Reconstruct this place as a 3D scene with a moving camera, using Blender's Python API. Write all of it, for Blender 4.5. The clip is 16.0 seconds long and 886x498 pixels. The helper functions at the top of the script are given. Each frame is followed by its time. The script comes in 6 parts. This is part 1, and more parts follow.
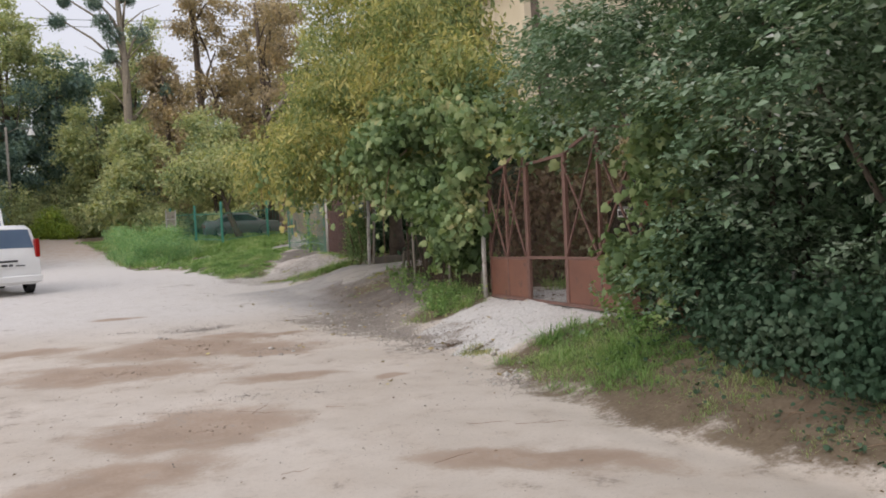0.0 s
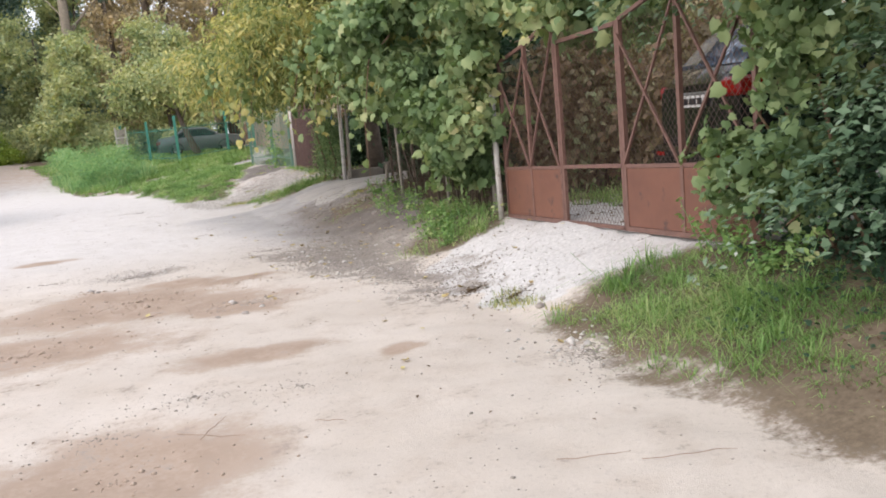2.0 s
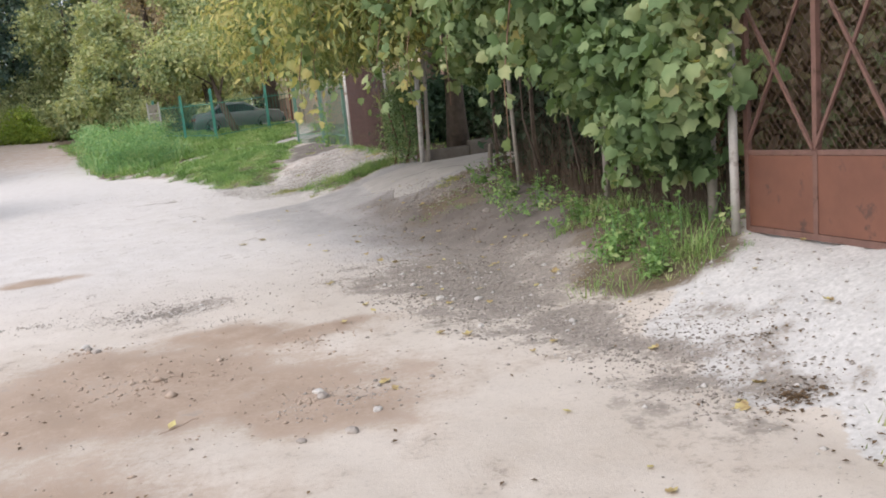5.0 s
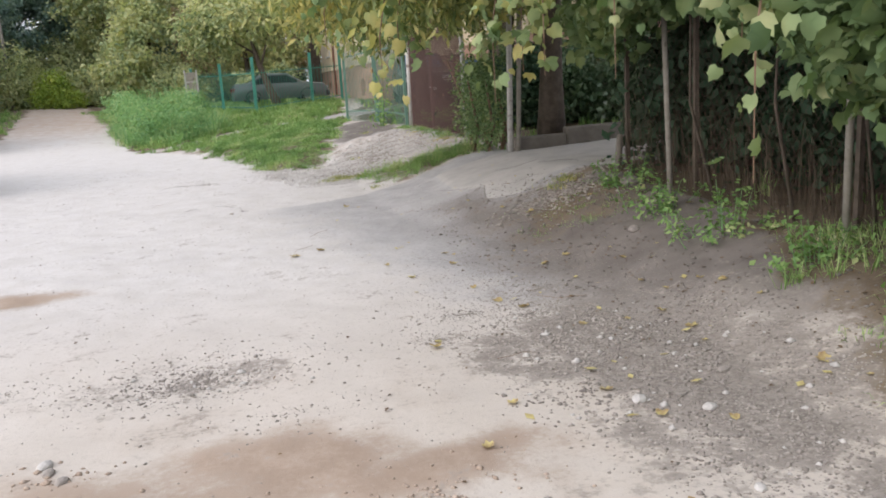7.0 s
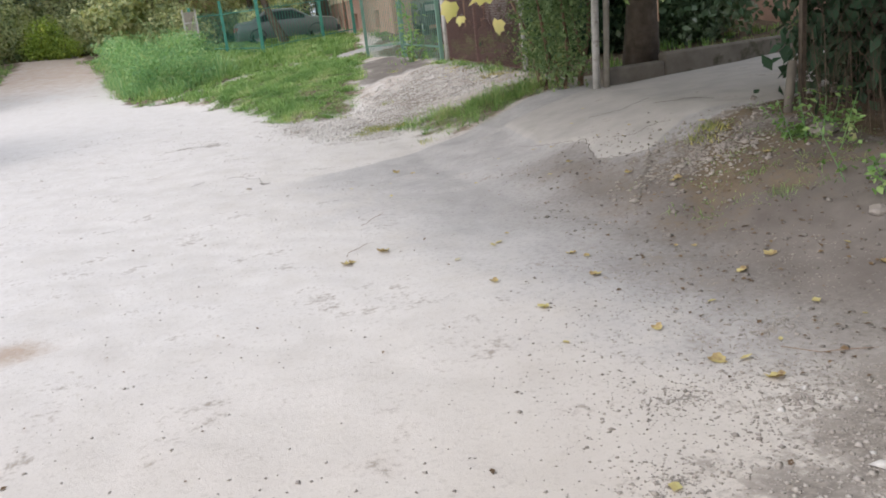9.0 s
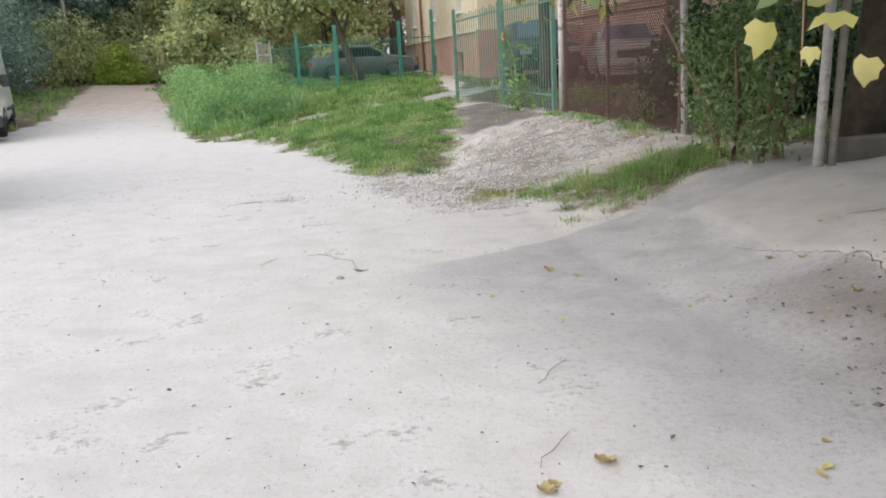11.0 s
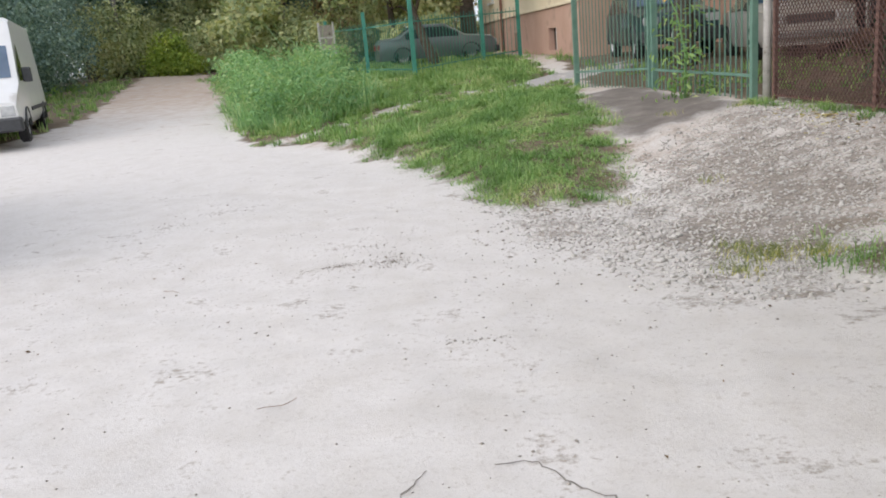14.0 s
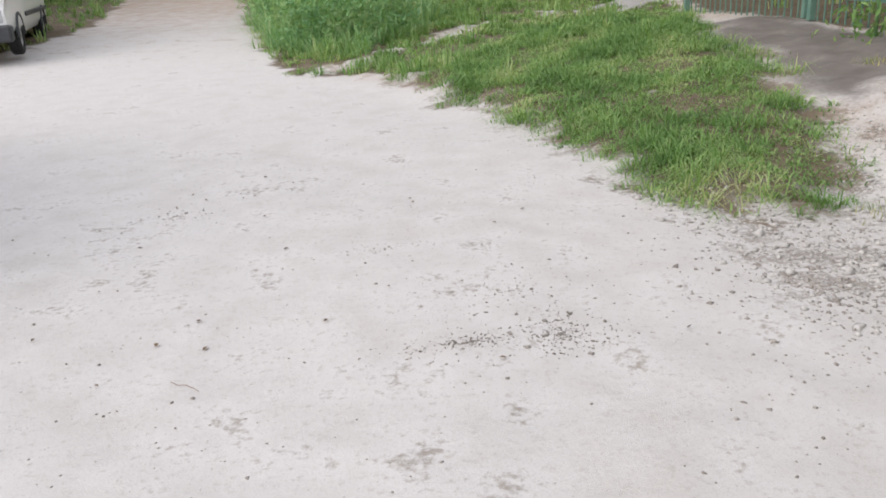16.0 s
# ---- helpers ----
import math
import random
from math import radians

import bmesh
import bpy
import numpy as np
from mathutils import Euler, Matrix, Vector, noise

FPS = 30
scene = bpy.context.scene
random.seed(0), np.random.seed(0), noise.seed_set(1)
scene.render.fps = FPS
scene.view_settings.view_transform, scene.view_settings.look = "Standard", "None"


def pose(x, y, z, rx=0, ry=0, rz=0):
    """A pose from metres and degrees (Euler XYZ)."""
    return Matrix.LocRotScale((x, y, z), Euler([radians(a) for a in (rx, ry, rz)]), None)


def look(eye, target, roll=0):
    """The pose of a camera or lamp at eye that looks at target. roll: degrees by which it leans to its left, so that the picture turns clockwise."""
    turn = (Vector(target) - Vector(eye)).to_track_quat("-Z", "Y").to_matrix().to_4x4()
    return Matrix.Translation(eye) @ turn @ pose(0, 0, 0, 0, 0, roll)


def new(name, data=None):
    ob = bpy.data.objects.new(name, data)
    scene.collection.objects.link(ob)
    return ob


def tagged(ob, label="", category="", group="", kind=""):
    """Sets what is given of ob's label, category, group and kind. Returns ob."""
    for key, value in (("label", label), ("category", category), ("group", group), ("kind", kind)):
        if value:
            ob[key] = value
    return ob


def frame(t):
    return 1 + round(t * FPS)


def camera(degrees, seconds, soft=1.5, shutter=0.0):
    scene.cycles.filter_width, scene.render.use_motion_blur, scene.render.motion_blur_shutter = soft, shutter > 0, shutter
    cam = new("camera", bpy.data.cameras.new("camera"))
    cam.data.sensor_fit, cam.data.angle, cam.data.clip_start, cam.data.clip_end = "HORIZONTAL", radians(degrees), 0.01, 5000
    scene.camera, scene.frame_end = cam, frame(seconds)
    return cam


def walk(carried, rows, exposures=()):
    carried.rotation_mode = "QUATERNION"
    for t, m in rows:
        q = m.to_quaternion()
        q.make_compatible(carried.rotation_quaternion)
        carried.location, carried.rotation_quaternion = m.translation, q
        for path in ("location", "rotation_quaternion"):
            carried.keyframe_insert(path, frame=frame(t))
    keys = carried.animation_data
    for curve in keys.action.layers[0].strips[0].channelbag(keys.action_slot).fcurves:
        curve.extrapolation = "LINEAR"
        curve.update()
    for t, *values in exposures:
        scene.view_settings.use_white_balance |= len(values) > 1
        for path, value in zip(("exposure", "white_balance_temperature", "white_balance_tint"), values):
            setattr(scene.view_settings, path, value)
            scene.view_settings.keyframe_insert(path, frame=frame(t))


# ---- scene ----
cam = camera(57.2, 16.0, 1.8)
METRES, EYE, TILT, LEAN, TURN = 21.1, 1.5, 0.0, 0.0, -17.6
ROWS = [
    (0.0, 0.0, 0.0, 0.0, -0.11, -2.37, 2.75),
    (0.5, -0.0048, 0.0309, -0.001, -0.9, -5.78, 6.76),
    (1.0, -0.0082, 0.0607, -0.0006, -1.3, -6.44, 7.81),
    (1.5, -0.0146, 0.0914, -0.0015, -2.32, -7.91, 7.44),
    (2.0, -0.0189, 0.1212, -0.0006, -2.52, -9.17, 5.33),
    (2.5, -0.029, 0.1492, -0.0006, -1.17, -9.48, 5.07),
    (3.0, -0.034, 0.1775, -0.0029, -1.97, -12.48, 6.08),
    (5.5, -0.0794, 0.3247, -0.0026, 1.01, -10.26, 5.1),
    (6.0, -0.0912, 0.3553, -0.002, 2.89, -10.7, 5.17),
    (6.5, -0.0975, 0.3875, -0.0031, 2.85, -11.17, 4.61),
    (7.0, -0.1096, 0.4181, -0.0041, 2.41, -11.73, 3.46),
    (7.5, -0.1174, 0.4493, -0.0053, 0.13, -12.19, 6.0),
    (8.0, -0.129, 0.4814, -0.0039, -0.81, -13.04, 5.09),
    (8.5, -0.1363, 0.5088, -0.0055, -0.84, -14.56, 5.91),
    (9.0, -0.1467, 0.5326, -0.0053, 2.69, -16.41, 6.33),
    (9.5, -0.1573, 0.5577, -0.0064, 4.56, -18.18, 7.86),
    (10.0, -0.1692, 0.5873, -0.0067, 5.1, -13.65, 4.44),
    (12.5, -0.2297, 0.7367, -0.0068, 9.43, -12.79, 4.41),
    (13.0, -0.2412, 0.7673, -0.0087, 11.08, -12.65, 4.54),
    (13.5, -0.2551, 0.7971, -0.0078, 12.01, -12.88, 3.92),
    (14.0, -0.2684, 0.8245, -0.009, 10.81, -13.85, 4.84),
    (14.5, -0.284, 0.8544, -0.0079, 11.27, -13.92, 3.77),
    (15.0, -0.2995, 0.8819, -0.0093, 11.28, -16.53, 3.23),
    (15.5, -0.3129, 0.911, -0.0071, 12.1, -19.7, 3.58),
    (16.0, -0.3286, 0.9356, -0.0059, 12.48, -19.76, 3.11),
]
walk(cam, [(t, pose(0, 0, EYE, TILT, LEAN, TURN) @ pose(METRES * x, METRES * y, METRES * z, 90 + pitch, roll, yaw)) for t, x, y, z, yaw, pitch, roll in ROWS],
     [(0.0, -0.15, 6650, 14), (0.5, -0.07, 6650, 14), (1.0, 0.12, 6600, 14), (2.0, 0.47, 6500, 14), (3.0, 0.36, 6500, 14), (8.0, 0.28, 6360, 12), (13.0, 0.26, 6340, 11), (16.0, 0.16, 6420, 12)])

# ---- light ----
world = bpy.data.worlds.new("sky")
scene.world = world
world.use_nodes = True
wn = world.node_tree
bg = wn.nodes["Background"]
sky_tex = wn.nodes.new("ShaderNodeTexSky")
sky_tex.sky_type = "NISHITA"
sky_tex.sun_disc = False
sky_tex.sun_elevation = radians(35)
sky_tex.sun_rotation = radians(-115)
sky_tex.air_density, sky_tex.dust_density, sky_tex.ozone_density = 1.0, 8.0, 1.0
# thin even cloud over the clear sky
cloud = wn.nodes.new("ShaderNodeMix")
cloud.data_type = "RGBA"
cloud.inputs["Factor"].default_value = 0.8
cloud.inputs["B"].default_value = (6.9, 7.2, 7.9, 1)
wn.links.new(sky_tex.outputs["Color"], cloud.inputs["A"])
wn.links.new(cloud.outputs["Result"], bg.inputs["Color"])
bg.inputs["Strength"].default_value = 0.145
sun_data = bpy.data.lights.new("sun", "SUN")
sun_data.energy, sun_data.angle, sun_data.color = 1.5, radians(100), (1.0, 0.98, 0.96)
sun = new("sun", sun_data)
sun.matrix_world = look((0, 0, 0), (math.sin(radians(115)) * math.cos(radians(35)), -math.cos(radians(115)) * math.cos(radians(35)), -math.sin(radians(35))))

rng = np.random.default_rng(7)


# ---- materials ----
def nodes_of(name):
    m = bpy.data.materials.new(name)
    m.use_nodes = True
    nt = m.node_tree
    return m, nt, nt.nodes["Principled BSDF"]


def add(nt, kind, **inputs):
    n = nt.nodes.new(kind)
    for k, v in inputs.items():
        n.inputs[k.replace("_", " ")].default_value = v
    return n


def noise_of(nt, scale, detail=4.0, coord="Object", rough=0.6):
    tc = nt.nodes.new("ShaderNodeTexCoord")
    n = add(nt, "ShaderNodeTexNoise", Scale=scale, Detail=detail, Roughness=rough)
    nt.links.new(tc.outputs[coord], n.inputs["Vector"])
    return n.outputs["Fac"]


def ramp(nt, fac, stops):
    r = nt.nodes.new("ShaderNodeValToRGB")
    e = r.color_ramp.elements
    while len(e) < len(stops):
        e.new(0.5)
    for el, (p, c) in zip(e, stops):
        el.position, el.color = p, (*c, 1)
    nt.links.new(fac, r.inputs["Fac"])
    return r.outputs["Color"]


def mix(nt, fac, a, b, mode="MIX"):
    n = nt.nodes.new("ShaderNodeMix")
    n.data_type, n.blend_type = "RGBA", mode
    for sock, v in ((n.inputs["Factor"], fac), (n.inputs["A"], a), (n.inputs["B"], b)):
        if isinstance(v, (int, float)):
            sock.default_value = v
        elif isinstance(v, tuple):
            sock.default_value = (*v, 1)
        else:
            nt.links.new(v, sock)
    return n.outputs["Result"]


def calc(nt, op, a, b=0.0, clamp=False):
    n = nt.nodes.new("ShaderNodeMath")
    n.operation, n.use_clamp = op, clamp
    for sock, v in ((n.inputs[0], a), (n.inputs[1], b)):
        if isinstance(v, (int, float)):
            sock.default_value = v
        else:
            nt.links.new(v, sock)
    return n.outputs[0]


def bump(nt, p, height, strength=0.4, dist=0.01):
    b = add(nt, "ShaderNodeBump", Strength=strength, Distance=dist)
    nt.links.new(height, b.inputs["Height"])
    nt.links.new(b.outputs["Normal"], p.inputs["Normal"])


def surface(name, c1, c2, scale=6.0, rough=0.7, metal=0.0, stain=None, stain_scale=2.0, stain_at=0.58, bumps=0.25, bump_scale=60.0, bump_dist=0.004, coat=0.0):
    """Two-scale mottled surface with optional stains."""
    m, nt, p = nodes_of(name)
    c = ramp(nt, noise_of(nt, scale), [(0.3, c1), (0.7, c2)])
    if stain:
        f = ramp(nt, noise_of(nt, stain_scale, 6.0), [(stain_at, (0, 0, 0)), (stain_at + 0.1, (1, 1, 1))])
        c = mix(nt, f, c, stain)
    nt.links.new(c, p.inputs["Base Color"])
    p.inputs["Roughness"].default_value = rough
    p.inputs["Metallic"].default_value = metal
    p.inputs["Coat Weight"].default_value = coat
    if bumps:
        bump(nt, p, noise_of(nt, bump_scale, 5.0), bumps, bump_dist)
    return m


def leaf_material(name, stops, glow=0.35, rough=0.5):
    """Leaf colours vary from leaf to leaf and in broad patches; light passes through."""
    m, nt, p = nodes_of(name)
    geo = nt.nodes.new("ShaderNodeNewGeometry")
    patch = noise_of(nt, 1.1, 4.0)
    f = calc(nt, "ADD", calc(nt, "MULTIPLY", geo.outputs["Random Per Island"], 0.4), calc(nt, "MULTIPLY", calc(nt, "SUBTRACT", patch, 0.31), 1.55))
    c = ramp(nt, f, stops)
    nt.links.new(c, p.inputs["Base Color"])
    p.inputs["Roughness"].default_value = rough + 0.1
    p.inputs["Specular IOR Level"].default_value = 0.2
    tr = nt.nodes.new("ShaderNodeBsdfTranslucent")
    nt.links.new(mix(nt, 1.0, c, (1.0, 1.0, 0.55), "MULTIPLY"), tr.inputs["Color"])
    ms = nt.nodes.new("ShaderNodeMixShader")
    ms.inputs[0].default_value = glow
    nt.links.new(p.outputs[0], ms.inputs[1])
    nt.links.new(tr.outputs[0], ms.inputs[2])
    nt.links.new(ms.outputs[0], nt.nodes["Material Output"].inputs["Surface"])
    return m


def ground_material():
    m, nt, p = nodes_of("ground")
    def wide(fac, lo=0.32, hi=0.68):
        mr = nt.nodes.new("ShaderNodeMapRange")
        nt.links.new(fac, mr.inputs["Value"])
        mr.inputs["From Min"].default_value, mr.inputs["From Max"].default_value = lo, hi
        return mr.outputs["Result"]

    big, mid, fine = wide(noise_of(nt, 0.5, 5.0)), wide(noise_of(nt, 3.0, 6.0)), wide(noise_of(nt, 28.0, 6.0, rough=0.7))
    grain = wide(noise_of(nt, 150.0, 4.0))

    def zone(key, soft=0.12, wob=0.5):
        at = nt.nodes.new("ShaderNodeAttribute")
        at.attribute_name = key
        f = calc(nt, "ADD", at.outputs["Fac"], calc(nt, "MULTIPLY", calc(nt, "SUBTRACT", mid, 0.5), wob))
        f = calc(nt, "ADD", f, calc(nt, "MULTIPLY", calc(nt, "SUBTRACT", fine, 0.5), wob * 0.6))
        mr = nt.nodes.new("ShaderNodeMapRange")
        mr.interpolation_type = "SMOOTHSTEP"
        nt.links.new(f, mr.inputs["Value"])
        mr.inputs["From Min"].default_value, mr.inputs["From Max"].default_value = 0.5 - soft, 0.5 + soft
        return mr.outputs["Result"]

    sand = mix(nt, big, (0.48, 0.425, 0.365), (0.60, 0.545, 0.485))
    sand = mix(nt, ramp(nt, mid, [(0.45, (0, 0, 0)), (1.0, (0.45, 0.45, 0.45))]), sand, (0.42, 0.35, 0.285))
    grey = nt.nodes.new("ShaderNodeAttribute")
    grey.attribute_name = "grey"
    sand = mix(nt, grey.outputs["Fac"], sand, mix(nt, mid, (0.55, 0.52, 0.49), (0.63, 0.605, 0.585)))
    sand = mix(nt, ramp(nt, fine, [(0.62, (0, 0, 0)), (1.0, (0.4, 0.4, 0.4))]), sand, (0.36, 0.32, 0.28))
    sand = mix(nt, ramp(nt, grain, [(0.0, (0.45, 0.45, 0.45)), (0.25, (0, 0, 0))]), sand, (0.30, 0.265, 0.235))
    c = mix(nt, zone("soil", 0.42, 0.5), sand, mix(nt, fine, mix(nt, mid, (0.29, 0.215, 0.16), (0.38, 0.295, 0.23)), mix(nt, mid, (0.34, 0.26, 0.20), (0.45, 0.36, 0.29))))
    tar = mix(nt, ramp(nt, fine, [(0.55, (0, 0, 0)), (1.0, (0.5, 0.5, 0.5))]), mix(nt, mid, (0.365, 0.352, 0.348), (0.48, 0.465, 0.46)), (0.265, 0.255, 0.25))
    c = mix(nt, zone("asphalt", 0.45, 0.3), c, tar)
    # shade below the vine is mixed into this damp earth colour
    c = mix(nt, zone("damp_shade", 0.4, 0.25), c, mix(nt, mid, (0.145, 0.126, 0.112), (0.225, 0.20, 0.18)))
    c = mix(nt, zone("slab", 0.08, 0.25), c, mix(nt, mid, (0.40, 0.38, 0.36), (0.51, 0.485, 0.46)))
    c = mix(nt, zone("chalk", 0.12, 0.5), c, mix(nt, fine, (0.44, 0.43, 0.415), (0.66, 0.645, 0.625)))
    c = mix(nt, zone("gravel", 0.25, 0.9), c, mix(nt, fine, (0.15, 0.13, 0.112), (0.38, 0.34, 0.30)))
    c = mix(nt, zone("earth", 0.28, 0.55), c, mix(nt, fine, mix(nt, mid, (0.085, 0.065, 0.045), (0.14, 0.11, 0.075)), mix(nt, mid, (0.15, 0.115, 0.08), (0.24, 0.19, 0.135))))
    nt.links.new(c, p.inputs["Base Color"])
    p.inputs["Roughness"].default_value = 0.95
    p.inputs["Specular IOR Level"].default_value = 0.2
    h = calc(nt, "ADD", calc(nt, "MULTIPLY", fine, 0.6), calc(nt, "MULTIPLY", grain, 0.4))
    bump(nt, p, h, 0.3, 0.008)
    return m


M_ground = ground_material()
M_rust = surface("red_oxide_paint", (0.132, 0.056, 0.037), (0.185, 0.079, 0.050), 3, 0.55, 0.0, (0.08, 0.042, 0.033), 6.0, 0.58)
M_rust_bar = surface("rusty_bar", (0.135, 0.075, 0.06), (0.195, 0.107, 0.085), 9, 0.65, 0.1, (0.09, 0.05, 0.035), 12.0)
M_wire = surface("rusty_wire", (0.13, 0.085, 0.065), (0.20, 0.125, 0.095), 20, 0.6, 0.3, bumps=0)
M_brownwire = surface("brown_wire", (0.07, 0.038, 0.032), (0.11, 0.057, 0.047), 20, 0.6, 0.2, bumps=0)
M_green = surface("green_paint", (0.035, 0.19, 0.14), (0.06, 0.26, 0.20), 6, 0.45, 0.0, (0.09, 0.17, 0.13), 5.0, 0.6)
M_palegreen = surface("pale_green_paint", (0.10, 0.20, 0.155), (0.16, 0.27, 0.215), 6, 0.5, 0.0, (0.12, 0.10, 0.07), 8.0, 0.64)
M_whitepipe = surface("flaking_white_paint", (0.38, 0.365, 0.34), (0.54, 0.525, 0.50), 10, 0.6, 0.0, (0.17, 0.13, 0.10), 6.0, 0.56)
M_greypost = surface("weathered_post", (0.22, 0.20, 0.17), (0.34, 0.31, 0.27), 12, 0.8, 0.0, (0.12, 0.10, 0.08), 6.0)
M_concrete = surface("concrete", (0.12, 0.105, 0.085), (0.20, 0.178, 0.15), 4, 0.9, 0.0, (0.06, 0.06, 0.035), 3.0)
M_bark = surface("bark", (0.07, 0.055, 0.042), (0.14, 0.11, 0.085), 9, 0.9, bumps=0.8, bump_scale=25, bump_dist=0.02)
M_palebark = surface("pale_bark", (0.20, 0.17, 0.13), (0.30, 0.26, 0.20), 6, 0.9, bumps=0.6, bump_scale=25, bump_dist=0.02)
M_stem = surface("dry_stem", (0.16, 0.10, 0.065), (0.26, 0.17, 0.11), 15, 0.85, bumps=0.3)
M_white = surface("white_car_paint", (0.70, 0.70, 0.69), (0.76, 0.76, 0.75), 2, 0.3, 0.0, (0.55, 0.53, 0.50), 1.5, 0.62, bumps=0, coat=0.4)
M_silver = surface("grey_car_paint", (0.15, 0.165, 0.18), (0.19, 0.205, 0.22), 2, 0.35, 0.3, bumps=0, coat=0.4)
M_teal = surface("dark_teal_car_paint", (0.010, 0.030, 0.036), (0.016, 0.042, 0.048), 2, 0.35, 0.0, bumps=0, coat=0.25)
M_black = surface("black_car_paint", (0.012, 0.012, 0.014), (0.02, 0.02, 0.022), 2, 0.25, 0.1, bumps=0, coat=0.6)
M_cream = surface("cream_car_paint", (0.36, 0.35, 0.32), (0.42, 0.41, 0.38), 2, 0.35, 0.0, bumps=0, coat=0.3)
M_plastic = surface("dark_plastic", (0.035, 0.037, 0.04), (0.06, 0.062, 0.066), 8, 0.6, bumps=0.1)
M_rubber = surface("tyre_rubber", (0.015, 0.015, 0.015), (0.03, 0.03, 0.03), 12, 0.85)
M_rim = surface("wheel_metal", (0.30, 0.30, 0.30), (0.42, 0.42, 0.42), 12, 0.4, 0.7, bumps=0)
M_glass = surface("tinted_glass", (0.05, 0.065, 0.075), (0.07, 0.085, 0.095), 1, 0.05, 0.0, bumps=0, coat=1.0)
# blue base colour carries the sky's reflection, under a clear coat
M_windscreen = surface("sky_reflection_windscreen", (0.12, 0.20, 0.32), (0.16, 0.25, 0.37), 1, 0.05, 0.0, bumps=0, coat=1.0)
M_lampglass = surface("headlamp_glass", (0.45, 0.46, 0.46), (0.65, 0.66, 0.66), 14, 0.12, 0.3, bumps=0)
M_redlamp = surface("red_lamp_glass", (0.22, 0.008, 0.008), (0.34, 0.015, 0.012), 20, 0.15, bumps=0)
M_plate = surface("number_plate", (0.70, 0.70, 0.68), (0.78, 0.78, 0.76), 8, 0.4, bumps=0)
M_ink = surface("plate_ink", (0.02, 0.02, 0.025), (0.03, 0.03, 0.035), 8, 0.5, bumps=0)
M_blue = surface("blue_strip", (0.02, 0.06, 0.30), (0.03, 0.08, 0.35), 8, 0.4, bumps=0)
M_salmon = surface("salmon_plaster", (0.42, 0.27, 0.205), (0.50, 0.335, 0.265), 0.7, 0.9, 0.0, (0.34, 0.23, 0.18), 1.3, 0.58)
M_creamwall = surface("cream_plaster", (0.62, 0.53, 0.38), (0.70, 0.62, 0.47), 0.7, 0.9, 0.0, (0.50, 0.42, 0.30), 1.3, 0.6)
M_whitewall = surface("white_wall", (0.66, 0.66, 0.65), (0.76, 0.76, 0.75), 0.5, 0.85, 0.0, (0.55, 0.55, 0.54), 0.8)
M_darkwin = surface("dark_window", (0.03, 0.035, 0.04), (0.05, 0.055, 0.06), 2, 0.08, bumps=0)
M_frame = surface("window_frame", (0.60, 0.60, 0.58), (0.70, 0.70, 0.68), 6, 0.5, bumps=0)
M_roof = surface("roof_sheet", (0.16, 0.13, 0.12), (0.24, 0.20, 0.18), 1, 0.8)
M_stone = surface("pebble", (0.20, 0.175, 0.155), (0.44, 0.40, 0.36), 3, 0.9, bumps=0.4, bump_scale=80)
M_palestone = surface("pale_stone", (0.40, 0.38, 0.355), (0.60, 0.575, 0.54), 10, 0.9, bumps=0.4, bump_scale=80)
M_darkstone = surface("dark_pebble", (0.20, 0.178, 0.155), (0.38, 0.345, 0.305), 3, 0.9, bumps=0.4, bump_scale=80)
M_clod = surface("clay_clod", (0.33, 0.255, 0.195), (0.46, 0.37, 0.30), 6, 0.95, bumps=0.5, bump_scale=60)
# dry stalks darkened to carry the shade under the vine
M_shadestalk = surface("shaded_dead_stalk", (0.05, 0.038, 0.026), (0.13, 0.098, 0.066), 8, 0.9, bumps=0)
M_dirt = surface("crack_dirt", (0.13, 0.115, 0.10), (0.26, 0.235, 0.21), 20, 0.95, bumps=0.4)
M_flower = surface("yellow_petals", (0.75, 0.45, 0.02), (0.85, 0.55, 0.04), 30, 0.6, bumps=0)

L_hedge = leaf_material("hedge_leaf", [(0.15, (0.068, 0.127, 0.07)), (0.5, (0.157, 0.245, 0.15)), (0.75, (0.311, 0.398, 0.297)), (0.95, (0.54, 0.528, 0.528))], 0.28)
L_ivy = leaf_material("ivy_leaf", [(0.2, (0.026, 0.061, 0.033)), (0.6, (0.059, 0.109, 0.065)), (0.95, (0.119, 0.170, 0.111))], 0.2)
L_vine = leaf_material("vine_leaf", [(0.12, (0.081, 0.132, 0.063)), (0.45, (0.179, 0.271, 0.125)), (0.75, (0.333, 0.409, 0.203)), (0.92, (0.554, 0.531, 0.295)), (0.955, (0.6, 0.6, 0.224)), (0.985, (0.6, 0.442, 0.14))], 0.35)
L_yellow = leaf_material("turning_leaf", [(0.15, (0.124, 0.18, 0.075)), (0.45, (0.297, 0.348, 0.149)), (0.72, (0.594, 0.528, 0.223)), (0.88, (0.6, 0.6, 0.223)), (0.97, (0.6, 0.466, 0.186))], 0.4)
# far leaves paler than their own green, distance haze put into the colour
L_back = leaf_material("hazy_back_leaf", [(0.12, (0.215, 0.291, 0.182)), (0.4, (0.379, 0.451, 0.247)), (0.65, (0.593, 0.6, 0.325)), (0.85, (0.6, 0.6, 0.351)), (0.97, (0.6, 0.6, 0.286))], 0.42)
L_brown = leaf_material("brown_leaf", [(0.15, (0.224, 0.193, 0.164)), (0.5, (0.449, 0.374, 0.254)), (0.8, (0.6, 0.466, 0.287)), (0.95, (0.6, 0.496, 0.27))], 0.4)
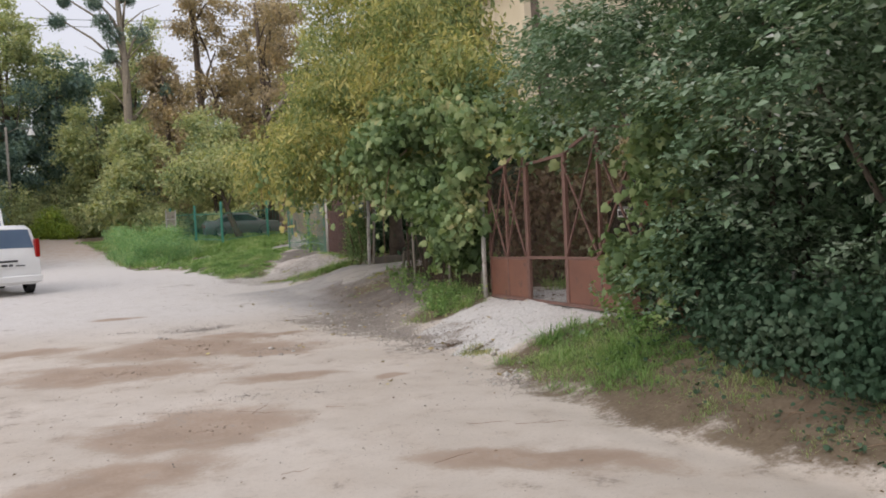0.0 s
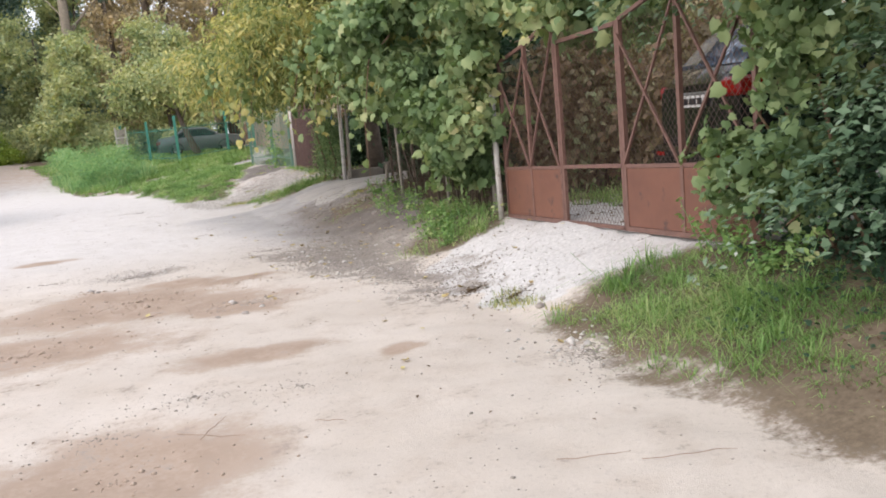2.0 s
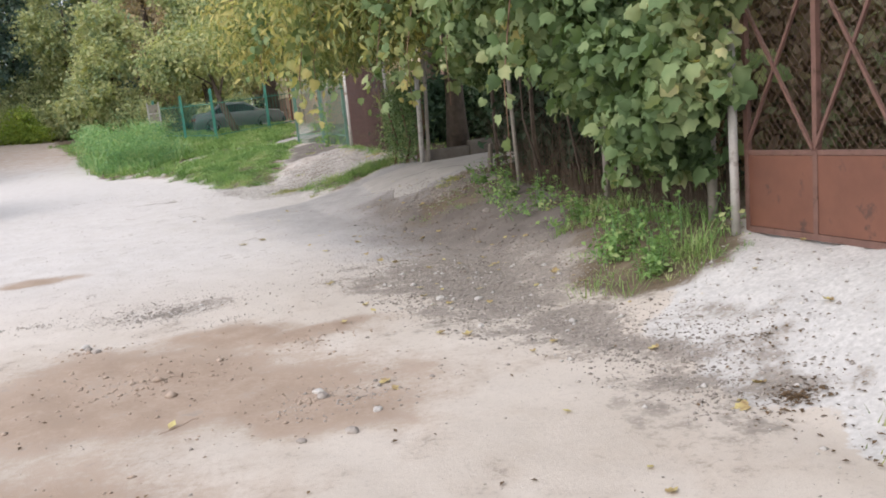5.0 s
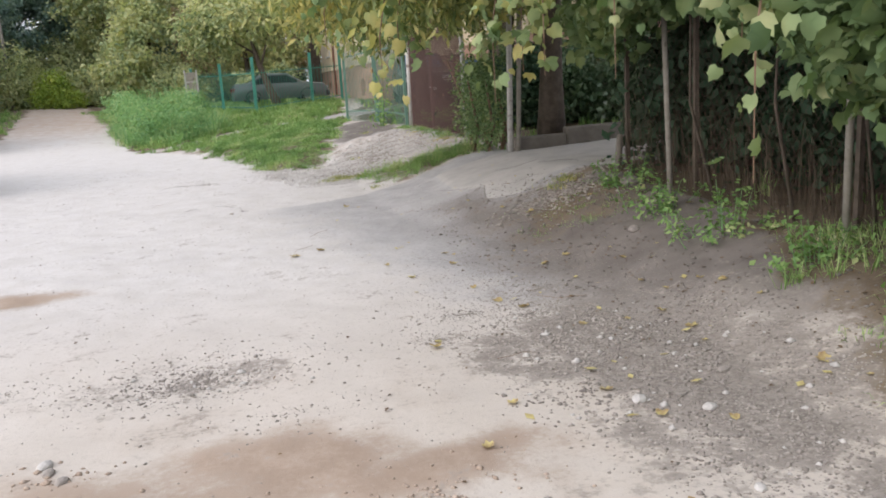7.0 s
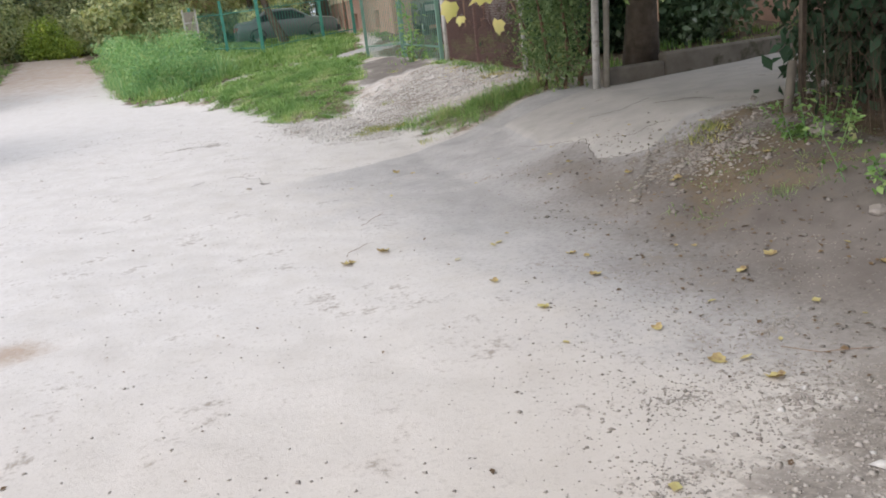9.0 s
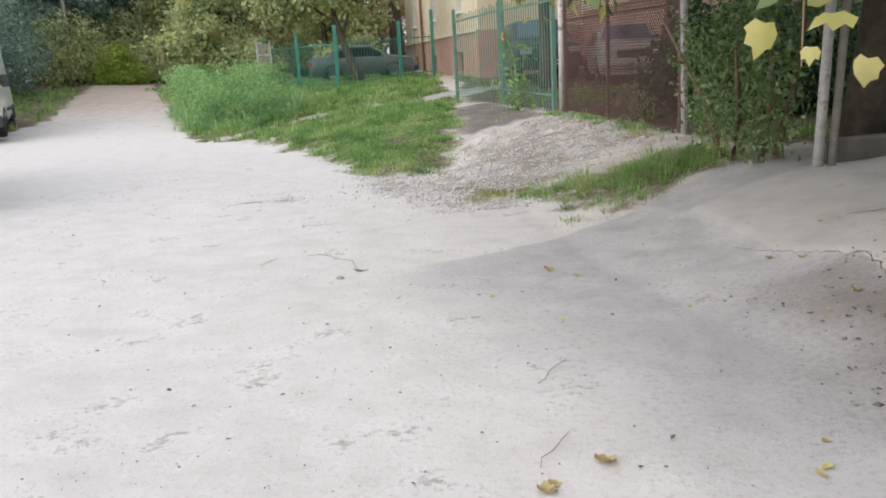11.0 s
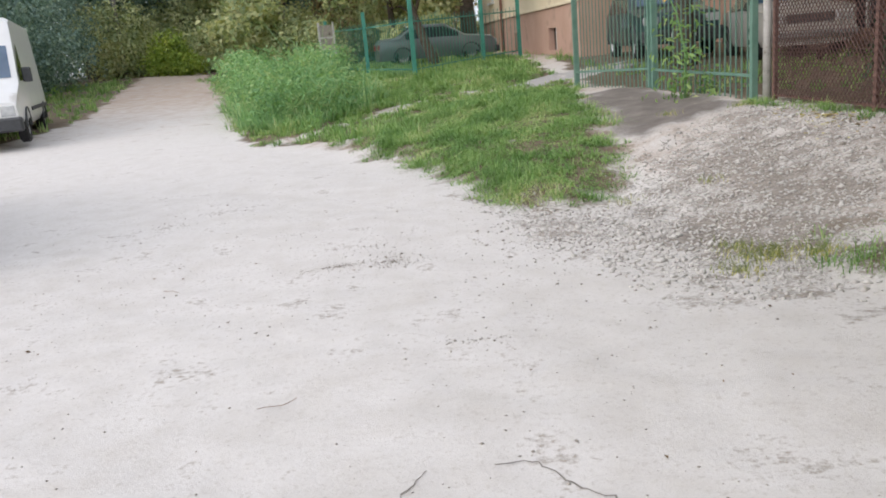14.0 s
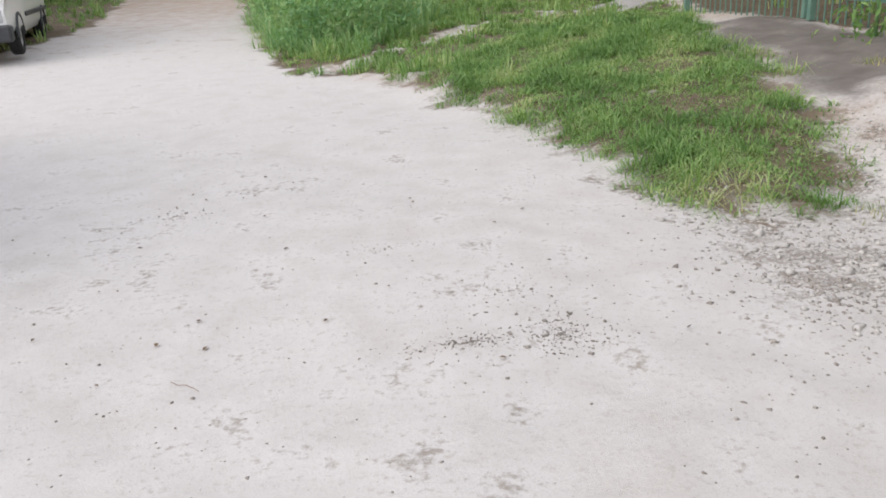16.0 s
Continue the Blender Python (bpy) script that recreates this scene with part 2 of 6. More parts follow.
L_dark = leaf_material("dark_leaf", [(0.15, (0.087, 0.147, 0.131)), (0.5, (0.188, 0.284, 0.247)), (0.8, (0.329, 0.423, 0.348)), (0.95, (0.48, 0.521, 0.395))], 0.35)
L_lime = leaf_material("lime_leaf", [(0.15, (0.163, 0.254, 0.058)), (0.6, (0.357, 0.473, 0.098)), (0.95, (0.585, 0.6, 0.137))], 0.4)
L_grass = leaf_material("grass_leaf", [(0.12, (0.106, 0.216, 0.068)), (0.42, (0.216, 0.371, 0.122)), (0.68, (0.368, 0.514, 0.204)), (0.82, (0.581, 0.595, 0.324)), (0.95, (0.6, 0.6, 0.485))], 0.35)
L_weed = leaf_material("weed_leaf", [(0.12, (0.157, 0.309, 0.144)), (0.5, (0.286, 0.487, 0.226)), (0.85, (0.484, 0.6, 0.32)), (0.97, (0.6, 0.6, 0.449))], 0.4)
L_litter = leaf_material("fallen_leaf", [(0.15, (0.212, 0.131, 0.083)), (0.35, (0.444, 0.343, 0.165)), (0.6, (0.598, 0.534, 0.231)), (0.95, (0.541, 0.564, 0.363))], 0.15)
L_creeper = leaf_material("creeper_leaf", [(0.15, (0.158, 0.133, 0.081)), (0.45, (0.306, 0.22, 0.15)), (0.7, (0.36, 0.367, 0.23)), (0.92, (0.36, 0.468, 0.271))], 0.35)
L_dry = leaf_material("dry_litter", [(0.15, (0.080, 0.055, 0.035)), (0.5, (0.150, 0.100, 0.060)), (0.95, (0.250, 0.170, 0.090))], 0.1)


# ---- building helpers ----
def thing(name, at=(0, 0, 0), yaw=0.0, label="", category="", group="", kind=""):
    ob = new(name)
    ob.empty_display_size = 0.2
    ob.matrix_world = pose(*at, 0, 0, yaw)
    return tagged(ob, label, category, group, kind)


def link_mesh(name, me, material, parent=None, label=""):
    ob = new(name, me)
    me.materials.append(material)
    ob.parent = parent
    return tagged(ob, label)


def part(name, bm, material, parent=None, label="", smooth=False):
    me = bpy.data.meshes.new(name)
    bmesh.ops.recalc_face_normals(bm, faces=bm.faces)
    bm.to_mesh(me)
    bm.free()
    if smooth:
        me.polygons.foreach_set("use_smooth", [True] * len(me.polygons))
    return link_mesh(name, me, material, parent, label)


def np_mesh(name, verts, tris):
    me = bpy.data.meshes.new(name)
    n, k = len(tris), tris.shape[1]
    me.vertices.add(len(verts))
    me.vertices.foreach_set("co", np.ascontiguousarray(verts, dtype=np.float32).ravel())
    me.loops.add(n * k)
    me.loops.foreach_set("vertex_index", np.ascontiguousarray(tris, dtype=np.int32).ravel())
    me.polygons.add(n)
    me.polygons.foreach_set("loop_start", np.arange(0, n * k, k, dtype=np.int32))
    me.update(calc_edges=True)
    return me


def box(bm, x0, x1, y0, y1, z0, z1, bevel=0.0, m=None):
    c = bmesh.ops.create_cube(bm, size=1.0)["verts"]
    t = Matrix.Translation(((x0 + x1) / 2, (y0 + y1) / 2, (z0 + z1) / 2)) @ Matrix.Diagonal((x1 - x0, y1 - y0, z1 - z0, 1))
    bmesh.ops.transform(bm, matrix=(m @ t) if m else t, verts=c)
    if bevel:
        es = list({e for v in c for e in v.link_edges})
        bmesh.ops.bevel(bm, geom=es, offset=bevel, segments=1, affect="EDGES")
    return bm


def bar(bm, a, b, r, sides=4, r2=None, flat=None):
    """A straight bar from a to b; flat gives it a second half-width."""
    a, b = Vector(a), Vector(b)
    d = b - a
    rot = d.to_track_quat("Z", "Y").to_matrix()
    rings = []
    for p, rr in ((a, r), (b, r if r2 is None else r2)):
        ring = []
        for i in range(sides):
            t = 2 * math.pi * (i + 0.5) / sides
            k = rr * (math.sqrt(2) if sides == 4 else 1)
            ring.append(bm.verts.new(p + rot @ Vector((math.cos(t) * k, math.sin(t) * (k if flat is None else k * flat / rr), 0))))
        rings.append(ring)
    for i in range(sides):
        j = (i + 1) % sides
        bm.faces.new((rings[0][i], rings[0][j], rings[1][j], rings[1][i]))
    bm.faces.new(rings[0][::-1])
    bm.faces.new(rings[1])
    return bm


def tube(bm, pts, radii, sides=7):
    """A bent tapering tube through pts."""
    rings = []
    pts = [Vector(p) for p in pts]
    for i, p in enumerate(pts):
        d = pts[min(i + 1, len(pts) - 1)] - pts[max(i - 1, 0)]
        rot = d.to_track_quat("Z", "Y").to_matrix()
        rings.append([bm.verts.new(p + rot @ Vector((math.cos(6.2832 * k / sides), math.sin(6.2832 * k / sides), 0)) * radii[i]) for k in range(sides)])
    for a, b in zip(rings, rings[1:]):
        for i in range(sides):
            j = (i + 1) % sides
            bm.faces.new((a[i], a[j], b[j], b[i]))
    bm.faces.new(rings[0][::-1])
    bm.faces.new(rings[-1])
    return bm


def unit(v):
    return v / np.maximum(np.linalg.norm(v, axis=-1, keepdims=True), 1e-6)


LEAF = {
    "oval": (np.array([(0, 0, 0), (-0.30, 0.5, 0.10), (0, 1.0, -0.08), (0.30, 0.5, 0.10)]), np.array([(0, 2, 1), (0, 3, 2)])),
    "long": (np.array([(0, 0, 0), (-0.17, 0.45, 0.07), (0, 1.0, -0.14), (0.17, 0.45, 0.07)]), np.array([(0, 2, 1), (0, 3, 2)])),
    "chip": (np.array([(-0.34, 0.1, 0), (0.34, 0.2, 0.05), (0.04, 1.0, -0.05)]), np.array([(0, 1, 2)])),
    "lobed": (np.array([(0, 0.0, 0.0), (0, 0.42, 0.05), (-0.28, -0.10, -0.05), (-0.50, 0.18, -0.20), (-0.43, 0.36, -0.07), (-0.40, 0.64, -0.22), (-0.22, 0.72, -0.05), (0, 1.05, -0.28),
                        (0.22, 0.72, -0.05), (0.40, 0.64, -0.22), (0.43, 0.36, -0.07), (0.50, 0.18, -0.20), (0.28, -0.10, -0.05)]),
              np.array([(1, 0, 2), (1, 2, 3), (1, 3, 4), (1, 4, 5), (1, 5, 6), (1, 6, 7), (1, 7, 8), (1, 8, 9), (1, 9, 10), (1, 10, 11), (1, 11, 12), (1, 12, 0)])),
}


def leaves(at, out, size, shape="oval", spread=0.7, droop=0.5, var=0.48):
    """Verts and faces for one leaf at each place; out is the way that it faces."""
    tv, tf = LEAF[shape]
    n = len(at)
    nz = unit(out + rng.normal(0, spread, (n, 3)) + (0, 0, 0.25))
    ax = rng.normal(0, 0.7, (n, 3)) + np.array([0, 0, -droop]) + out * 0.4
    ay = unit(ax - nz * (ax * nz).sum(1, keepdims=True))
    axx = np.cross(ay, nz)
    s = size * (1 + rng.uniform(-var, var, (n, 1)))
    v = at[:, None, :] + s[:, None, :] * (tv[None, :, 0:1] * axx[:, None, :] + tv[None, :, 1:2] * ay[:, None, :] + tv[None, :, 2:3] * nz[:, None, :])
    f = tf[None, :, :] + (np.arange(n) * len(tv))[:, None, None]
    return v.reshape(-1, 3), f.reshape(-1, 3)


def crown_points(blobs, twigs, per, twig_r, shell=0.55):
    """Places for leaves: twigs scattered through ellipsoids (x, y, z, rx, ry, rz), more of them near the skin, and leaves round each twig."""
    blobs = np.array(blobs, float)
    vol = (blobs[:, 3] * blobs[:, 4] * blobs[:, 5]) ** 0.75
    pick = rng.choice(len(blobs), twigs, p=vol / vol.sum())
    d = unit(rng.normal(0, 1, (twigs, 3)))
    r = rng.uniform(shell ** 2, 1.0, (twigs, 1)) ** 0.5 * rng.uniform(0.85, 1.12, (twigs, 1))
    c = blobs[pick, :3] + d * r * blobs[pick, 3:]
    at = np.repeat(c, per, 0) + rng.normal(0, 1, (twigs * per, 3)) * np.array([1, 1, 0.75]) * twig_r
    out = unit(np.repeat(d, per, 0) + 0.6 * unit(rng.normal(0, 1, (twigs * per, 3))))
    return at, out


def crown(name, parent, material, blobs, twigs, per, twig_r, size, shape="oval", low=None, shell=0.55, droop=0.5, label=""):
    at, out = crown_points(blobs, twigs, per, twig_r, shell)
    if low is not None:
        keep = at[:, 2] > low
        at, out = at[keep], out[keep]
    v, f = leaves(at, out, size, shape, droop=droop)
    ob = link_mesh(name, np_mesh(name, v, f), material, parent, label)
    return ob


def trunk_and_limbs(parent, base, top, r, limbs, material, lean=0.3, limb_r=0.35):
    """A tapered, slightly crooked trunk and limbs that end at the given places."""
    bx, by, bz = base
    pts, rad = [], []
    for i in range(7):
        t = i / 6
        pts.append((bx + (top[0] - bx) * t + lean * math.sin(4 * t + bx) * 0.3, by + (top[1] - by) * t + lean * math.cos(3 * t + by) * 0.25, bz - 0.1 + (top[2] - bz + 0.1) * t))
        rad.append(r * (1.25 if i == 0 else 1 - 0.72 * t))
    part("trunk", tube(bmesh.new(), pts, rad, 9), material, parent, smooth=True)
    for k, e in enumerate(limbs):
        i = 2 + k % 4
        a, e = Vector(pts[i]), Vector(e)
        mid = a.lerp(e, 0.5) + Vector((0, 0, 0.12 * (e - a).length))
        rr = rad[i] * limb_r * 1.6
        part("limb", tube(bmesh.new(), [a, a.lerp(mid, 0.5), mid, mid.lerp(e, 0.6), e], [rr, rr * 0.8, rr * 0.6, rr * 0.4, rr * 0.15], 6), material, parent, smooth=True)


# ---- ground ----
def lerp_of(table):
    xs, ys = zip(*table)
    return lambda v: np.interp(v, xs, ys)


road_z = lerp_of([(-80, 0.3), (-5, 0.05), (0, 0), (6, -0.06), (10, -0.12), (16, -0.14), (24, -0.13), (28, -0.08), (33, 0.0), (36, 0.06), (40, 0.24), (46, 0.50), (52, 0.75), (60, 1.05), (75, 1.3), (200, 1.6)])
verge_z = lerp_of([(-80, 0.4), (0, 0.32), (5, 0.36), (7, 0.38), (9, 0.33), (11.3, 0.25), (13, 0.22), (15.6, 0.20), (17, 0.36), (18.5, 0.36), (20.3, 0.30), (23, 0.36), (27, 0.42), (33, 0.44), (42, 0.72), (50, 0.85), (60, 1.15), (200, 1.8)])
edge_x = lerp_of([(-80, 3.2), (0, 3.6), (3, 3.3), (5, 2.9), (8, 2.9), (11, 2.8), (14, 3.1), (16, 2.9), (18, 2.4), (20, 2.3), (23, 2.5), (25.5, 2.2), (27, 1.2), (28, 0.4), (31, -1.2), (33, -2.3), (45, -4.2), (62, -7.5), (200, -30)])


def smooth(t):
    t = np.clip(t, 0, 1)
    return t * t * (3 - 2 * t)


def wave(x, y, f, s):
    return np.sin(x * f + 1.7 * np.sin(y * f * 0.7 + s) + s) * np.sin(y * f * 1.1 + 1.3 * np.sin(x * f * 0.8 + 2 * s))


def in_poly(x, y, poly):
    """Distance inside a polygon, negative outside."""
    p = np.array(poly, float)
    q = np.roll(p, -1, 0)
    d = np.full(np.shape(x), 1e9)
    inside = np.zeros(np.shape(x), bool)
    for (ax, ay), (bx, by) in zip(p, q):
        ex, ey = bx - ax, by - ay
        t = np.clip(((x - ax) * ex + (y - ay) * ey) / (ex * ex + ey * ey), 0, 1)
        d = np.minimum(d, np.hypot(x - ax - t * ex, y - ay - t * ey))
        if by != ay:
            cross = ((ay > y) != (by > y)) & (x < (bx - ax) * (y - ay) / (by - ay) + ax)
            inside ^= cross
    return np.where(inside, d, -d)


def spot(x, y, cx, cy, rx, ry, turn=0.0):
    c, s = math.cos(radians(turn)), math.sin(radians(turn))
    u, v = (x - cx) * c + (y - cy) * s, -(x - cx) * s + (y - cy) * c
    return 1.0 - np.hypot(u / rx, v / ry)


CHALK = [(2.8, 8.75), (3.1, 8.1), (3.6, 7.9), (4.3, 7.4), (5.6, 7.2), (8.5, 8.5), (8.5, 11.5), (4.8, 11.6), (4.1, 11.2), (3.3, 10.95), (2.9, 10.6), (2.8, 9.6)]
ASPHALT = [(1.3, 19.6), (1.2, 21.5), (2.8, 22.5), (5.0, 22.5), (4.8, 17.6), (3.8, 16.9), (3.2, 15.2), (2.6, 14.6), (2.1, 15.6), (1.7, 17.4)]
SLAB = [(3.53, 17.39), (3.33, 17.52), (3.23, 17.75), (3.39, 18.3), (3.25, 18.6), (3.15, 18.84), (3.19, 19.14), (3.3, 20.3), (4.5, 20.42), (9.5, 20.9), (9.5, 17.0), (4.6, 17.5), (4.05, 17.7)]
DAMP_SHADE = [(2.85, 13.3), (3.2, 13.3), (3.6, 12.4), (4.8, 12.2), (4.9, 17.0), (3.7, 17.0), (3.4, 17.9), (3.1, 18.3), (2.75, 18.0), (2.6, 16.5)]
RUBBLE = [(2.95, 16.5), (3.2, 16.9), (3.55, 17.38), (4.05, 17.65), (4.6, 17.5), (4.7, 15.9), (3.9, 15.8), (3.05, 15.95)]
STONY = [(1.8, 13.5), (2.5, 14.0), (3.4, 13.6), (3.4, 12.2), (2.9, 11.5), (3.3, 10.2), (3.1, 9.4), (2.7, 9.4), (2.5, 10.6), (2.05, 11.8), (1.9, 12.6)]
GRIT = [(1.05, 25.7), (1.95, 24.7), (2.5, 25.9), (2.9, 26.3), (4.4, 27.0), (4.6, 23.2), (3.4, 22.9), (2.6, 22.2), (1.75, 22.4), (1.4, 23.6), (1.25, 24.7)]
PATCH = [(2.9, 26.7), (4.3, 27.3), (4.4, 31.3), (3.8, 31.4), (3.2, 29.5)]
BANK = [(3.05, 7.75), (3.5, 8.0), (4.4, 7.6), (7.5, 6.5), (7.5, -6), (3.9, -6), (3.45, 3.2), (3.0, 5.2), (2.95, 6.5)]
FOOT = [(3.05, 11.2), (3.2, 11.95), (3.85, 13.4), (4.2, 14.5), (4.9, 14), (4.6, 11.6), (4.1, 11.15), (3.45, 10.85)]
STRIP = [(2.5, 23.0), (2.75, 22.0), (2.8, 20.9), (3.6, 21.15), (4.4, 21.2), (4.5, 22.2), (3.7, 22.4), (3.2, 22.8), (2.9, 23.2)]
ISLAND = [(-2.0, 33.4), (-0.5, 31.0), (0.4, 28.4), (0.85, 26.7), (1.2, 25.6), (1.9, 25.0), (2.6, 26.1), (3.1, 29.2), (3.6, 31.4), (4.0, 32.8), (1.6, 33.0), (0.1, 30.9), (-0.9, 31.7)]
TRACK = [(-1.3, 32.2), (-0.57, 33.1), (0.19, 33.7), (0.7, 34.4), (1.75, 35.2), (2.6, 35.0), (3.4, 34.6), (4.6, 35.6), (6.2, 37.0)]
MEADOW = [(-2.1, 33.3), (-1.3, 31.8), (-0.9, 31.5), (0.1, 30.7), (1.6, 32.8), (3.9, 33.2), (4.3, 34.2), (4.6, 38.0), (5.6, 45.0), (6.5, 60), (-7.2, 62), (-5.5, 52), (-3.9, 44)]
LEFT = [(-7.3, 37.5), (-7.2, 42), (-10.2, 62), (-40, 62), (-40, 30), (-9.2, 32)]
YARD = [(4.5, 12), (4.6, 20.5), (5.2, 21.3), (4.6, 23), (4.7, 27), (4.3, 33), (6.5, 45), (60, 60), (60, -30), (7.6, -20), (7.4, 6.6), (8.6, 8.0), (8.6, 11.6), (4.9, 11.8)]


def ground_z(x, y):
    x, y = np.asarray(x, float), np.asarray(y, float)
    e = edge_x(y)
    z = road_z(y) + (verge_z(y) - road_z(y)) * (0.65 * np.clip((x - e) / np.maximum(4.3 - e, 0.5), 0, 1) + 0.35 * smooth((x - e) / np.maximum(4.3 - e, 0.5)))
    z = z + np.clip(x - 4.3, 0, 12) * 0.03
    z = z + 0.12 * smooth((-x - 6.5) / 3) * smooth((y - 32) / 6)
    z = z + (0.022 * wave(x, y, 3.1, 0.2) + 0.014 * wave(x, y, 7.7, 1.0) + 0.008 * wave(x, y, 17.0, 0.6)) * smooth((x - e) / 0.8) * smooth((44 - y) / 6) * (1 - smooth(in_poly(x, y, SLAB) / 0.3 + 0.8))
    z = z + 0.014 * wave(x, y, 1.3, 0.4) + 0.006 * wave(x, y, 4.1, 1.9)
    z = z - 0.05 * np.clip(spot(x, y, 0.2, 13.6, 0.75, 0.45), 0, 1) - 0.03 * np.clip(spot(x, y, 0, 6.6, 1.0, 0.8), 0, 1) - 0.03 * np.clip(spot(x, y, 0.1, 11.4, 1.6, 0.9), 0, 1)
    z = z + 0.005 * wave(x, y, 9.5, 2.4) * smooth((edge_x(y) + 0.3 - x) / 0.6) * smooth((30 - y) / 4)
    z = z + 0.03 * smooth(in_poly(x, y, SLAB) / 0.06 + 0.5)
    z = z + 0.10 * smooth(in_poly(x, y, ISLAND) / 0.5)
    return z


def gz(x, y):
    return float(ground_z(x, y))


def axis(stops):
    out = []
    for (a, b, step) in stops:
        out.extend(np.arange(a, b, step))
    return np.array(out + [stops[-1][1]])


gx = axis([(-900, -60, 60), (-60, -12, 3), (-12, -3.2, 0.35), (-3.2, 5.4, 0.055), (5.4, 12, 0.35), (12, 60, 3), (60, 900, 60)])
gy = axis([(-900, -40, 60), (-40, -2, 1.5), (-2, 2, 0.2), (2, 28, 0.065), (28, 46, 0.16), (46, 80, 1.0), (80, 1200, 70)])
GX, GY = np.meshgrid(gx, gy)
GZ = ground_z(GX, GY)
nx, ny = len(gx), len(gy)
idx = np.arange(nx * ny).reshape(ny, nx)
quads = np.stack([idx[:-1, :-1], idx[:-1, 1:], idx[1:, 1:], idx[1:, :-1]], -1).reshape(-1, 4)
gm = np_mesh("ground", np.stack([GX, GY, GZ], -1).reshape(-1, 3), quads)
gm.polygons.foreach_set("use_smooth", np.ones(len(quads), bool))


def mask(name, values):
    a = gm.attributes.new(name, "FLOAT", "POINT")
    a.data.foreach_set("value", np.ascontiguousarray(np.clip(values, 0, 1).ravel(), dtype=np.float32))


def warp(x, y):
    return (x + 0.16 * wave(x, y, 2.3, 0.9) + 0.07 * wave(x, y, 6.1, 2.0) + 0.03 * wave(x, y, 15.0, 0.5),
            y + 0.16 * wave(y, x, 2.0, 1.4) + 0.07 * wave(y, x, 5.3, 0.3) + 0.03 * wave(y, x, 13.0, 1.1))


def zone_of(*polys, soft=0.3):
    return np.maximum.reduce([in_poly(WX, WY, p) / soft + 0.5 for p in polys])


WX, WY = warp(GX, GY)
soil = np.maximum.reduce([spot(WX, WY, *s) * 1.1 + 0.42 for s in (
    (-0.05, 6.55, 0.75, 0.75), (0.1, 11.2, 1.75, 0.75, -18), (-0.9, 9.9, 1.3, 0.8, -20), (0.95, 8.5, 0.6, 0.28, -10), (1.87, 7.95, 0.22, 0.18), (-0.6, 5.3, 0.9, 0.45, 10),
    (2.05, 4.5, 0.75, 0.28, -35), (0.0, 11.7, 1.1, 0.8, 0), (0.95, 10.5, 0.7, 0.4, -15), (0.7, 12.4, 0.6, 0.35, 0), (1.25, 12.2, 0.5, 0.3, 0), (-1.4, 16.2, 0.5, 0.35), (-2.2, 12.3, 0.9, 0.5))])
verge = 0.44 * smooth((GX - edge_x(GY) - 0.1) / 0.7) * smooth((GY - 19) / 2) * smooth((36 - GY) / 2)
mask("soil", np.maximum.reduce([soil, verge,  0.68 * smooth((GY - 30) / 18)]))
# vine shade painted over damp earth, and the dark patch at the green gate
mask("damp_shade", np.maximum(zone_of(DAMP_SHADE, soft=1.5), zone_of(PATCH, soft=0.5)))
mask("slab", in_poly(GX, GY, SLAB) / 0.08 + 0.5)
mask("chalk", zone_of(CHALK, soft=0.3))
grit = np.maximum(np.maximum(0.95 * zone_of(STONY, soft=0.9), 0.49 * zone_of(GRIT, soft=0.9)), np.maximum.reduce([spot(WX, WY, *s) * 0.6 + 0.0 for s in ((0.15, 13.65, 0.8, 0.5), (-0.95, 13.85, 0.4, 0.2), (2.9, 7.0, 0.4, 0.6, 20))]))
mask("gravel", grit)
def track_gap(x, y):
    """Distance to the foot track over the grass, less its half width; the track is broken up by tufts."""
    d = np.full(np.shape(x), 9.0)
    for (ax, ay), (bx, by) in zip(TRACK, TRACK[1:]):
        ex, ey = bx - ax, by - ay
        t = np.clip(((x - ax) * ex + (y - ay) * ey) / (ex * ex + ey * ey), 0, 1)
        d = np.minimum(d, np.hypot(x - ax - t * ex, y - ay - t * ey))
    return d - (0.27 + 0.25 * smooth((x - 2.6) / 0.8)) * (0.1 + 1.1 * smooth(1.2 * wave(x, y, 4.3, 0.3) + 0.5 + 0.6 * smooth((x - 2.4) / 0.8)))


worn = 0.75 * smooth(0.5 - track_gap(GX, GY) / 0.14)
earth = np.maximum(np.maximum(np.maximum(np.maximum(zone_of(FOOT, MEADOW, LEFT, YARD, soft=0.3), 0.72 * zone_of(STRIP, soft=0.6)), np.maximum(zone_of(BANK, soft=0.55), 0.8 * zone_of(ISLAND, soft=0.7))), 0.6 * zone_of(RUBBLE, soft=0.9)), np.maximum(0.5 + (np.abs(GX + 3) - 26) / 3, 0.5 + (GY - 62) / 3))
far_line = (20.24 + (GX - 1.19) * 0.30 + 0.35 * (WX - GX) - GY) / 0.10 + 0.5
mask("asphalt", np.maximum.reduce([np.minimum(zone_of(ASPHALT, soft=1.3) + 0.12, far_line), 0.9 * zone_of(PATCH, soft=0.5), 1.3 * worn * (GX > 2.4)]))
mask("earth", np.where(in_poly(GX, GY, SLAB) > -0.05, 0, np.clip(earth, 0, 1) - 0.95 * worn))
mask("grey", smooth((GY - 12) / 5))
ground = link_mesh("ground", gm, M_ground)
tagged(ground, "pale sandy dirt road with damp brown patches and painted vine shade", "ground", kind="structure")


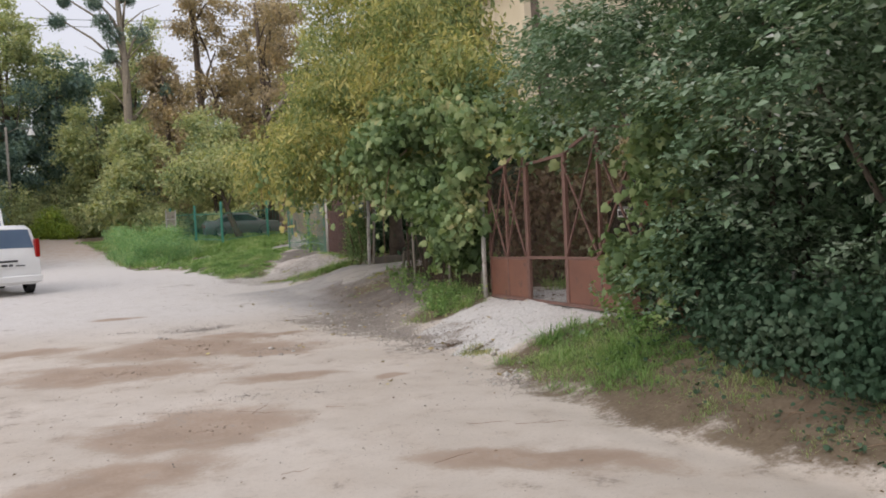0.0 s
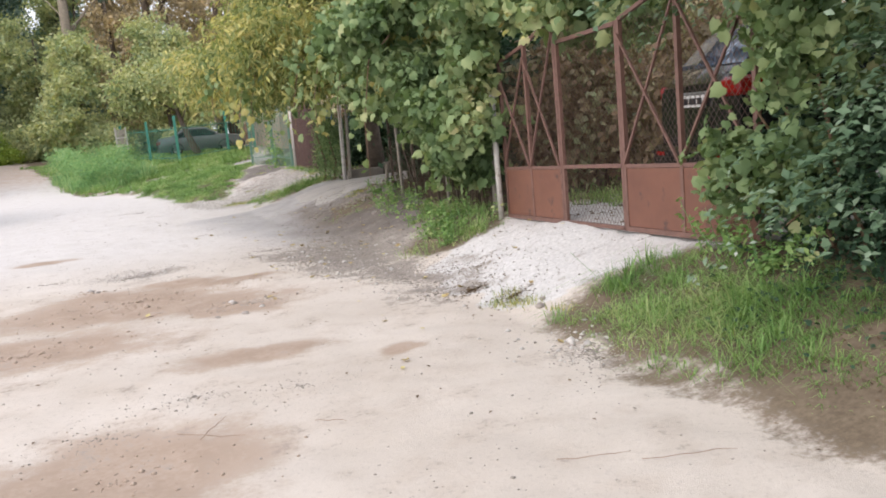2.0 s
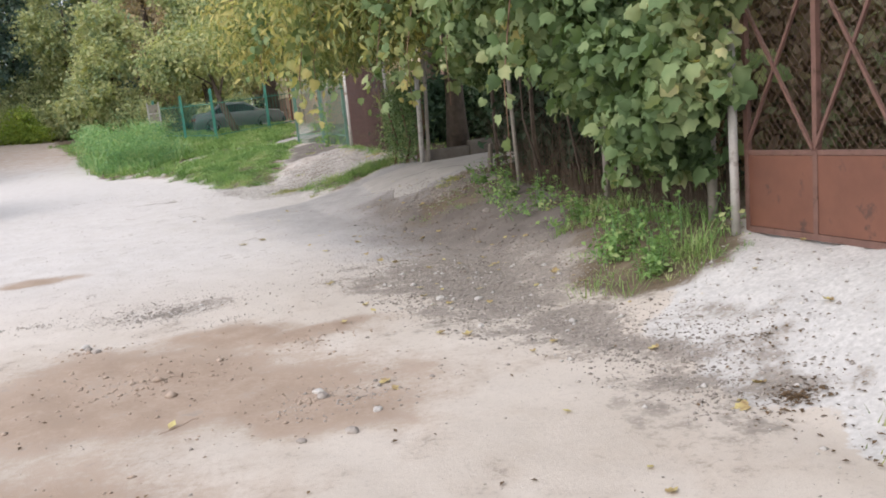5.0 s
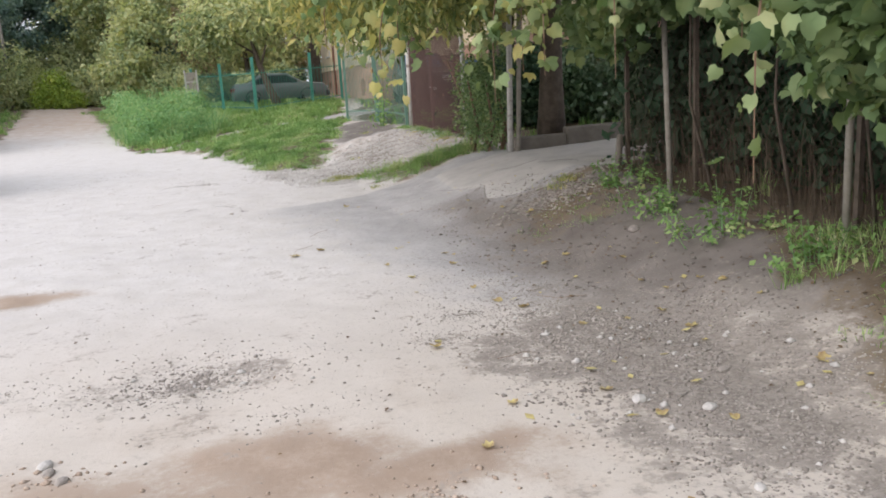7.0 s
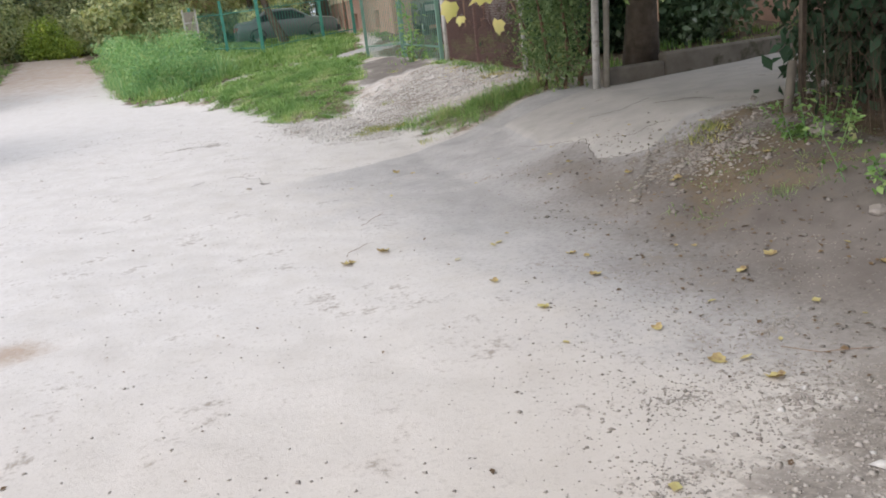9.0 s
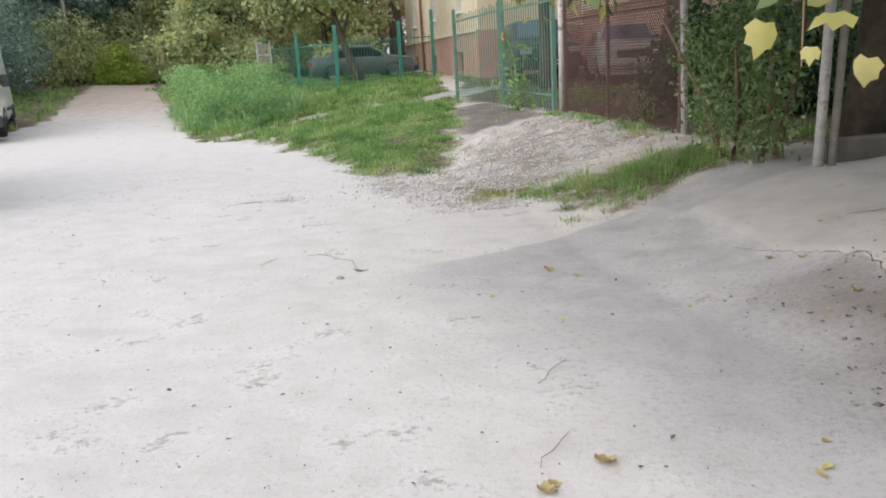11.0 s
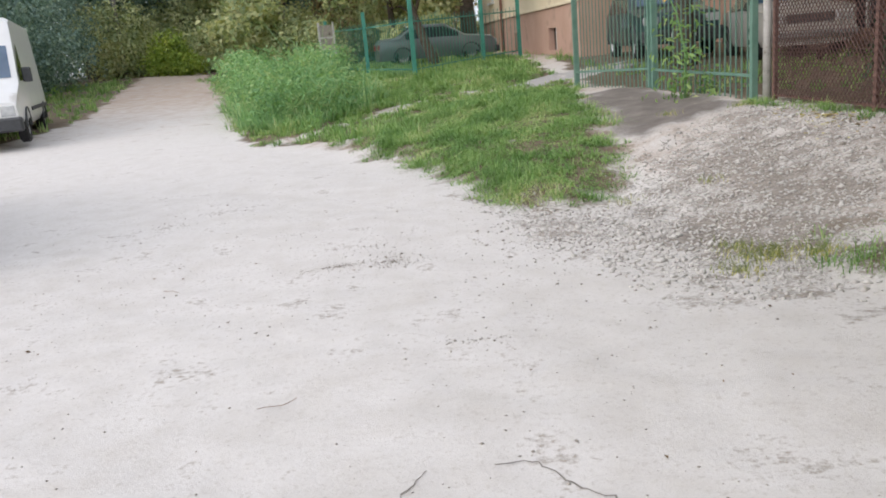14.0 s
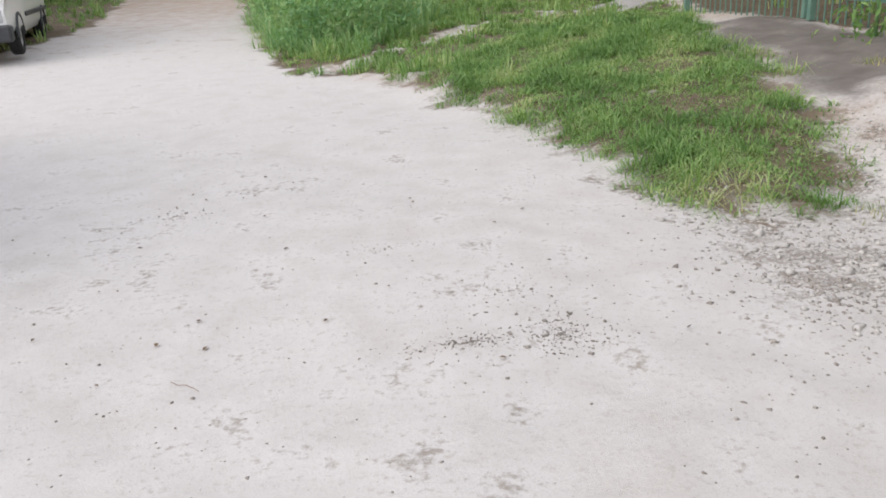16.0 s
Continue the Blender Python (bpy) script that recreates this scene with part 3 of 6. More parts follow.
# ---- red gate ----
def wire_panel(parent, material, a, b, z0a, z0b, height, pitch=0.06, r=0.0018, name="wire_mesh"):
    """Chain link between two uprights a and b (x, y), its foot at z0a and z0b."""
    a, b = np.array(a, float), np.array(b, float)
    w = float(np.hypot(*(b - a)))
    nrm = np.array([-(b - a)[1], (b - a)[0]]) / w
    vs, fs = [], []

    def put(u0, v0, u1, v1, off):
        base = len(vs)
        dl = math.hypot(u1 - u0, v1 - v0)
        px, pz = -(v1 - v0) / dl * r, (u1 - u0) / dl * r
        for u, v in ((u0, v0), (u1, v1)):
            for sx, so in ((1, 0), (-0.5, 0.87), (-0.5, -0.87)):
                uu, vv = u + px * sx, v + pz * sx
                q = a + (b - a) * (uu / w) + nrm * (off + so * r)
                vs.append((q[0], q[1], z0a + (z0b - z0a) * uu / w + vv))
        for i in range(3):
            j = (i + 1) % 3
            fs.append((base + i, base + j, base + 3 + j, base + 3 + i))

    s = pitch * 1.35
    k = -math.ceil(height / s)
    while k * pitch < w:
        u = k * pitch
        for sign in (1, -1):
            # line goes up by height while it runs across height / 1.2
            run = height / 1.2
            u0, u1 = (u, u + run) if sign > 0 else (u + run, u)
            v0, v1 = 0.0, height
            lo, hi = 0.0, w
            t0, t1 = 0.0, 1.0
            du = u1 - u0
            ta, tb = (lo - u0) / du, (hi - u0) / du
            t0, t1 = max(t0, min(ta, tb)), min(t1, max(ta, tb))
            if t1 - t0 > 0.01:
                put(u0 + du * t0, height * t0, u0 + du * t1, height * t1, 0.002 * sign)
        k += 1
    return link_mesh(name, np_mesh(name, np.array(vs), np.array(fs)), material, parent)


GATE_X = 4.35


def gate_foot(y):
    return 0.25 + (11.38 - y) * 0.034


def gate_leaf(ys, tops, label):
    """One leaf: tube frame, two sheet panels below, chain link and crossed bars above."""
    g = thing("gate_leaf", (GATE_X, ys[0], gate_foot(ys[0])), 0, label, "gate", "leaves of the red gate")
    o = Vector((GATE_X, ys[0], gate_foot(ys[0])))

    def P(y, h, dx=0.0):
        return Vector((GATE_X + dx, y, gate_foot(y) + h)) - o

    for y, t in zip(ys, tops):
        part("upright", bar(bmesh.new(), P(y, 0), P(y, t), 0.02), M_rust_bar, g)
    part("bottom_rail", bar(bmesh.new(), P(ys[0], 0.02), P(ys[-1], 0.02), 0.022), M_rust_bar, g)
    part("middle_rail", bar(bmesh.new(), P(ys[0], 0.58), P(ys[-1], 0.58), 0.0165), M_rust_bar, g)
    for i in range(len(ys) - 1):
        part("top_rail", bar(bmesh.new(), P(ys[i], tops[i]), P(ys[i + 1], tops[i + 1]), 0.0165), M_rust_bar, g)
        y0, y1 = ys[i], ys[i + 1]
        bm = bmesh.new()
        vs = [bm.verts.new(P(y, h, dx)) for dx in (-0.012, 0.004) for y, h in ((y0 - 0.02, 0.045), (y1 + 0.02, 0.045), (y1 + 0.02, 0.56), (y0 - 0.02, 0.56))]
        for f in ((0, 1, 2, 3), (4, 5, 6, 7), (0, 1, 5, 4), (1, 2, 6, 5), (2, 3, 7, 6), (3, 0, 4, 7)):
            bm.faces.new([vs[k] for k in f])
        part("sheet_panel", bm, M_rust, g, "red-oxide painted sheet panel")
        lo = 0.60
        part("cross_bar", bar(bmesh.new(), P(y0, lo, -0.02), P(y1, tops[i + 1] - 0.12, -0.02), 0.010), M_rust_bar, g)
        part("cross_bar", bar(bmesh.new(), P(y1, lo, -0.032), P(y0, tops[i] - 0.12, -0.032), 0.010), M_rust_bar, g)
        wire_panel(g, M_wire, (0.01, y0 - o.y), (0.01, y1 - o.y), gate_foot(y0) - o.z + 0.60, gate_foot(y1) - o.z + 0.60, min(tops[i], tops[i + 1]) - 0.62)
    return g


gate_leaf([11.34, 10.66, 9.97], [1.80, 1.90, 2.06], "rusty red-oxide gate leaf with chain link above")
gate_leaf([8.78, 7.97, 7.12], [1.84, 2.02, 1.90], "rusty red-oxide gate leaf with chain link above")
wicket = thing("wicket_gate", (GATE_X, 9.95, gate_foot(9.95)), 0, "narrow chain-link wicket in a rusty red frame", "gate")
wo = Vector((GATE_X, 9.95, gate_foot(9.95)))


def WP(y, h, dx=0.0):
    return Vector((GATE_X + dx, y, gate_foot(y) + h)) - wo


for yy in (9.925, 8.825):
    part("upright", bar(bmesh.new(), WP(yy, 0), WP(yy, 1.84), 0.018), M_rust_bar, wicket)
for hh in (0.02, 0.585, 1.82):
    part("rail", bar(bmesh.new(), WP(9.92, hh), WP(8.83, hh), 0.018), M_rust_bar, wicket)
wire_panel(wicket, M_wire, (0.01, -0.03), (0.01, -1.12), gate_foot(9.92) - wo.z + 0.03, gate_foot(8.83) - wo.z + 0.03, 1.78)


# ---- posts and fences on the verge ----
def post(name, x, y, h, r, material, label, lean=(0, 0), sides=8, z=None):
    z0 = gz(x, y) - 0.06 if z is None else z
    t = thing(name, (x, y, z0), 0, label, "post")
    part("shaft", bar(bmesh.new(), (0, 0, 0), (lean[0], lean[1], h), r, sides), material, t, smooth=sides > 6)
    part("cap", bar(bmesh.new(), (lean[0], lean[1], h), (lean[0] * 1.01, lean[1] * 1.01, h + 0.02), r * 1.05, sides, r * 0.7), material, t)
    return t


post("gate_post", 4.24, 11.36, 1.5, 0.033, M_whitepipe, "flaking white gate post among vines")
post("fence_post", 4.40, 11.85, 1.15, 0.04, M_greypost, "grey weathered post under the vines")
post("fence_post", 4.42, 13.6, 1.9, 0.027, M_greypost, "grey weathered post under the vines")
post("fence_post", 4.40, 15.8, 1.9, 0.026, M_greypost, "grey weathered post under the vines", (0.0, 0.12))
post("pipe_post", 4.45, 20.3, 2.25, 0.042, M_whitepipe, "leaning white-painted pipe post", (0.05, -0.06), 10)
post("pipe_post", 4.57, 20.29, 2.3, 0.034, M_greypost, "grey weathered pipe beside the white one", (0.09, -0.04), 10)
post("gate_post", 4.46, 16.98, 0.42, 0.035, M_concrete, "short pale stump at the end of the vine fence", (0.04, 0.0))
post("fence_post", 4.60, 22.95, 2.0, 0.04, M_whitepipe, "peeling pale fence post with climbing leaves", (0.0, 0.05))
post("fence_post", 4.58, 27.2, 2.35, 0.05, M_whitepipe, "peeling white post beside the green gate", (0.05, 0.1), 10)

mesh_fence = thing("chain_link_fence", (4.62, 22.95, 0), 0, "tall red-brown chain-link fence on thin posts", "fence")
for y in (23.1, 25.3, 27.1):
    part("post", bar(bmesh.new(), (0, y - 22.95, gz(4.62, y) - 0.05), (0, y - 22.95, gz(4.62, y) + 2.2), 0.022), M_rust_bar, mesh_fence)
for a, b in ((23.1, 25.3), (25.3, 27.1)):
    for h in (0.06, 1.45, 2.18):
        part("rail", bar(bmesh.new(), (0, a - 22.95, gz(4.62, a) + h), (0, b - 22.95, gz(4.62, b) + h), 0.014), M_rust_bar, mesh_fence)
    wire_panel(mesh_fence, M_brownwire, (-0.02, a - 22.95), (-0.02, b - 22.95), gz(4.62, a) + 0.06, gz(4.62, b) + 0.06, 2.1, 0.062, 0.006)

vine_fence = thing("chain_link_fence", (4.6, 11.8, 0), 0, "rusty chain-link fence behind the vines", "fence")
for y in (11.9, 13.7, 15.7, 17.0):
    part("post", bar(bmesh.new(), (0, y - 11.8, gz(4.6, y) - 0.05), (0, y - 11.8, gz(4.6, y) + 1.9), 0.02), M_bark, vine_fence)
for a, b in ((11.9, 13.7), (13.7, 15.7), (15.7, 17.0)):
    part("rail", bar(bmesh.new(), (0, a - 11.8, gz(4.6, a) + 1.85), (0, b - 11.8, gz(4.6, b) + 1.85), 0.014), M_rust_bar, vine_fence)
    wire_panel(vine_fence, M_brownwire, (0, a - 11.8), (0, b - 11.8), gz(4.6, a) + 0.05, gz(4.6, b) + 0.05, 1.75, 0.09, 0.0012)

kerb = thing("concrete_kerb", (5.05, 20.4, 0), 0, "worn stepped concrete kerb behind the ramp", "kerb")
for x0, x1, zt in ((4.58, 5.42, 0.53), (5.43, 7.2, 0.62), (7.21, 9.2, 0.66)):
    bm = box(bmesh.new(), x0 - 5.05, x1 - 5.05, 0.0, 0.16, zt - 0.45, zt, 0.02, pose(0, 0.04, 0, 0, 0, 5))
    part("kerb_block", bm, M_concrete, kerb)


# ---- green gate and fence ----
def bar_panel(t, a, b, za, zb, h, material, pitch=0.12, rail=(0.16, 1.75), r=0.009, rail_r=0.016):
    """Upright bars between a and b (x, y, in the thing's frame) with two rails."""
    a, b = Vector((*a, 0)), Vector((*b, 0))
    n = max(2, int((b - a).length / pitch))
    for i in range(n + 1):
        p = a.lerp(b, i / n)
        z = za + (zb - za) * i / n
        part("bar", bar(bmesh.new(), (p.x, p.y, z + 0.02), (p.x, p.y, z + h + 0.03 * math.sin(i * 2.1)), r), material, t)
    for f in rail:
        part("rail", bar(bmesh.new(), (a.x, a.y, za + f), (b.x, b.y, zb + f), rail_r), material, t)


def green_leaf(a, b, label):
    o = Vector((a[0], a[1], 0))
    g = thing("gate_leaf", o, 0, label, "gate", "leaves of the green gate")
    za, zb = gz(*a), gz(*b)
    dx, dy = b[0] - a[0], b[1] - a[1]
    for p, z in (((0, 0), za), ((dx, dy), zb)):
        part("stile", bar(bmesh.new(), (*p, z + 0.02), (*p, z + 2.1), 0.035), M_palegreen, g)
    bar_panel(g, (0, 0), (dx, dy), za, zb, 1.95, M_palegreen, 0.13, (0.30, 1.82), 0.0075, 0.017)


green_leaf((4.52, 27.4), (4.40, 30.2), "pale green barred steel gate leaf")
green_leaf((4.38, 30.3), (4.02, 33.05), "pale green barred steel gate leaf standing half open")

green_fence = thing("barred_fence", (1.8, 41.6, 0), 0, "bright green barred steel fence round the yard", "fence")
FP = [(-0.7, 50.0, 1.9), (0.6, 45.5, 2.0), (1.8, 41.6, 2.1), (4.35, 45.0, 2.15), (5.8, 46.2, 2.5)]
for x, y, h in FP:
    part("post", box(bmesh.new(), x - 1.8 - 0.06, x - 1.8 + 0.06, y - 41.6 - 0.06, y - 41.6 + 0.06, gz(x, y) - 0.1, gz(x, y) + h, 0.008), M_green, green_fence)
for (x0, y0, _), (x1, y1, _) in zip(FP, FP[1:]):
    bar_panel(green_fence, (x0 - 1.8, y0 - 41.6), (x1 - 1.8, y1 - 41.6), gz(x0, y0), gz(x1, y1), 1.62, M_green, 0.19, (0.2, 1.5), 0.0075, 0.017)


# ---- plants ----
def clumped(blobs, per=16, seed=1, far=1.05, big=1.0):
    """Breaks large masses into many small uneven clumps on their skin, with gaps between."""
    r = np.random.default_rng(seed)
    out = []
    for b in blobs:
        k = int(per * (b[3] * b[4] * b[5]) ** 0.5) + 4
        d = unit(r.normal(0, 1, (k, 3)))
        for i in range(k):
            f = r.uniform(0.55, far)
            s = r.uniform(0.22, 0.5) * big
            out.append((b[0] + d[i, 0] * b[3] * f, b[1] + d[i, 1] * b[4] * f, b[2] + d[i, 2] * b[5] * f, s * r.uniform(0.8, 1.5), s * r.uniform(0.8, 1.5), s * r.uniform(0.5, 0.9)))
    return out


def sprays(name, parent, material, blobs, n, per, length, size, low=None, droop=0.5):
    """Arching leafy shoots that stand out of the masses, their leaves turned up to the sky, with dark hollows between."""
    b = np.array(blobs, float)
    area = (b[:, 3] * b[:, 4] + b[:, 3] * b[:, 5] + b[:, 4] * b[:, 5])
    pick = rng.choice(len(b), n, p=area / area.sum())
    d = unit(rng.normal(0, 1, (n, 3)) + (-0.45, -0.1, 0.3))
    start = b[pick, :3] + d * b[pick, 3:] * rng.uniform(0.55, 0.95, (n, 1))
    way = unit(d * (1, 1, 0.5) + rng.normal(0, 0.45, (n, 3)) + (0, 0, 0.2))
    ln = length * rng.uniform(0.5, 1.4, (n, 1, 1))
    s = rng.uniform(0.05, 1.0, (n, per, 1))
    side = unit(np.cross(way, (0.0, 0.0, 1.0)))
    p = start[:, None] + way[:, None] * ln * s + np.array([0, 0, -droop]) * ln * s * s + side[:, None] * rng.normal(0, 0.055, (n, per, 1)) + rng.normal(0, 0.02, (n, per, 3))
    out = np.array([0, 0, 0.9]) + way[:, None] * 0.55 + side[:, None] * rng.normal(0, 0.3, (n, per, 1))
    p, out = p.reshape(-1, 3), out.reshape(-1, 3)
    if low is not None:
        keep = p[:, 2] > low
        p, out = p[keep], out[keep]
    v, f = leaves(p, out, size, "oval", 0.35, 0.3)
    return link_mesh(name, np_mesh(name, v, f), material, parent)


def shrub(name, base, blobs, stems, material, twigs, per, twig_r, size, label, category="shrub", shape="oval", bark=None, low=None, group=""):
    t = thing(name, (0, 0, 0), 0, label, category, group)
    x, y = base
    z = gz(x, y)
    for k in range(stems):
        a = 6.28 * k / stems + x
        b = blobs[k % len(blobs)]
        e = (b[0] + 0.3 * math.cos(a), b[1] + 0.3 * math.sin(a), b[2] + b[5] * 0.5)
        s = (x + 0.25 * math.cos(a), y + 0.25 * math.sin(a), z - 0.1)
        m = [(s[i] * 0.6 + e[i] * 0.4) + (0.15 if i < 2 else 0) for i in range(3)]
        part("stem", tube(bmesh.new(), [s, m, e], [0.04, 0.03, 0.012], 6), bark or M_bark, t, smooth=True)
    if "hedge" in name:
        clumps = clumped(blobs, 6, int(x * 10 + y * 7), 1.22, 1.05)
        sprays("crown", t, material, clumps, int(twigs * 0.45), per + 10, 0.66, size, low)
        crown("inner_leaves", t, material, [(b[0] + 0.25, b[1], b[2], b[3] * 0.72, b[4] * 0.75, b[5] * 0.8) for b in blobs], 420, 16, 0.2, 0.09, shape, low, 0.6)
    else:
        crown("crown", t, material, blobs, twigs, per, twig_r, size, shape, low, 0.5)
    return t


shrub("hedge_shrub", (5.2, 6.2), [(5.2, 6.3, 2.6, 1.3, 1.3, 2.2), (5.2, 6.2, 1.5, 0.85, 0.9, 1.0), (5.2, 6.9, 3.6, 1.1, 1.2, 1.0), (4.6, 8.1, 3.1, 0.55, 1.2, 0.45)], 5, L_hedge, 2300, 26, 0.13, 0.062,
      "tall dense dark green hedge shrub crowding the gate", group="roadside hedge")
shrub("hedge_shrub", (5.4, 4.2), [(5.3, 4.2, 2.5, 1.5, 1.4, 2.4), (5.15, 4.3, 1.3, 0.7, 1.0, 0.9), (4.5, 4.9, 2.6, 0.7, 0.6, 0.5), (5.0, 4.6, 4.2, 1.5, 1.5, 1.2)], 5, L_hedge, 1900, 26, 0.13, 0.062,
      "tall dense dark green hedge shrub over bare earth", group="roadside hedge")
shrub("hedge_shrub", (5.7, 2.2), [(5.6, 2.2, 2.5, 1.5, 1.4, 2.4), (5.4, 2.2, 1.3, 0.7, 1.0, 0.9), (4.8, 3.0, 2.9, 0.7, 0.6, 0.4), (4.6, 2.2, 1.7, 0.5, 0.6, 0.35), (5.4, 2.4, 4.3, 1.5, 1.5, 1.3)], 5, L_hedge, 1700, 26, 0.13, 0.062,
      "tall dense dark green hedge shrub over bare earth", group="roadside hedge")
shrub("hedge_shrub", (6.0, 0.2), [(6.0, 0.2, 2.5, 1.4, 1.4, 2.4)], 4, L_hedge, 500, 16, 0.16, 0.09, "tall dense dark green hedge shrub over bare earth", group="roadside hedge")
shrub("tall_shrub", (7.2, 4.6), [(7.4, 4.6, 3.6, 1.5, 3.8, 3.0)], 6, L_hedge, 1400, 16, 0.2, 0.12, "tall dark bush behind the hedge")

broad = thing("broadleaf_bush", (0, 0, 0), 0, "broad-leaved green bush hanging over the gate end", "bush")
crown("leaves", broad, L_vine, clumped([(4.35, 6.75, 2.2, 0.2, 0.25, 0.5), (4.3, 6.75, 1.2, 0.2, 0.25, 0.5), (4.3, 6.3, 1.9, 0.3, 0.4, 0.7), (4.2, 7.1, 0.95, 0.1, 0.12, 0.2)], 14, 9, 1.0, 0.5), 260, 10, 0.09, 0.075, "lobed", 0.45, 0.4, 0.9)
for k, (y, z) in enumerate([(6.9, 2.0), (6.6, 2.3), (7.0, 1.4)]):
    part("stem", tube(bmesh.new(), [(4.6, y - 0.2, gz(4.6, y - 0.2) - 0.04), (4.4, y - 0.1, 1.0), (4.2, y, z)], [0.02, 0.015, 0.006], 5), M_stem, broad)

ivy = thing("ivy", (0, 0, 0), 0, "dark glossy ivy trailing along the hedge foot", "climber")
crown("leaves", ivy, L_ivy, [(4.2, 5.0, 0.55, 0.5, 0.9, 0.35), (4.25, 3.6, 0.52, 0.5, 1.1, 0.4), (4.55, 2.2, 0.5, 0.5, 1.0, 0.4), (4.1, 4.3, 0.4, 0.4, 1.2, 0.2), (4.6, 6.2, 0.9, 0.3, 0.7, 0.6), (4.5, 6.9, 0.9, 0.22, 0.4, 0.5)], 1500, 10, 0.10, 0.045, "lobed", 0.3)

for k, (x, y) in enumerate([(4.5, 5.2), (4.55, 4.4), (4.6, 3.4), (4.8, 2.4), (4.6, 6.4)]):
    part("stem", tube(bmesh.new(), [(x + 0.2, y, gz(x + 0.2, y) - 0.03), (x - 0.1, y + 0.1, 0.62), (x - 0.25, y + 0.25 * math.sin(k * 2), 0.72), (x - 0.35, y + 0.5 * math.sin(k * 2), 0.5)], [0.012, 0.009, 0.007, 0.004], 5), M_stem, ivy)

vine = thing("grape_vine", (0, 0, 0), 0, "broad-leaved green vine draped over the fence", "climber")
crown("leaves", vine, L_vine, clumped([(4.0, 11.95, 1.9, 0.32, 0.45, 1.1), (3.95, 12.7, 2.1, 0.35, 0.6, 0.55), (3.95, 13.6, 2.1, 0.35, 0.7, 0.4), (3.95, 14.8, 2.2, 0.4, 0.8, 0.45), (4.05, 12.05, 1.1, 0.25, 0.3, 0.5), (4.08, 11.55, 2.0, 0.22, 0.25, 0.5), (4.08, 11.62, 1.45, 0.15, 0.18, 0.25), (4.0, 12.95, 1.45, 0.1, 0.14, 0.3),
                               (4.2, 15.9, 2.2, 0.4, 0.6, 0.45), (4.35, 16.8, 2.1, 0.35, 0.5, 0.5), (3.5, 13.2, 2.7, 0.6, 1.2, 0.4), (4.1, 13.2, 3.2, 0.7, 2.0, 0.5), (4.4, 11.4, 2.8, 0.45, 0.8, 0.4), (4.6, 9.9, 2.6, 0.35, 1.5, 0.35), (4.75, 9.4, 2.2, 0.15, 0.5, 0.25)], 20, 4, 1.1, 0.72), 1650, 10, 0.10, 0.105, "lobed", 0.62, 0.3, 0.9)
for k, (y, x2, z2) in enumerate([(12.0, 4.1, 1.9), (12.6, 4.3, 2.2), (13.4, 4.2, 2.3), (14.2, 4.4, 2.2), (15.2, 4.3, 2.4), (11.8, 4.4, 2.4)]):
    part("stem", tube(bmesh.new(), [(4.5, y, gz(4.5, y) - 0.05), (4.4 + 0.1 * math.sin(k), y + 0.15, 1.1), (x2, y + 0.1, z2)], [0.016, 0.013, 0.008], 6), M_bark, vine, smooth=True)


def tree(name, base, top, r, blobs, material, bark, twigs, per, twig_r, size, label, shape="oval", shell=0.4, droop=0.5, limb_r=0.35, group="", limbs=None):
    t = thing(name, (0, 0, 0), 0, label, "tree", group)
    z = gz(*base)
    trunk_and_limbs(t, (*base, z), top, r, [(b[0], b[1], b[2]) for b in limbs or blobs], bark, limb_r=limb_r)
    crown("crown", t, material, clumped(blobs, 15, 5) if name == "roadside_tree" else blobs, twigs, per, twig_r, size, shape, None, shell, droop)
    return t


tree("roadside_tree", (5.45, 21.05), (4.7, 19.7, 6.5), 0.2, [(4.2, 19.5, 4.6, 2.0, 2.6, 1.8), (3.3, 18.0, 3.6, 1.1, 1.6, 0.9), (3.2, 21.0, 3.7, 1.2, 1.5, 1.0), (2.6, 17.4, 2.6, 0.8, 0.8, 0.5), (4.6, 17.0, 3.6, 1.2, 1.6, 1.3),
      (3.2, 19.4, 2.65, 1.0, 1.0, 0.5), (4.4, 22.6, 3.4, 1.2, 1.6, 1.2), (5.0, 19.5, 6.6, 1.9, 2.4, 1.5), (4.1, 14.6, 4.3, 1.0, 1.5, 1.2), (4.2, 12.4, 3.7, 0.6, 0.9, 0.5), (2.3, 19.6, 2.9, 0.9, 1.4, 0.6), (3.5, 17.6, 2.8, 0.6, 0.6, 0.4),
      (3.0, 16.2, 3.0, 0.8, 0.8, 0.5), (2.6, 21.6, 2.6, 0.7, 0.9, 0.5)], L_yellow, M_bark, 3900, 20, 0.2, 0.125,
     "leaning tree with drooping yellow-green autumn leaves", "long", 0.3, 1.0)


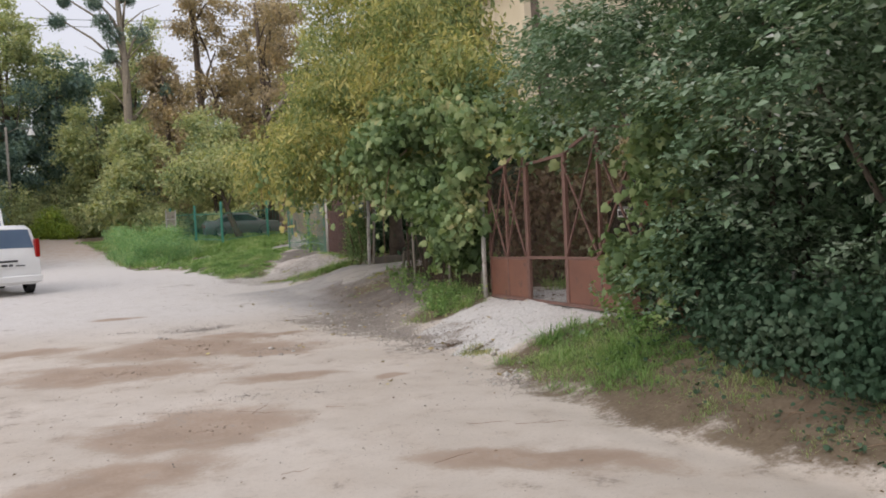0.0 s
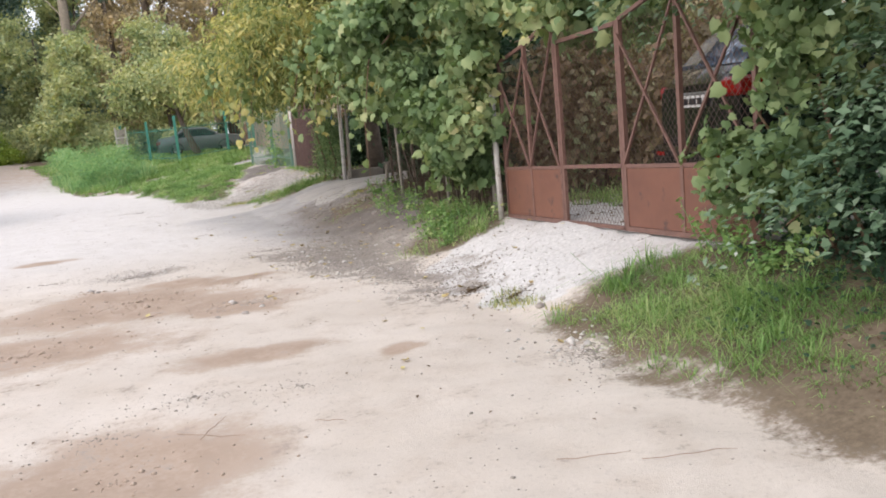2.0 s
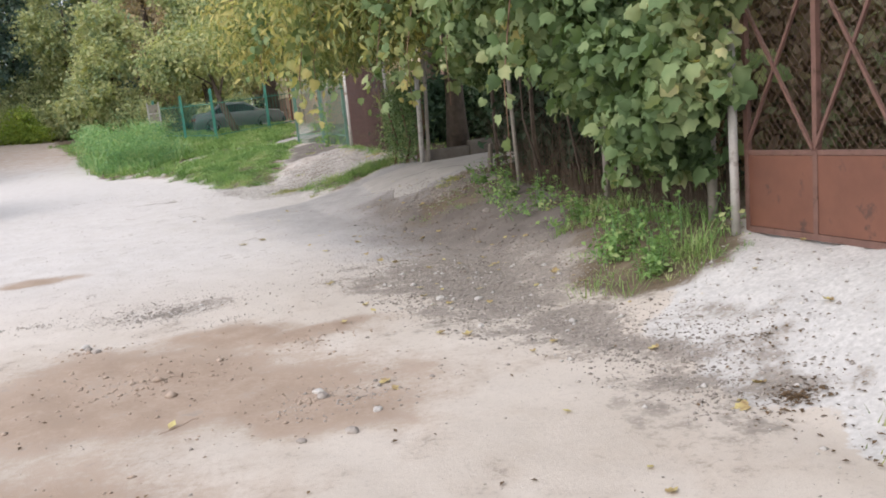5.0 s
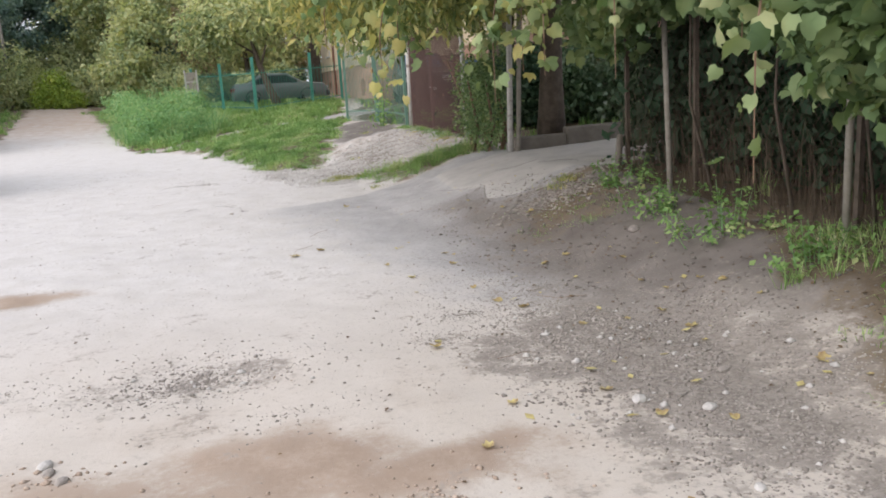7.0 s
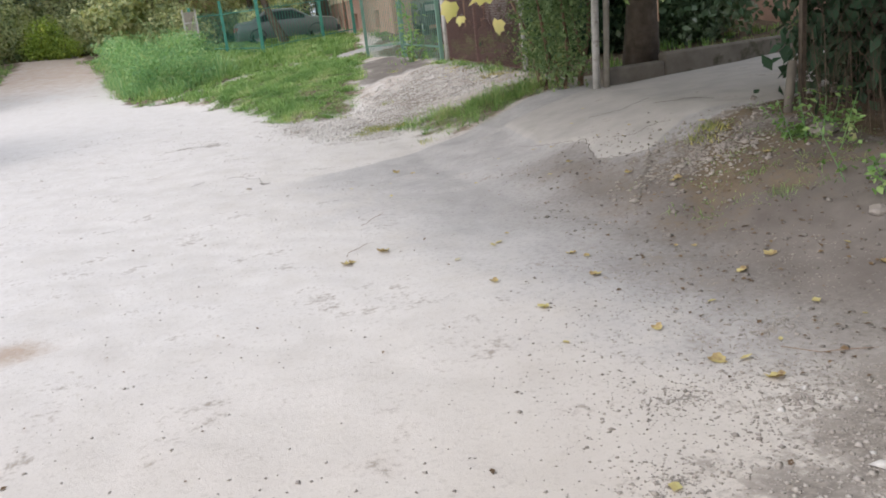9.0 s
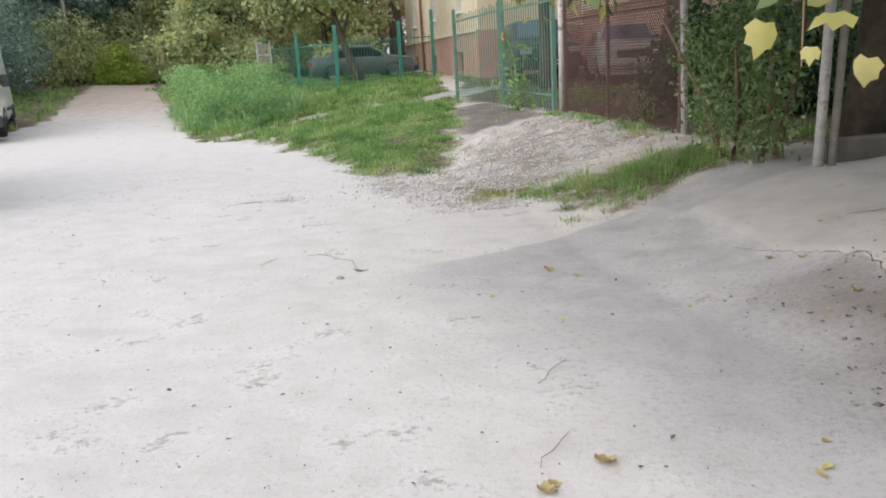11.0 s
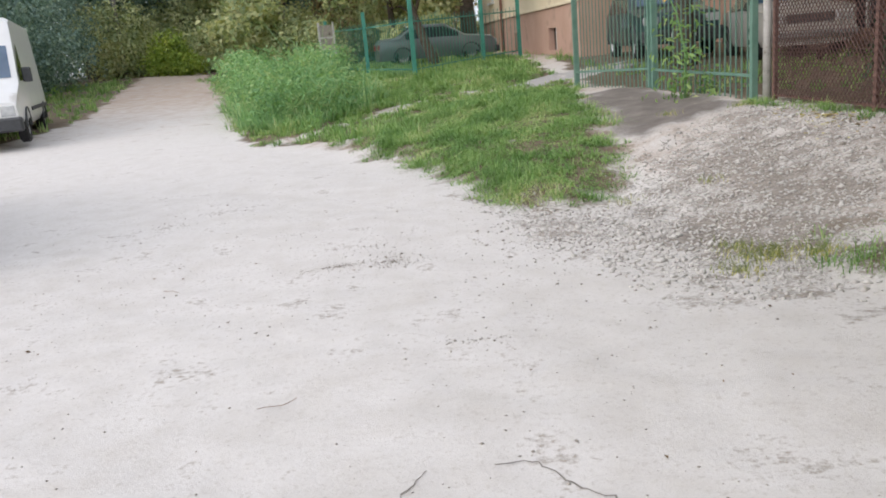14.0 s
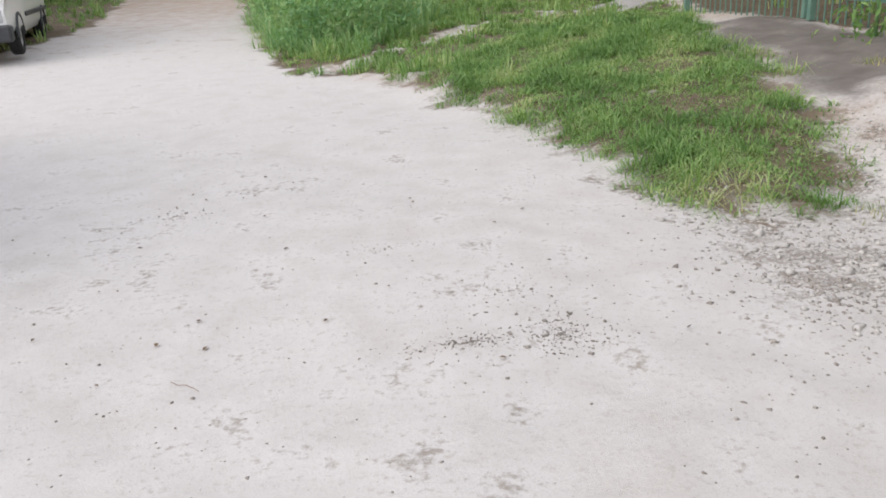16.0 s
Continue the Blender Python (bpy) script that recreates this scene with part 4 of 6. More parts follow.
strand = thing("hanging_branch", (0, 0, 0), 0, "drooping branches with broad yellow-green leaves", "branch")
for k, (x, y, z0, z1) in enumerate([(1.98, 16.88, 1.22, 2.5), (2.25, 17.3, 1.5, 2.6), (2.7, 15.7, 1.15, 2.5), (2.95, 15.2, 1.35, 2.6), (3.1, 14.3, 1.3, 2.5), (2.6, 18.2, 1.5, 2.6), (3.3, 16.6, 1.4, 2.6), (3.05, 12.7, 0.75, 2.3), (1.7, 18.6, 1.75, 2.7), (3.6, 13.6, 1.5, 2.4), (2.2, 19.8, 1.7, 2.6), (3.6, 18.8, 1.6, 2.6)]):
    part("twig", tube(bmesh.new(), [(x + 0.5, y + 0.2, z1 + 0.3), (x + 0.15, y + 0.05, z1), (x, y, (z0 + z1) / 2), (x, y, z0 + 0.05)], [0.012, 0.009, 0.006, 0.003], 5), M_stem, strand)
    n = 60
    zz = z0 + (z1 + 0.3 - z0) * rng.uniform(0, 1, n) ** 0.55
    at = np.stack([x + rng.normal(0, 0.10, n) + 0.3 * np.clip(zz - z1 + 0.2, 0, 1), y + rng.normal(0, 0.13, n), zz], 1)
    v, f = leaves(at, unit(rng.normal(0, 1, (n, 3)) * (1, 1, 0.3) + (-0.6, -0.5, 0)), 0.105, "lobed", 0.5, 1.2)
    link_mesh("leaves", np_mesh("leaves", v, f), L_vine if k % 3 else L_yellow, strand)


def far_tree(x, y, h, w, material, label, low=0.25, n=900, size=0.23, bark=None, seed=0, twig=0.32, per=20):
    r = random.Random(seed + int(x * 13 + y * 7))
    z = gz(x, y)
    blobs = []
    for k in range(9):
        f = low + (1 - low) * (k + 0.5) / 9
        a = r.uniform(0, 6.28)
        d = w * r.uniform(0.15, 0.55) * (1.15 - 0.6 * f)
        s = w * r.uniform(0.32, 0.5) * (1.15 - 0.45 * f)
        blobs.append((x + d * math.cos(a), y + d * math.sin(a), z + h * f, s, s, s * 0.85))
    return tree("tree", (x, y), (x + r.uniform(-0.6, 0.6), y, z + h * 0.92), 0.022 * h, clumped(blobs, 3, seed + abs(int(x * 5 + y)), 1.1, 0.22 * w), material, bark or M_bark, n, per, twig, size, label, "chip", 0.2, group="trees at the end of the road", limbs=blobs)


for x, y, h, w, mat, lab, low in [
        (-16, 62, 15, 5.0, L_back, "tall olive-green tree in early autumn", 0.2), (-12, 68, 17, 5.5, L_back, "tall olive-green tree in early autumn", 0.3),
        (-3.6, 72, 17, 4.5, L_back, "tall thin tree with sparse green crown", 0.35), (2.2, 66, 21, 6.5, L_brown, "tall tree with russet brown leaves", 0.15),
        (-0.5, 60, 12, 4.0, L_brown, "russet bushy tree among the woods", 0.1), (6.5, 62, 18, 6.0, L_brown, "tall tree with russet brown leaves", 0.2), (-9.0, 74, 13, 5.0, L_back, "olive-green tree in early autumn", 0.1),
        (-22, 66, 16, 6, L_back, "tall olive-green tree in early autumn", 0.2), (-6.0, 66, 9, 4.5, L_back, "bushy olive-green tree at the wood edge", 0.05), (-3.0, 56, 7.0, 3.6, L_back, "bushy olive-green tree at the wood edge", 0.1),
        (2.2, 55, 7.5, 3.8, L_back, "bushy olive-green tree at the wood edge", 0.2), (-15.6, 57, 9, 4.5, L_dark, "dark green bushy tree by the road", 0.05), (-11.8, 65.5, 11, 4.5, L_dark, "dark green bushy tree at the wood edge", 0.0)]:
    far_tree(x, y, h, w, mat, lab, low)

for x, y, h, w in [(-12.3, 39.5, 4.6, 2.8), (-12.0, 44.5, 5.5, 3.2), (-11.6, 49, 5.0, 2.8), (-12.4, 54, 5.5, 3.0), (-14, 38, 6.5, 3.4), (-16.5, 45, 8, 4.0)]:
    z = gz(x, y)
    shrub("bush", (x, y), [(x, y, z + h * 0.42, w * 0.75, w * 0.8, h * 0.42), (x + 0.5, y - 0.6, z + h * 0.25, w * 0.6, w * 0.6, h * 0.25), (x - 0.3, y + 0.5, z + h * 0.72, w * 0.5, w * 0.55, h * 0.28)], 4, L_dark,
          900, 18, 0.22, 0.12, "dark green roadside bush beyond the grass", "bush", "chip", group="bushes along the road")
shrub("bush", (-8.5, 60.5), [(-8.5, 60.5, 2.2, 0.9, 0.9, 1.1), (-7.8, 60.2, 1.6, 0.8, 0.8, 0.6), (-9.2, 60.4, 1.7, 0.6, 0.7, 0.7)], 4, L_lime, 420, 12, 0.2, 0.13, "bright yellow-green bush where the road ends", "bush")


# ---- grass ----
def blades(name, label, polys, count, h, w, material, lean=0.5, fade=0.25, clump=0.5, trim=None):
    """Grass blades scattered inside polygons; each is a bent, tapering strip."""
    pts = []
    for poly in polys:
        p = np.array(poly)
        lo, hi = p.min(0), p.max(0)
        area = float(np.prod(hi - lo))
        q = rng.uniform(lo, hi, (int(count * area) + 1, 2))
        d = in_poly(*warp(q[:, 0], q[:, 1]), poly)
        keep = d > rng.uniform(-0.10, fade, len(q))
        keep &= rng.uniform(0, 1, len(q)) < 1 - clump + clump * (wave(q[:, 0], q[:, 1], 3.3, 0.7) * 0.35 + wave(q[:, 0], q[:, 1], 9.0, 1.3) * 0.35 + 0.4) * 1.7
        if trim is not None:
            keep &= trim(q[:, 0], q[:, 1])
        pts.append(q[keep])
    q = np.concatenate(pts)
    per = 16
    c = q[rng.permutation(len(q))[:len(q) // per + 1]]
    off = rng.normal(0, 0.028 + 0.12 * h, (len(c) * per, 2)) * rng.uniform(0.4, 1.5, (len(c), 1)).repeat(per, 0)
    lift = rng.lognormal(-0.1, 0.42, len(c)).repeat(per)
    q = c.repeat(per, 0) + off
    n = len(q)
    z = ground_z(q[:, 0], q[:, 1]) - 0.01
    a = np.arctan2(off[:, 1], off[:, 0]) + rng.normal(0, 0.7, n)
    tall = h * lift * rng.uniform(0.5, 1.15, n) * (0.75 + 0.45 * wave(q[:, 0], q[:, 1], 2.1, 2.2))
    ln = tall * rng.uniform(0.1, lean * 1.6, n)
    dx, dy = np.cos(a), np.sin(a)
    px, py = -dy * w / 2, dx * w / 2
    base = np.stack([q[:, 0], q[:, 1], z], 1)
    side = np.stack([px, py, np.zeros(n)], 1)
    mid = base + np.stack([dx * ln * 0.35, dy * ln * 0.35, tall * 0.6], 1)
    tip = base + np.stack([dx * ln, dy * ln, tall * np.maximum(0.15, 1.0 - 0.45 * (ln / np.maximum(tall, 1e-3)))], 1)
    v = np.stack([base - side, base + side, mid - side * 0.8, mid + side * 0.8, tip], 1).reshape(-1, 3)
    f = (np.array([(0, 1, 3), (0, 3, 2), (2, 3, 4)])[None] + (np.arange(n) * 5)[:, None, None]).reshape(-1, 3)
    ob = link_mesh(name, np_mesh(name, v, f), material)
    return tagged(ob, label, "grass", kind="stuff")


blades("grass", "lush green grass on the bank beside the gate", [[(3.1, 7.7), (3.5, 7.95), (4.3, 7.5), (4.2, 6.0), (3.9, 5.2), (3.3, 5.4), (3.0, 6.4)]], 6200, 0.125, 0.006, L_grass, 1.8, 0.6, 0.8)
blades("grass", "thin dry grass on the earth bank", [[(3.5, 5.6), (4.3, 5.6), (4.9, 1.5), (4.2, 1.5), (3.55, 3.4), (3.2, 4.8)]], 3600, 0.08, 0.004, L_grass, 1.5, 0.3, 0.9)
blades("grass", "weedy grass at the foot of the vine", [FOOT], 2200, 0.14, 0.006, L_grass, 1.1, 0.4, 0.9, trim=lambda x, y: rng.uniform(0, 1, len(x)) < 0.7)
blades("grass", "sparse grass on the rubble bank", [RUBBLE], 1600, 0.045, 0.004, L_grass, 1.5, 0.5, 1.0)
blades("grass", "ragged grass strip beside the asphalt", [STRIP], 4200, 0.13, 0.006, L_grass, 1.2, 0.5, 0.75)
blades("grass", "short green grass on the road island", [ISLAND], 5000, 0.11, 0.0088, L_grass, 1.4, 0.4, 0.55, trim=lambda x, y: track_gap(x, y) > rng.uniform(-0.12, 0.03, len(x)))
blades("grass", "green meadow grass before the yard fence", [[p if p[1] < 55 else (p[0] * 0.9, 55) for p in MEADOW]], 1000, 0.19, 0.014, L_grass, 1.0, 0.6, 0.6, trim=lambda x, y: track_gap(x, y) > rng.uniform(-0.12, 0.03, len(x)))
blades("grass", "grass tufts along the foot of the chain link", [[(4.25, 27.2), (4.62, 27.3), (4.66, 23.2), (4.45, 23.2)]], 2600, 0.13, 0.008, L_grass, 1.2, 0.25, 0.95)
blades("grass", "long strawy grass at the gate post", [[(3.75, 11.35), (4.15, 11.3), (4.15, 11.95), (3.8, 12.0)]], 2600, 0.34, 0.007, L_grass, 1.4, 0.25, 0.6)
blades("grass", "weedy grass behind the red gate", [[(5.2, 9.9), (6.6, 9.6), (7.2, 12.6), (5.4, 12.2)]], 900, 0.22, 0.008, L_grass, 1.2, 0.3, 0.7)
blades("weeds", "tall lush green weeds beside the road", [[(-2.0, 34.0), (-0.8, 33.2), (0.4, 35.0), (0.6, 38.5), (-0.6, 42.0), (-3.4, 43.0), (-2.9, 38.0)]], 700, 0.5, 0.022, L_weed, 0.9)
wv, wf = crown_points([(-1.4, 34.6, 0.75, 0.7, 0.8, 0.45), (-0.4, 34.6, 0.7, 0.6, 0.7, 0.4), (-1.9, 36.5, 0.9, 0.8, 0.9, 0.5), (-0.7, 36.5, 1.0, 0.8, 1.0, 0.55), (-2.4, 39.0, 1.1, 0.9, 1.1, 0.5), (-1.0, 39.5, 1.15, 0.9, 1.2, 0.5), (-2.9, 42, 1.2, 0.8, 1.2, 0.5)], 1300, 12, 0.15, 0.2)
wv, wf = leaves(wv, wf, 0.10, "long", 0.6, -0.5)
tagged(link_mesh("tall_weeds", np_mesh("tall_weeds", wv, wf), L_weed), "bushy lush green weeds beside the road", "weeds", kind="stuff")
blades("grass", "grass verge along the bushes", [[(-7.3, 37.5), (-7.2, 42), (-9.8, 58), (-13, 58), (-13, 36)]], 160, 0.22, 0.02, L_grass)
blades("grass", "shaded grass in the yard behind the fence", [[(5.0, 13), (5.3, 21), (4.9, 22.6), (4.9, 33), (9.5, 33), (9.5, 13)], [(6.0, 44), (6.5, 55), (6.3, 55), (6.3, 34), (5.0, 34)]], 110, 0.2, 0.016, L_grass, trim=lambda x, y: in_poly(x, y, SLAB) < -0.1)


# ---- vehicles ----
def car(name, at, yaw, label, paint, stations, z0, belt, hw, roof_hw, axles, wheel_r, category="car"):
    """A car lofted from cross-sections: stations are (y, height of the top, width factor), front at the last one. Returns the thing and a
    function that gives section points."""
    t = thing(name, at, yaw, label, category)
    zmax = max(s[1] for s in stations)

    def section(y):
        ys = [s[0] for s in stations]
        zt = float(np.interp(y, ys, [s[1] for s in stations]))
        wf = float(np.interp(y, ys, [s[2] for s in stations]))
        w = hw * wf
        b = min(belt, zt - 0.10)
        k = max(0.0, (zt - belt) / (zmax - belt))
        wt = w + (roof_hw * wf - w) * min(1.0, k)
        return [(0.0, z0), (w * 0.9, z0), (w, z0 + 0.16), (w * 1.01, (b + z0) / 2 + 0.1), (w * 0.985, b), (wt, zt - 0.055), (wt - 0.10, zt), (0.0, zt + 0.02)]

    bm = bmesh.new()
    ys = sorted({s[0] for s in stations} | set(np.linspace(stations[0][0], stations[-1][0], 22)))
    rings = []
    for y in ys:
        half = section(y)
        pts = [(x, z) for x, z in half] + [(-x, z) for x, z in half[-2:0:-1]]
        rings.append([bm.verts.new((x, y, z)) for x, z in pts])
    n = len(rings[0])
    for a, b in zip(rings, rings[1:]):
        for i in range(n):
            j = (i + 1) % n
            bm.faces.new((a[i], a[j], b[j], b[i]))
    bm.faces.new(rings[0][::-1])
    bm.faces.new(rings[-1])
    body = part("body", bm, paint, t)
    body.data.polygons.foreach_set("use_smooth", [True] * len(body.data.polygons))
    body.data.set_sharp_from_angle(angle=radians(32))
    for y in axles:
        for s in (-1, 1):
            bm = bmesh.new()
            r = wheel_r
            wx = hw * 0.965
            prof = [(0.0, r * 0.62), (0.0, r * 0.9), (0.03, r), (0.17, r), (0.20, r * 0.9), (0.20, r * 0.62)]
            ring = [[bm.verts.new((s * (wx - 0.19 + u), y + rr * math.cos(6.2832 * k / 20), r + rr * math.sin(6.2832 * k / 20))) for k in range(20)] for u, rr in prof]
            for a, b in zip(ring, ring[1:]):
                for k in range(20):
                    bm.faces.new((a[k], a[(k + 1) % 20], b[(k + 1) % 20], b[k]))
            wheel = part("wheel", bm, M_rubber, t, "black rubber tyre", smooth=False)
            bm = bmesh.new()
            xo = s * (wx - 0.01)
            rim = [[bm.verts.new((xo - s * dp, y + rr * math.cos(6.2832 * k / 20), r + rr * math.sin(6.2832 * k / 20))) for k in range(20)] for dp, rr in ((0.0, r * 0.63), (0.03, r * 0.55), (0.05, r * 0.2), (0.02, r * 0.12))]
            for a, b in zip(rim, rim[1:]):
                for k in range(20):
                    bm.faces.new((a[k], a[(k + 1) % 20], b[(k + 1) % 20], b[k]))
            bm.faces.new(rim[-1])
            part("rim", bm, M_rim, wheel)
            arch = bmesh.new()
            tube(arch, [(s * (hw * 0.985), y + (r + 0.05) * math.cos(a), r + (r + 0.05) * math.sin(a)) for a in np.linspace(0.0, math.pi, 9)], [0.03] * 9, 5)
            part("wheel_arch", arch, M_plastic, t)

    def side_glass(y0, y1, f0=0.12, f1=0.9, inset=0.06):
        for s in (-1, 1):
            bm = bmesh.new()
            cols = []
            for y in np.linspace(y0, y1, 5):
                h = section(y)
                a, b = h[4], h[5]
                cols.append([bm.verts.new((s * (a[0] + (b[0] - a[0]) * f + 0.012), y, a[1] + (b[1] - a[1]) * f)) for f in (f0, f1)])
            for a, b in zip(cols, cols[1:]):
                bm.faces.new((a[0], b[0], b[1], a[1]))
            bmesh.ops.solidify(bm, geom=bm.faces[:], thickness=0.008)
            part("side_window", bm, M_glass, t, "dark tinted glass")

    def top_glass(name, y0, y1, width=0.9, lift=0.02):
        bm = bmesh.new()
        rows = []
        for y in np.linspace(y0, y1, 5):
            h = section(y)
            w = (h[6][0]) * width + 0.02
            rows.append([bm.verts.new((x, y, h[6][1] + lift + 0.02 * (1 - abs(x) / w))) for x in (-w, -w * 0.4, w * 0.4, w)])
        for a, b in zip(rows, rows[1:]):
            for i in range(3):
                bm.faces.new((a[i], a[i + 1], b[i + 1], b[i]))
        bmesh.ops.solidify(bm, geom=bm.faces[:], thickness=0.01)
        part(name, bm, M_windscreen, t, "glass with the sky's reflection painted in blue")

    def slab(name, x0, x1, y0, y1, za, zb, material, lab="", bev=0.015, mirror=False):
        for s in ((1, -1) if mirror else (1,)):
            part(name, box(bmesh.new(), min(s * x0, s * x1), max(s * x0, s * x1), y0, y1, za, zb, bev), material, t, lab)

    return t, side_glass, top_glass, slab


def plate(slab, y, z, sign, x=0.0):
    slab("number_plate", x - 0.26, x + 0.26, min(y, y + sign * 0.02), max(y, y + sign * 0.02), z, z + 0.11, M_plate, "white number plate", 0.004)
    for k, (a, b) in enumerate(((-0.20, -0.10), (-0.07, 0.08), (0.11, 0.21))):
        y2 = y + sign * 0.02
        slab("plate_mark", x + a, x + b, min(y2, y2 + sign * 0.004), max(y2, y2 + sign * 0.004), z + 0.025, z + 0.085, M_ink, "dark plate lettering", 0)


# tall panel van, nose towards the walker
z_van = gz(-7.4, 37.5)
van, vg, vt, vs = car("panel_van", (-8.8, 40.43, z_van), 194, "white high-roofed panel van parked facing downhill", M_white,
                      [(0, 2.40, 0.94), (0.1, 2.56, 0.97), (3.6, 2.58, 1.0), (3.95, 2.5, 1.0), (4.2, 2.06, 0.99), (4.75, 1.27, 0.97), (5.3, 1.02, 0.95), (5.42, 0.85, 0.92)], 0.34, 1.22, 0.97, 0.86, (0.95, 4.45), 0.33, "van")
vg(3.75, 4.45, 0.05, 0.62)
vt("windscreen", 4.27, 4.72, 0.96)
vs("grille", -0.52, 0.52, 5.40, 5.44, 0.58, 0.76, M_plastic)
vs("badge", -0.07, 0.07, 5.44, 5.45, 0.62, 0.72, M_rim)
vs("headlight", 0.58, 0.86, 5.34, 5.43, 0.58, 0.80, M_lampglass, "clear headlight", 0.02, True)
vs("bumper", -0.95, 0.95, 5.20, 5.52, 0.28, 0.56, M_plastic, "dark grey bumper", 0.04)
vs("mirror", 0.99, 1.17, 4.30, 4.38, 1.22, 1.52, M_plastic, "black door mirror", 0.02, True)
vs("air_vent", -0.6, 0.6, 4.86, 4.92, 1.225, 1.245, M_plastic)
vs("side_strip", 0.975, 0.995, 0.3, 3.7, 0.62, 0.70, M_plastic, "", 0.005, True)
vs("roof_mark", -0.4, 0.4, 3.95, 3.97, 2.46, 2.475, M_silver, "", 0)
plate(vs, 5.52, 0.36, 1)

# minivan, tail towards the walker
mx, my = -4.62, 24.15
mini, mg, mt, ms = car("minivan", (mx, my, gz(-5, 26)), 25, "white minivan parked at the roadside, seen from behind", M_white,
                       [(0, 0.98, 0.96), (0.06, 1.2, 0.97), (0.24, 1.80, 0.97), (0.45, 1.90, 0.98), (3.3, 1.88, 1.0), (4.0, 1.25, 0.97), (4.6, 1.0, 0.94), (4.75, 0.75, 0.9)], 0.30, 1.05, 0.95, 0.80, (0.85, 3.85), 0.33, "van")
mg(0.5, 3.4, 0.1, 0.88)
mt("rear_window", 0.075, 0.225, 0.98, 0.03)
ms("tail_light", 0.80, 0.93, -0.01, 0.16, 1.02, 1.52, M_redlamp, "red tail light", 0.02, True)
ms("bumper", -0.93, 0.93, -0.10, 0.15, 0.34, 0.55, M_white, "white rear bumper", 0.04)
ms("tailgate_handle", -0.35, 0.35, -0.03, 0.0, 0.92, 0.97, M_plastic)
ms("badge_strip", 0.30, 0.52, -0.02, 0.0, 0.80, 0.83, M_plastic, "", 0)
plate(ms, -0.02, 0.78, -1)

# grey saloon in the yard
sal, sg, st, ss = car("saloon_car", (1.1, 49.4, gz(3, 49)), -86, "grey saloon car parked behind the green fence", M_silver,
                      [(0, 0.85, 0.9), (0.1, 0.98, 0.94), (0.75, 1.02, 0.98), (1.25, 1.36, 1.0), (1.7, 1.42, 1.0), (2.5, 1.40, 1.0), (3.2, 0.98, 1.0), (4.2, 0.86, 0.96), (4.4, 0.65, 0.9)], 0.22, 0.90, 0.84, 0.64, (0.85, 3.4), 0.30)
sg(1.0, 2.95, 0.08, 0.88)
st("windscreen", 2.55, 3.12)
st("rear_window", 0.85, 1.22)
ss("headlight", 0.50, 0.76, 4.28, 4.41, 0.58, 0.72, M_lampglass, "clear headlight", 0.02, True)
ss("bumper", -0.82, 0.82, 4.30, 4.48, 0.26, 0.48, M_plastic, "", 0.03)
ss("tail_light", 0.5, 0.76, -0.04, 0.05, 0.62, 0.80, M_redlamp, "red tail light", 0.02, True)

# dark off-road car behind the green gate
suv, ug, ut, us = car("estate_car", (7.75, 40.0, gz(7.6, 38)), 172, "dark teal off-road car parked behind the gate", M_teal,
                      [(0, 1.2, 0.95), (0.2, 1.62, 0.97), (0.5, 1.68, 1.0), (2.3, 1.66, 1.0), (3.1, 1.10, 1.0), (4.1, 0.96, 0.96), (4.35, 0.75, 0.9)], 0.30, 1.02, 0.9, 0.70, (0.8, 3.5), 0.35)
ug(0.5, 2.85, 0.08, 0.88)
ut("windscreen", 2.36, 3.04)
us("headlight", 0.50, 0.82, 4.22, 4.36, 0.70, 0.88, M_lampglass, "clear headlight", 0.02, True)
us("grille", -0.46, 0.46, 4.32, 4.38, 0.66, 0.86, M_plastic)
us("bumper", -0.88, 0.88, 4.2, 4.46, 0.32, 0.60, M_plastic, "dark bumper", 0.04)
plate(us, 4.46, 0.42, 1)

# pale old car behind the chain link
old, og, ot, oo = car("saloon_car", (9.1, 36.2, gz(8.8, 34.5)), 165, "pale cream old saloon parked beyond the chain link", M_cream,
                      [(0, 0.85, 0.92), (0.1, 0.98, 0.95), (0.9, 1.0, 0.98), (1.3, 1.36, 1.0), (2.4, 1.40, 1.0), (2.95, 0.98, 1.0), (4.0, 0.90, 0.97), (4.1, 0.7, 0.93)], 0.24, 0.90, 0.81, 0.62, (0.8, 3.3), 0.30)
og(1.05, 2.8, 0.08, 0.88)
ot("windscreen", 2.45, 2.9)
oo("headlight", 0.42, 0.74, 4.05, 4.13, 0.62, 0.80, M_lampglass, "clear headlight", 0.03, True)
oo("grille", -0.40, 0.40, 4.06, 4.12, 0.62, 0.78, M_plastic)
oo("bumper", -0.80, 0.80, 4.05, 4.22, 0.36, 0.48, M_rim, "bright metal bumper", 0.02)

# black car behind the red gate, tail to the road
blk, kg, kt, ks = car("hatchback_car", (5.27, 8.98, gz(6.5, 8.8) + 0.02), -104, "black off-road hatchback with red tail lights behind the gate", M_black,
                      [(0, 1.15, 0.96), (0.08, 1.25, 0.97), (0.45, 1.64, 0.97), (0.8, 1.72, 0.98), (2.4, 1.70, 1.0), (3.2, 1.15, 0.98), (4.2, 1.0, 0.95), (4.45, 0.75, 0.9)], 0.30, 1.1, 0.92, 0.70, (0.8, 3.5), 0.35)
kg(0.6, 2.9, 0.08, 0.88)
kt("rear_window", 0.12, 0.5, 0.98, 0.02)
ks("tail_light", 0.60, 0.94, -0.05, 0.20, 1.04, 1.20, M_redlamp, "red tail light", 0.03)
ks("tail_light", -0.92, -0.86, 0.0, 0.14, 1.04, 1.18, M_redlamp, "red tail light", 0.02)
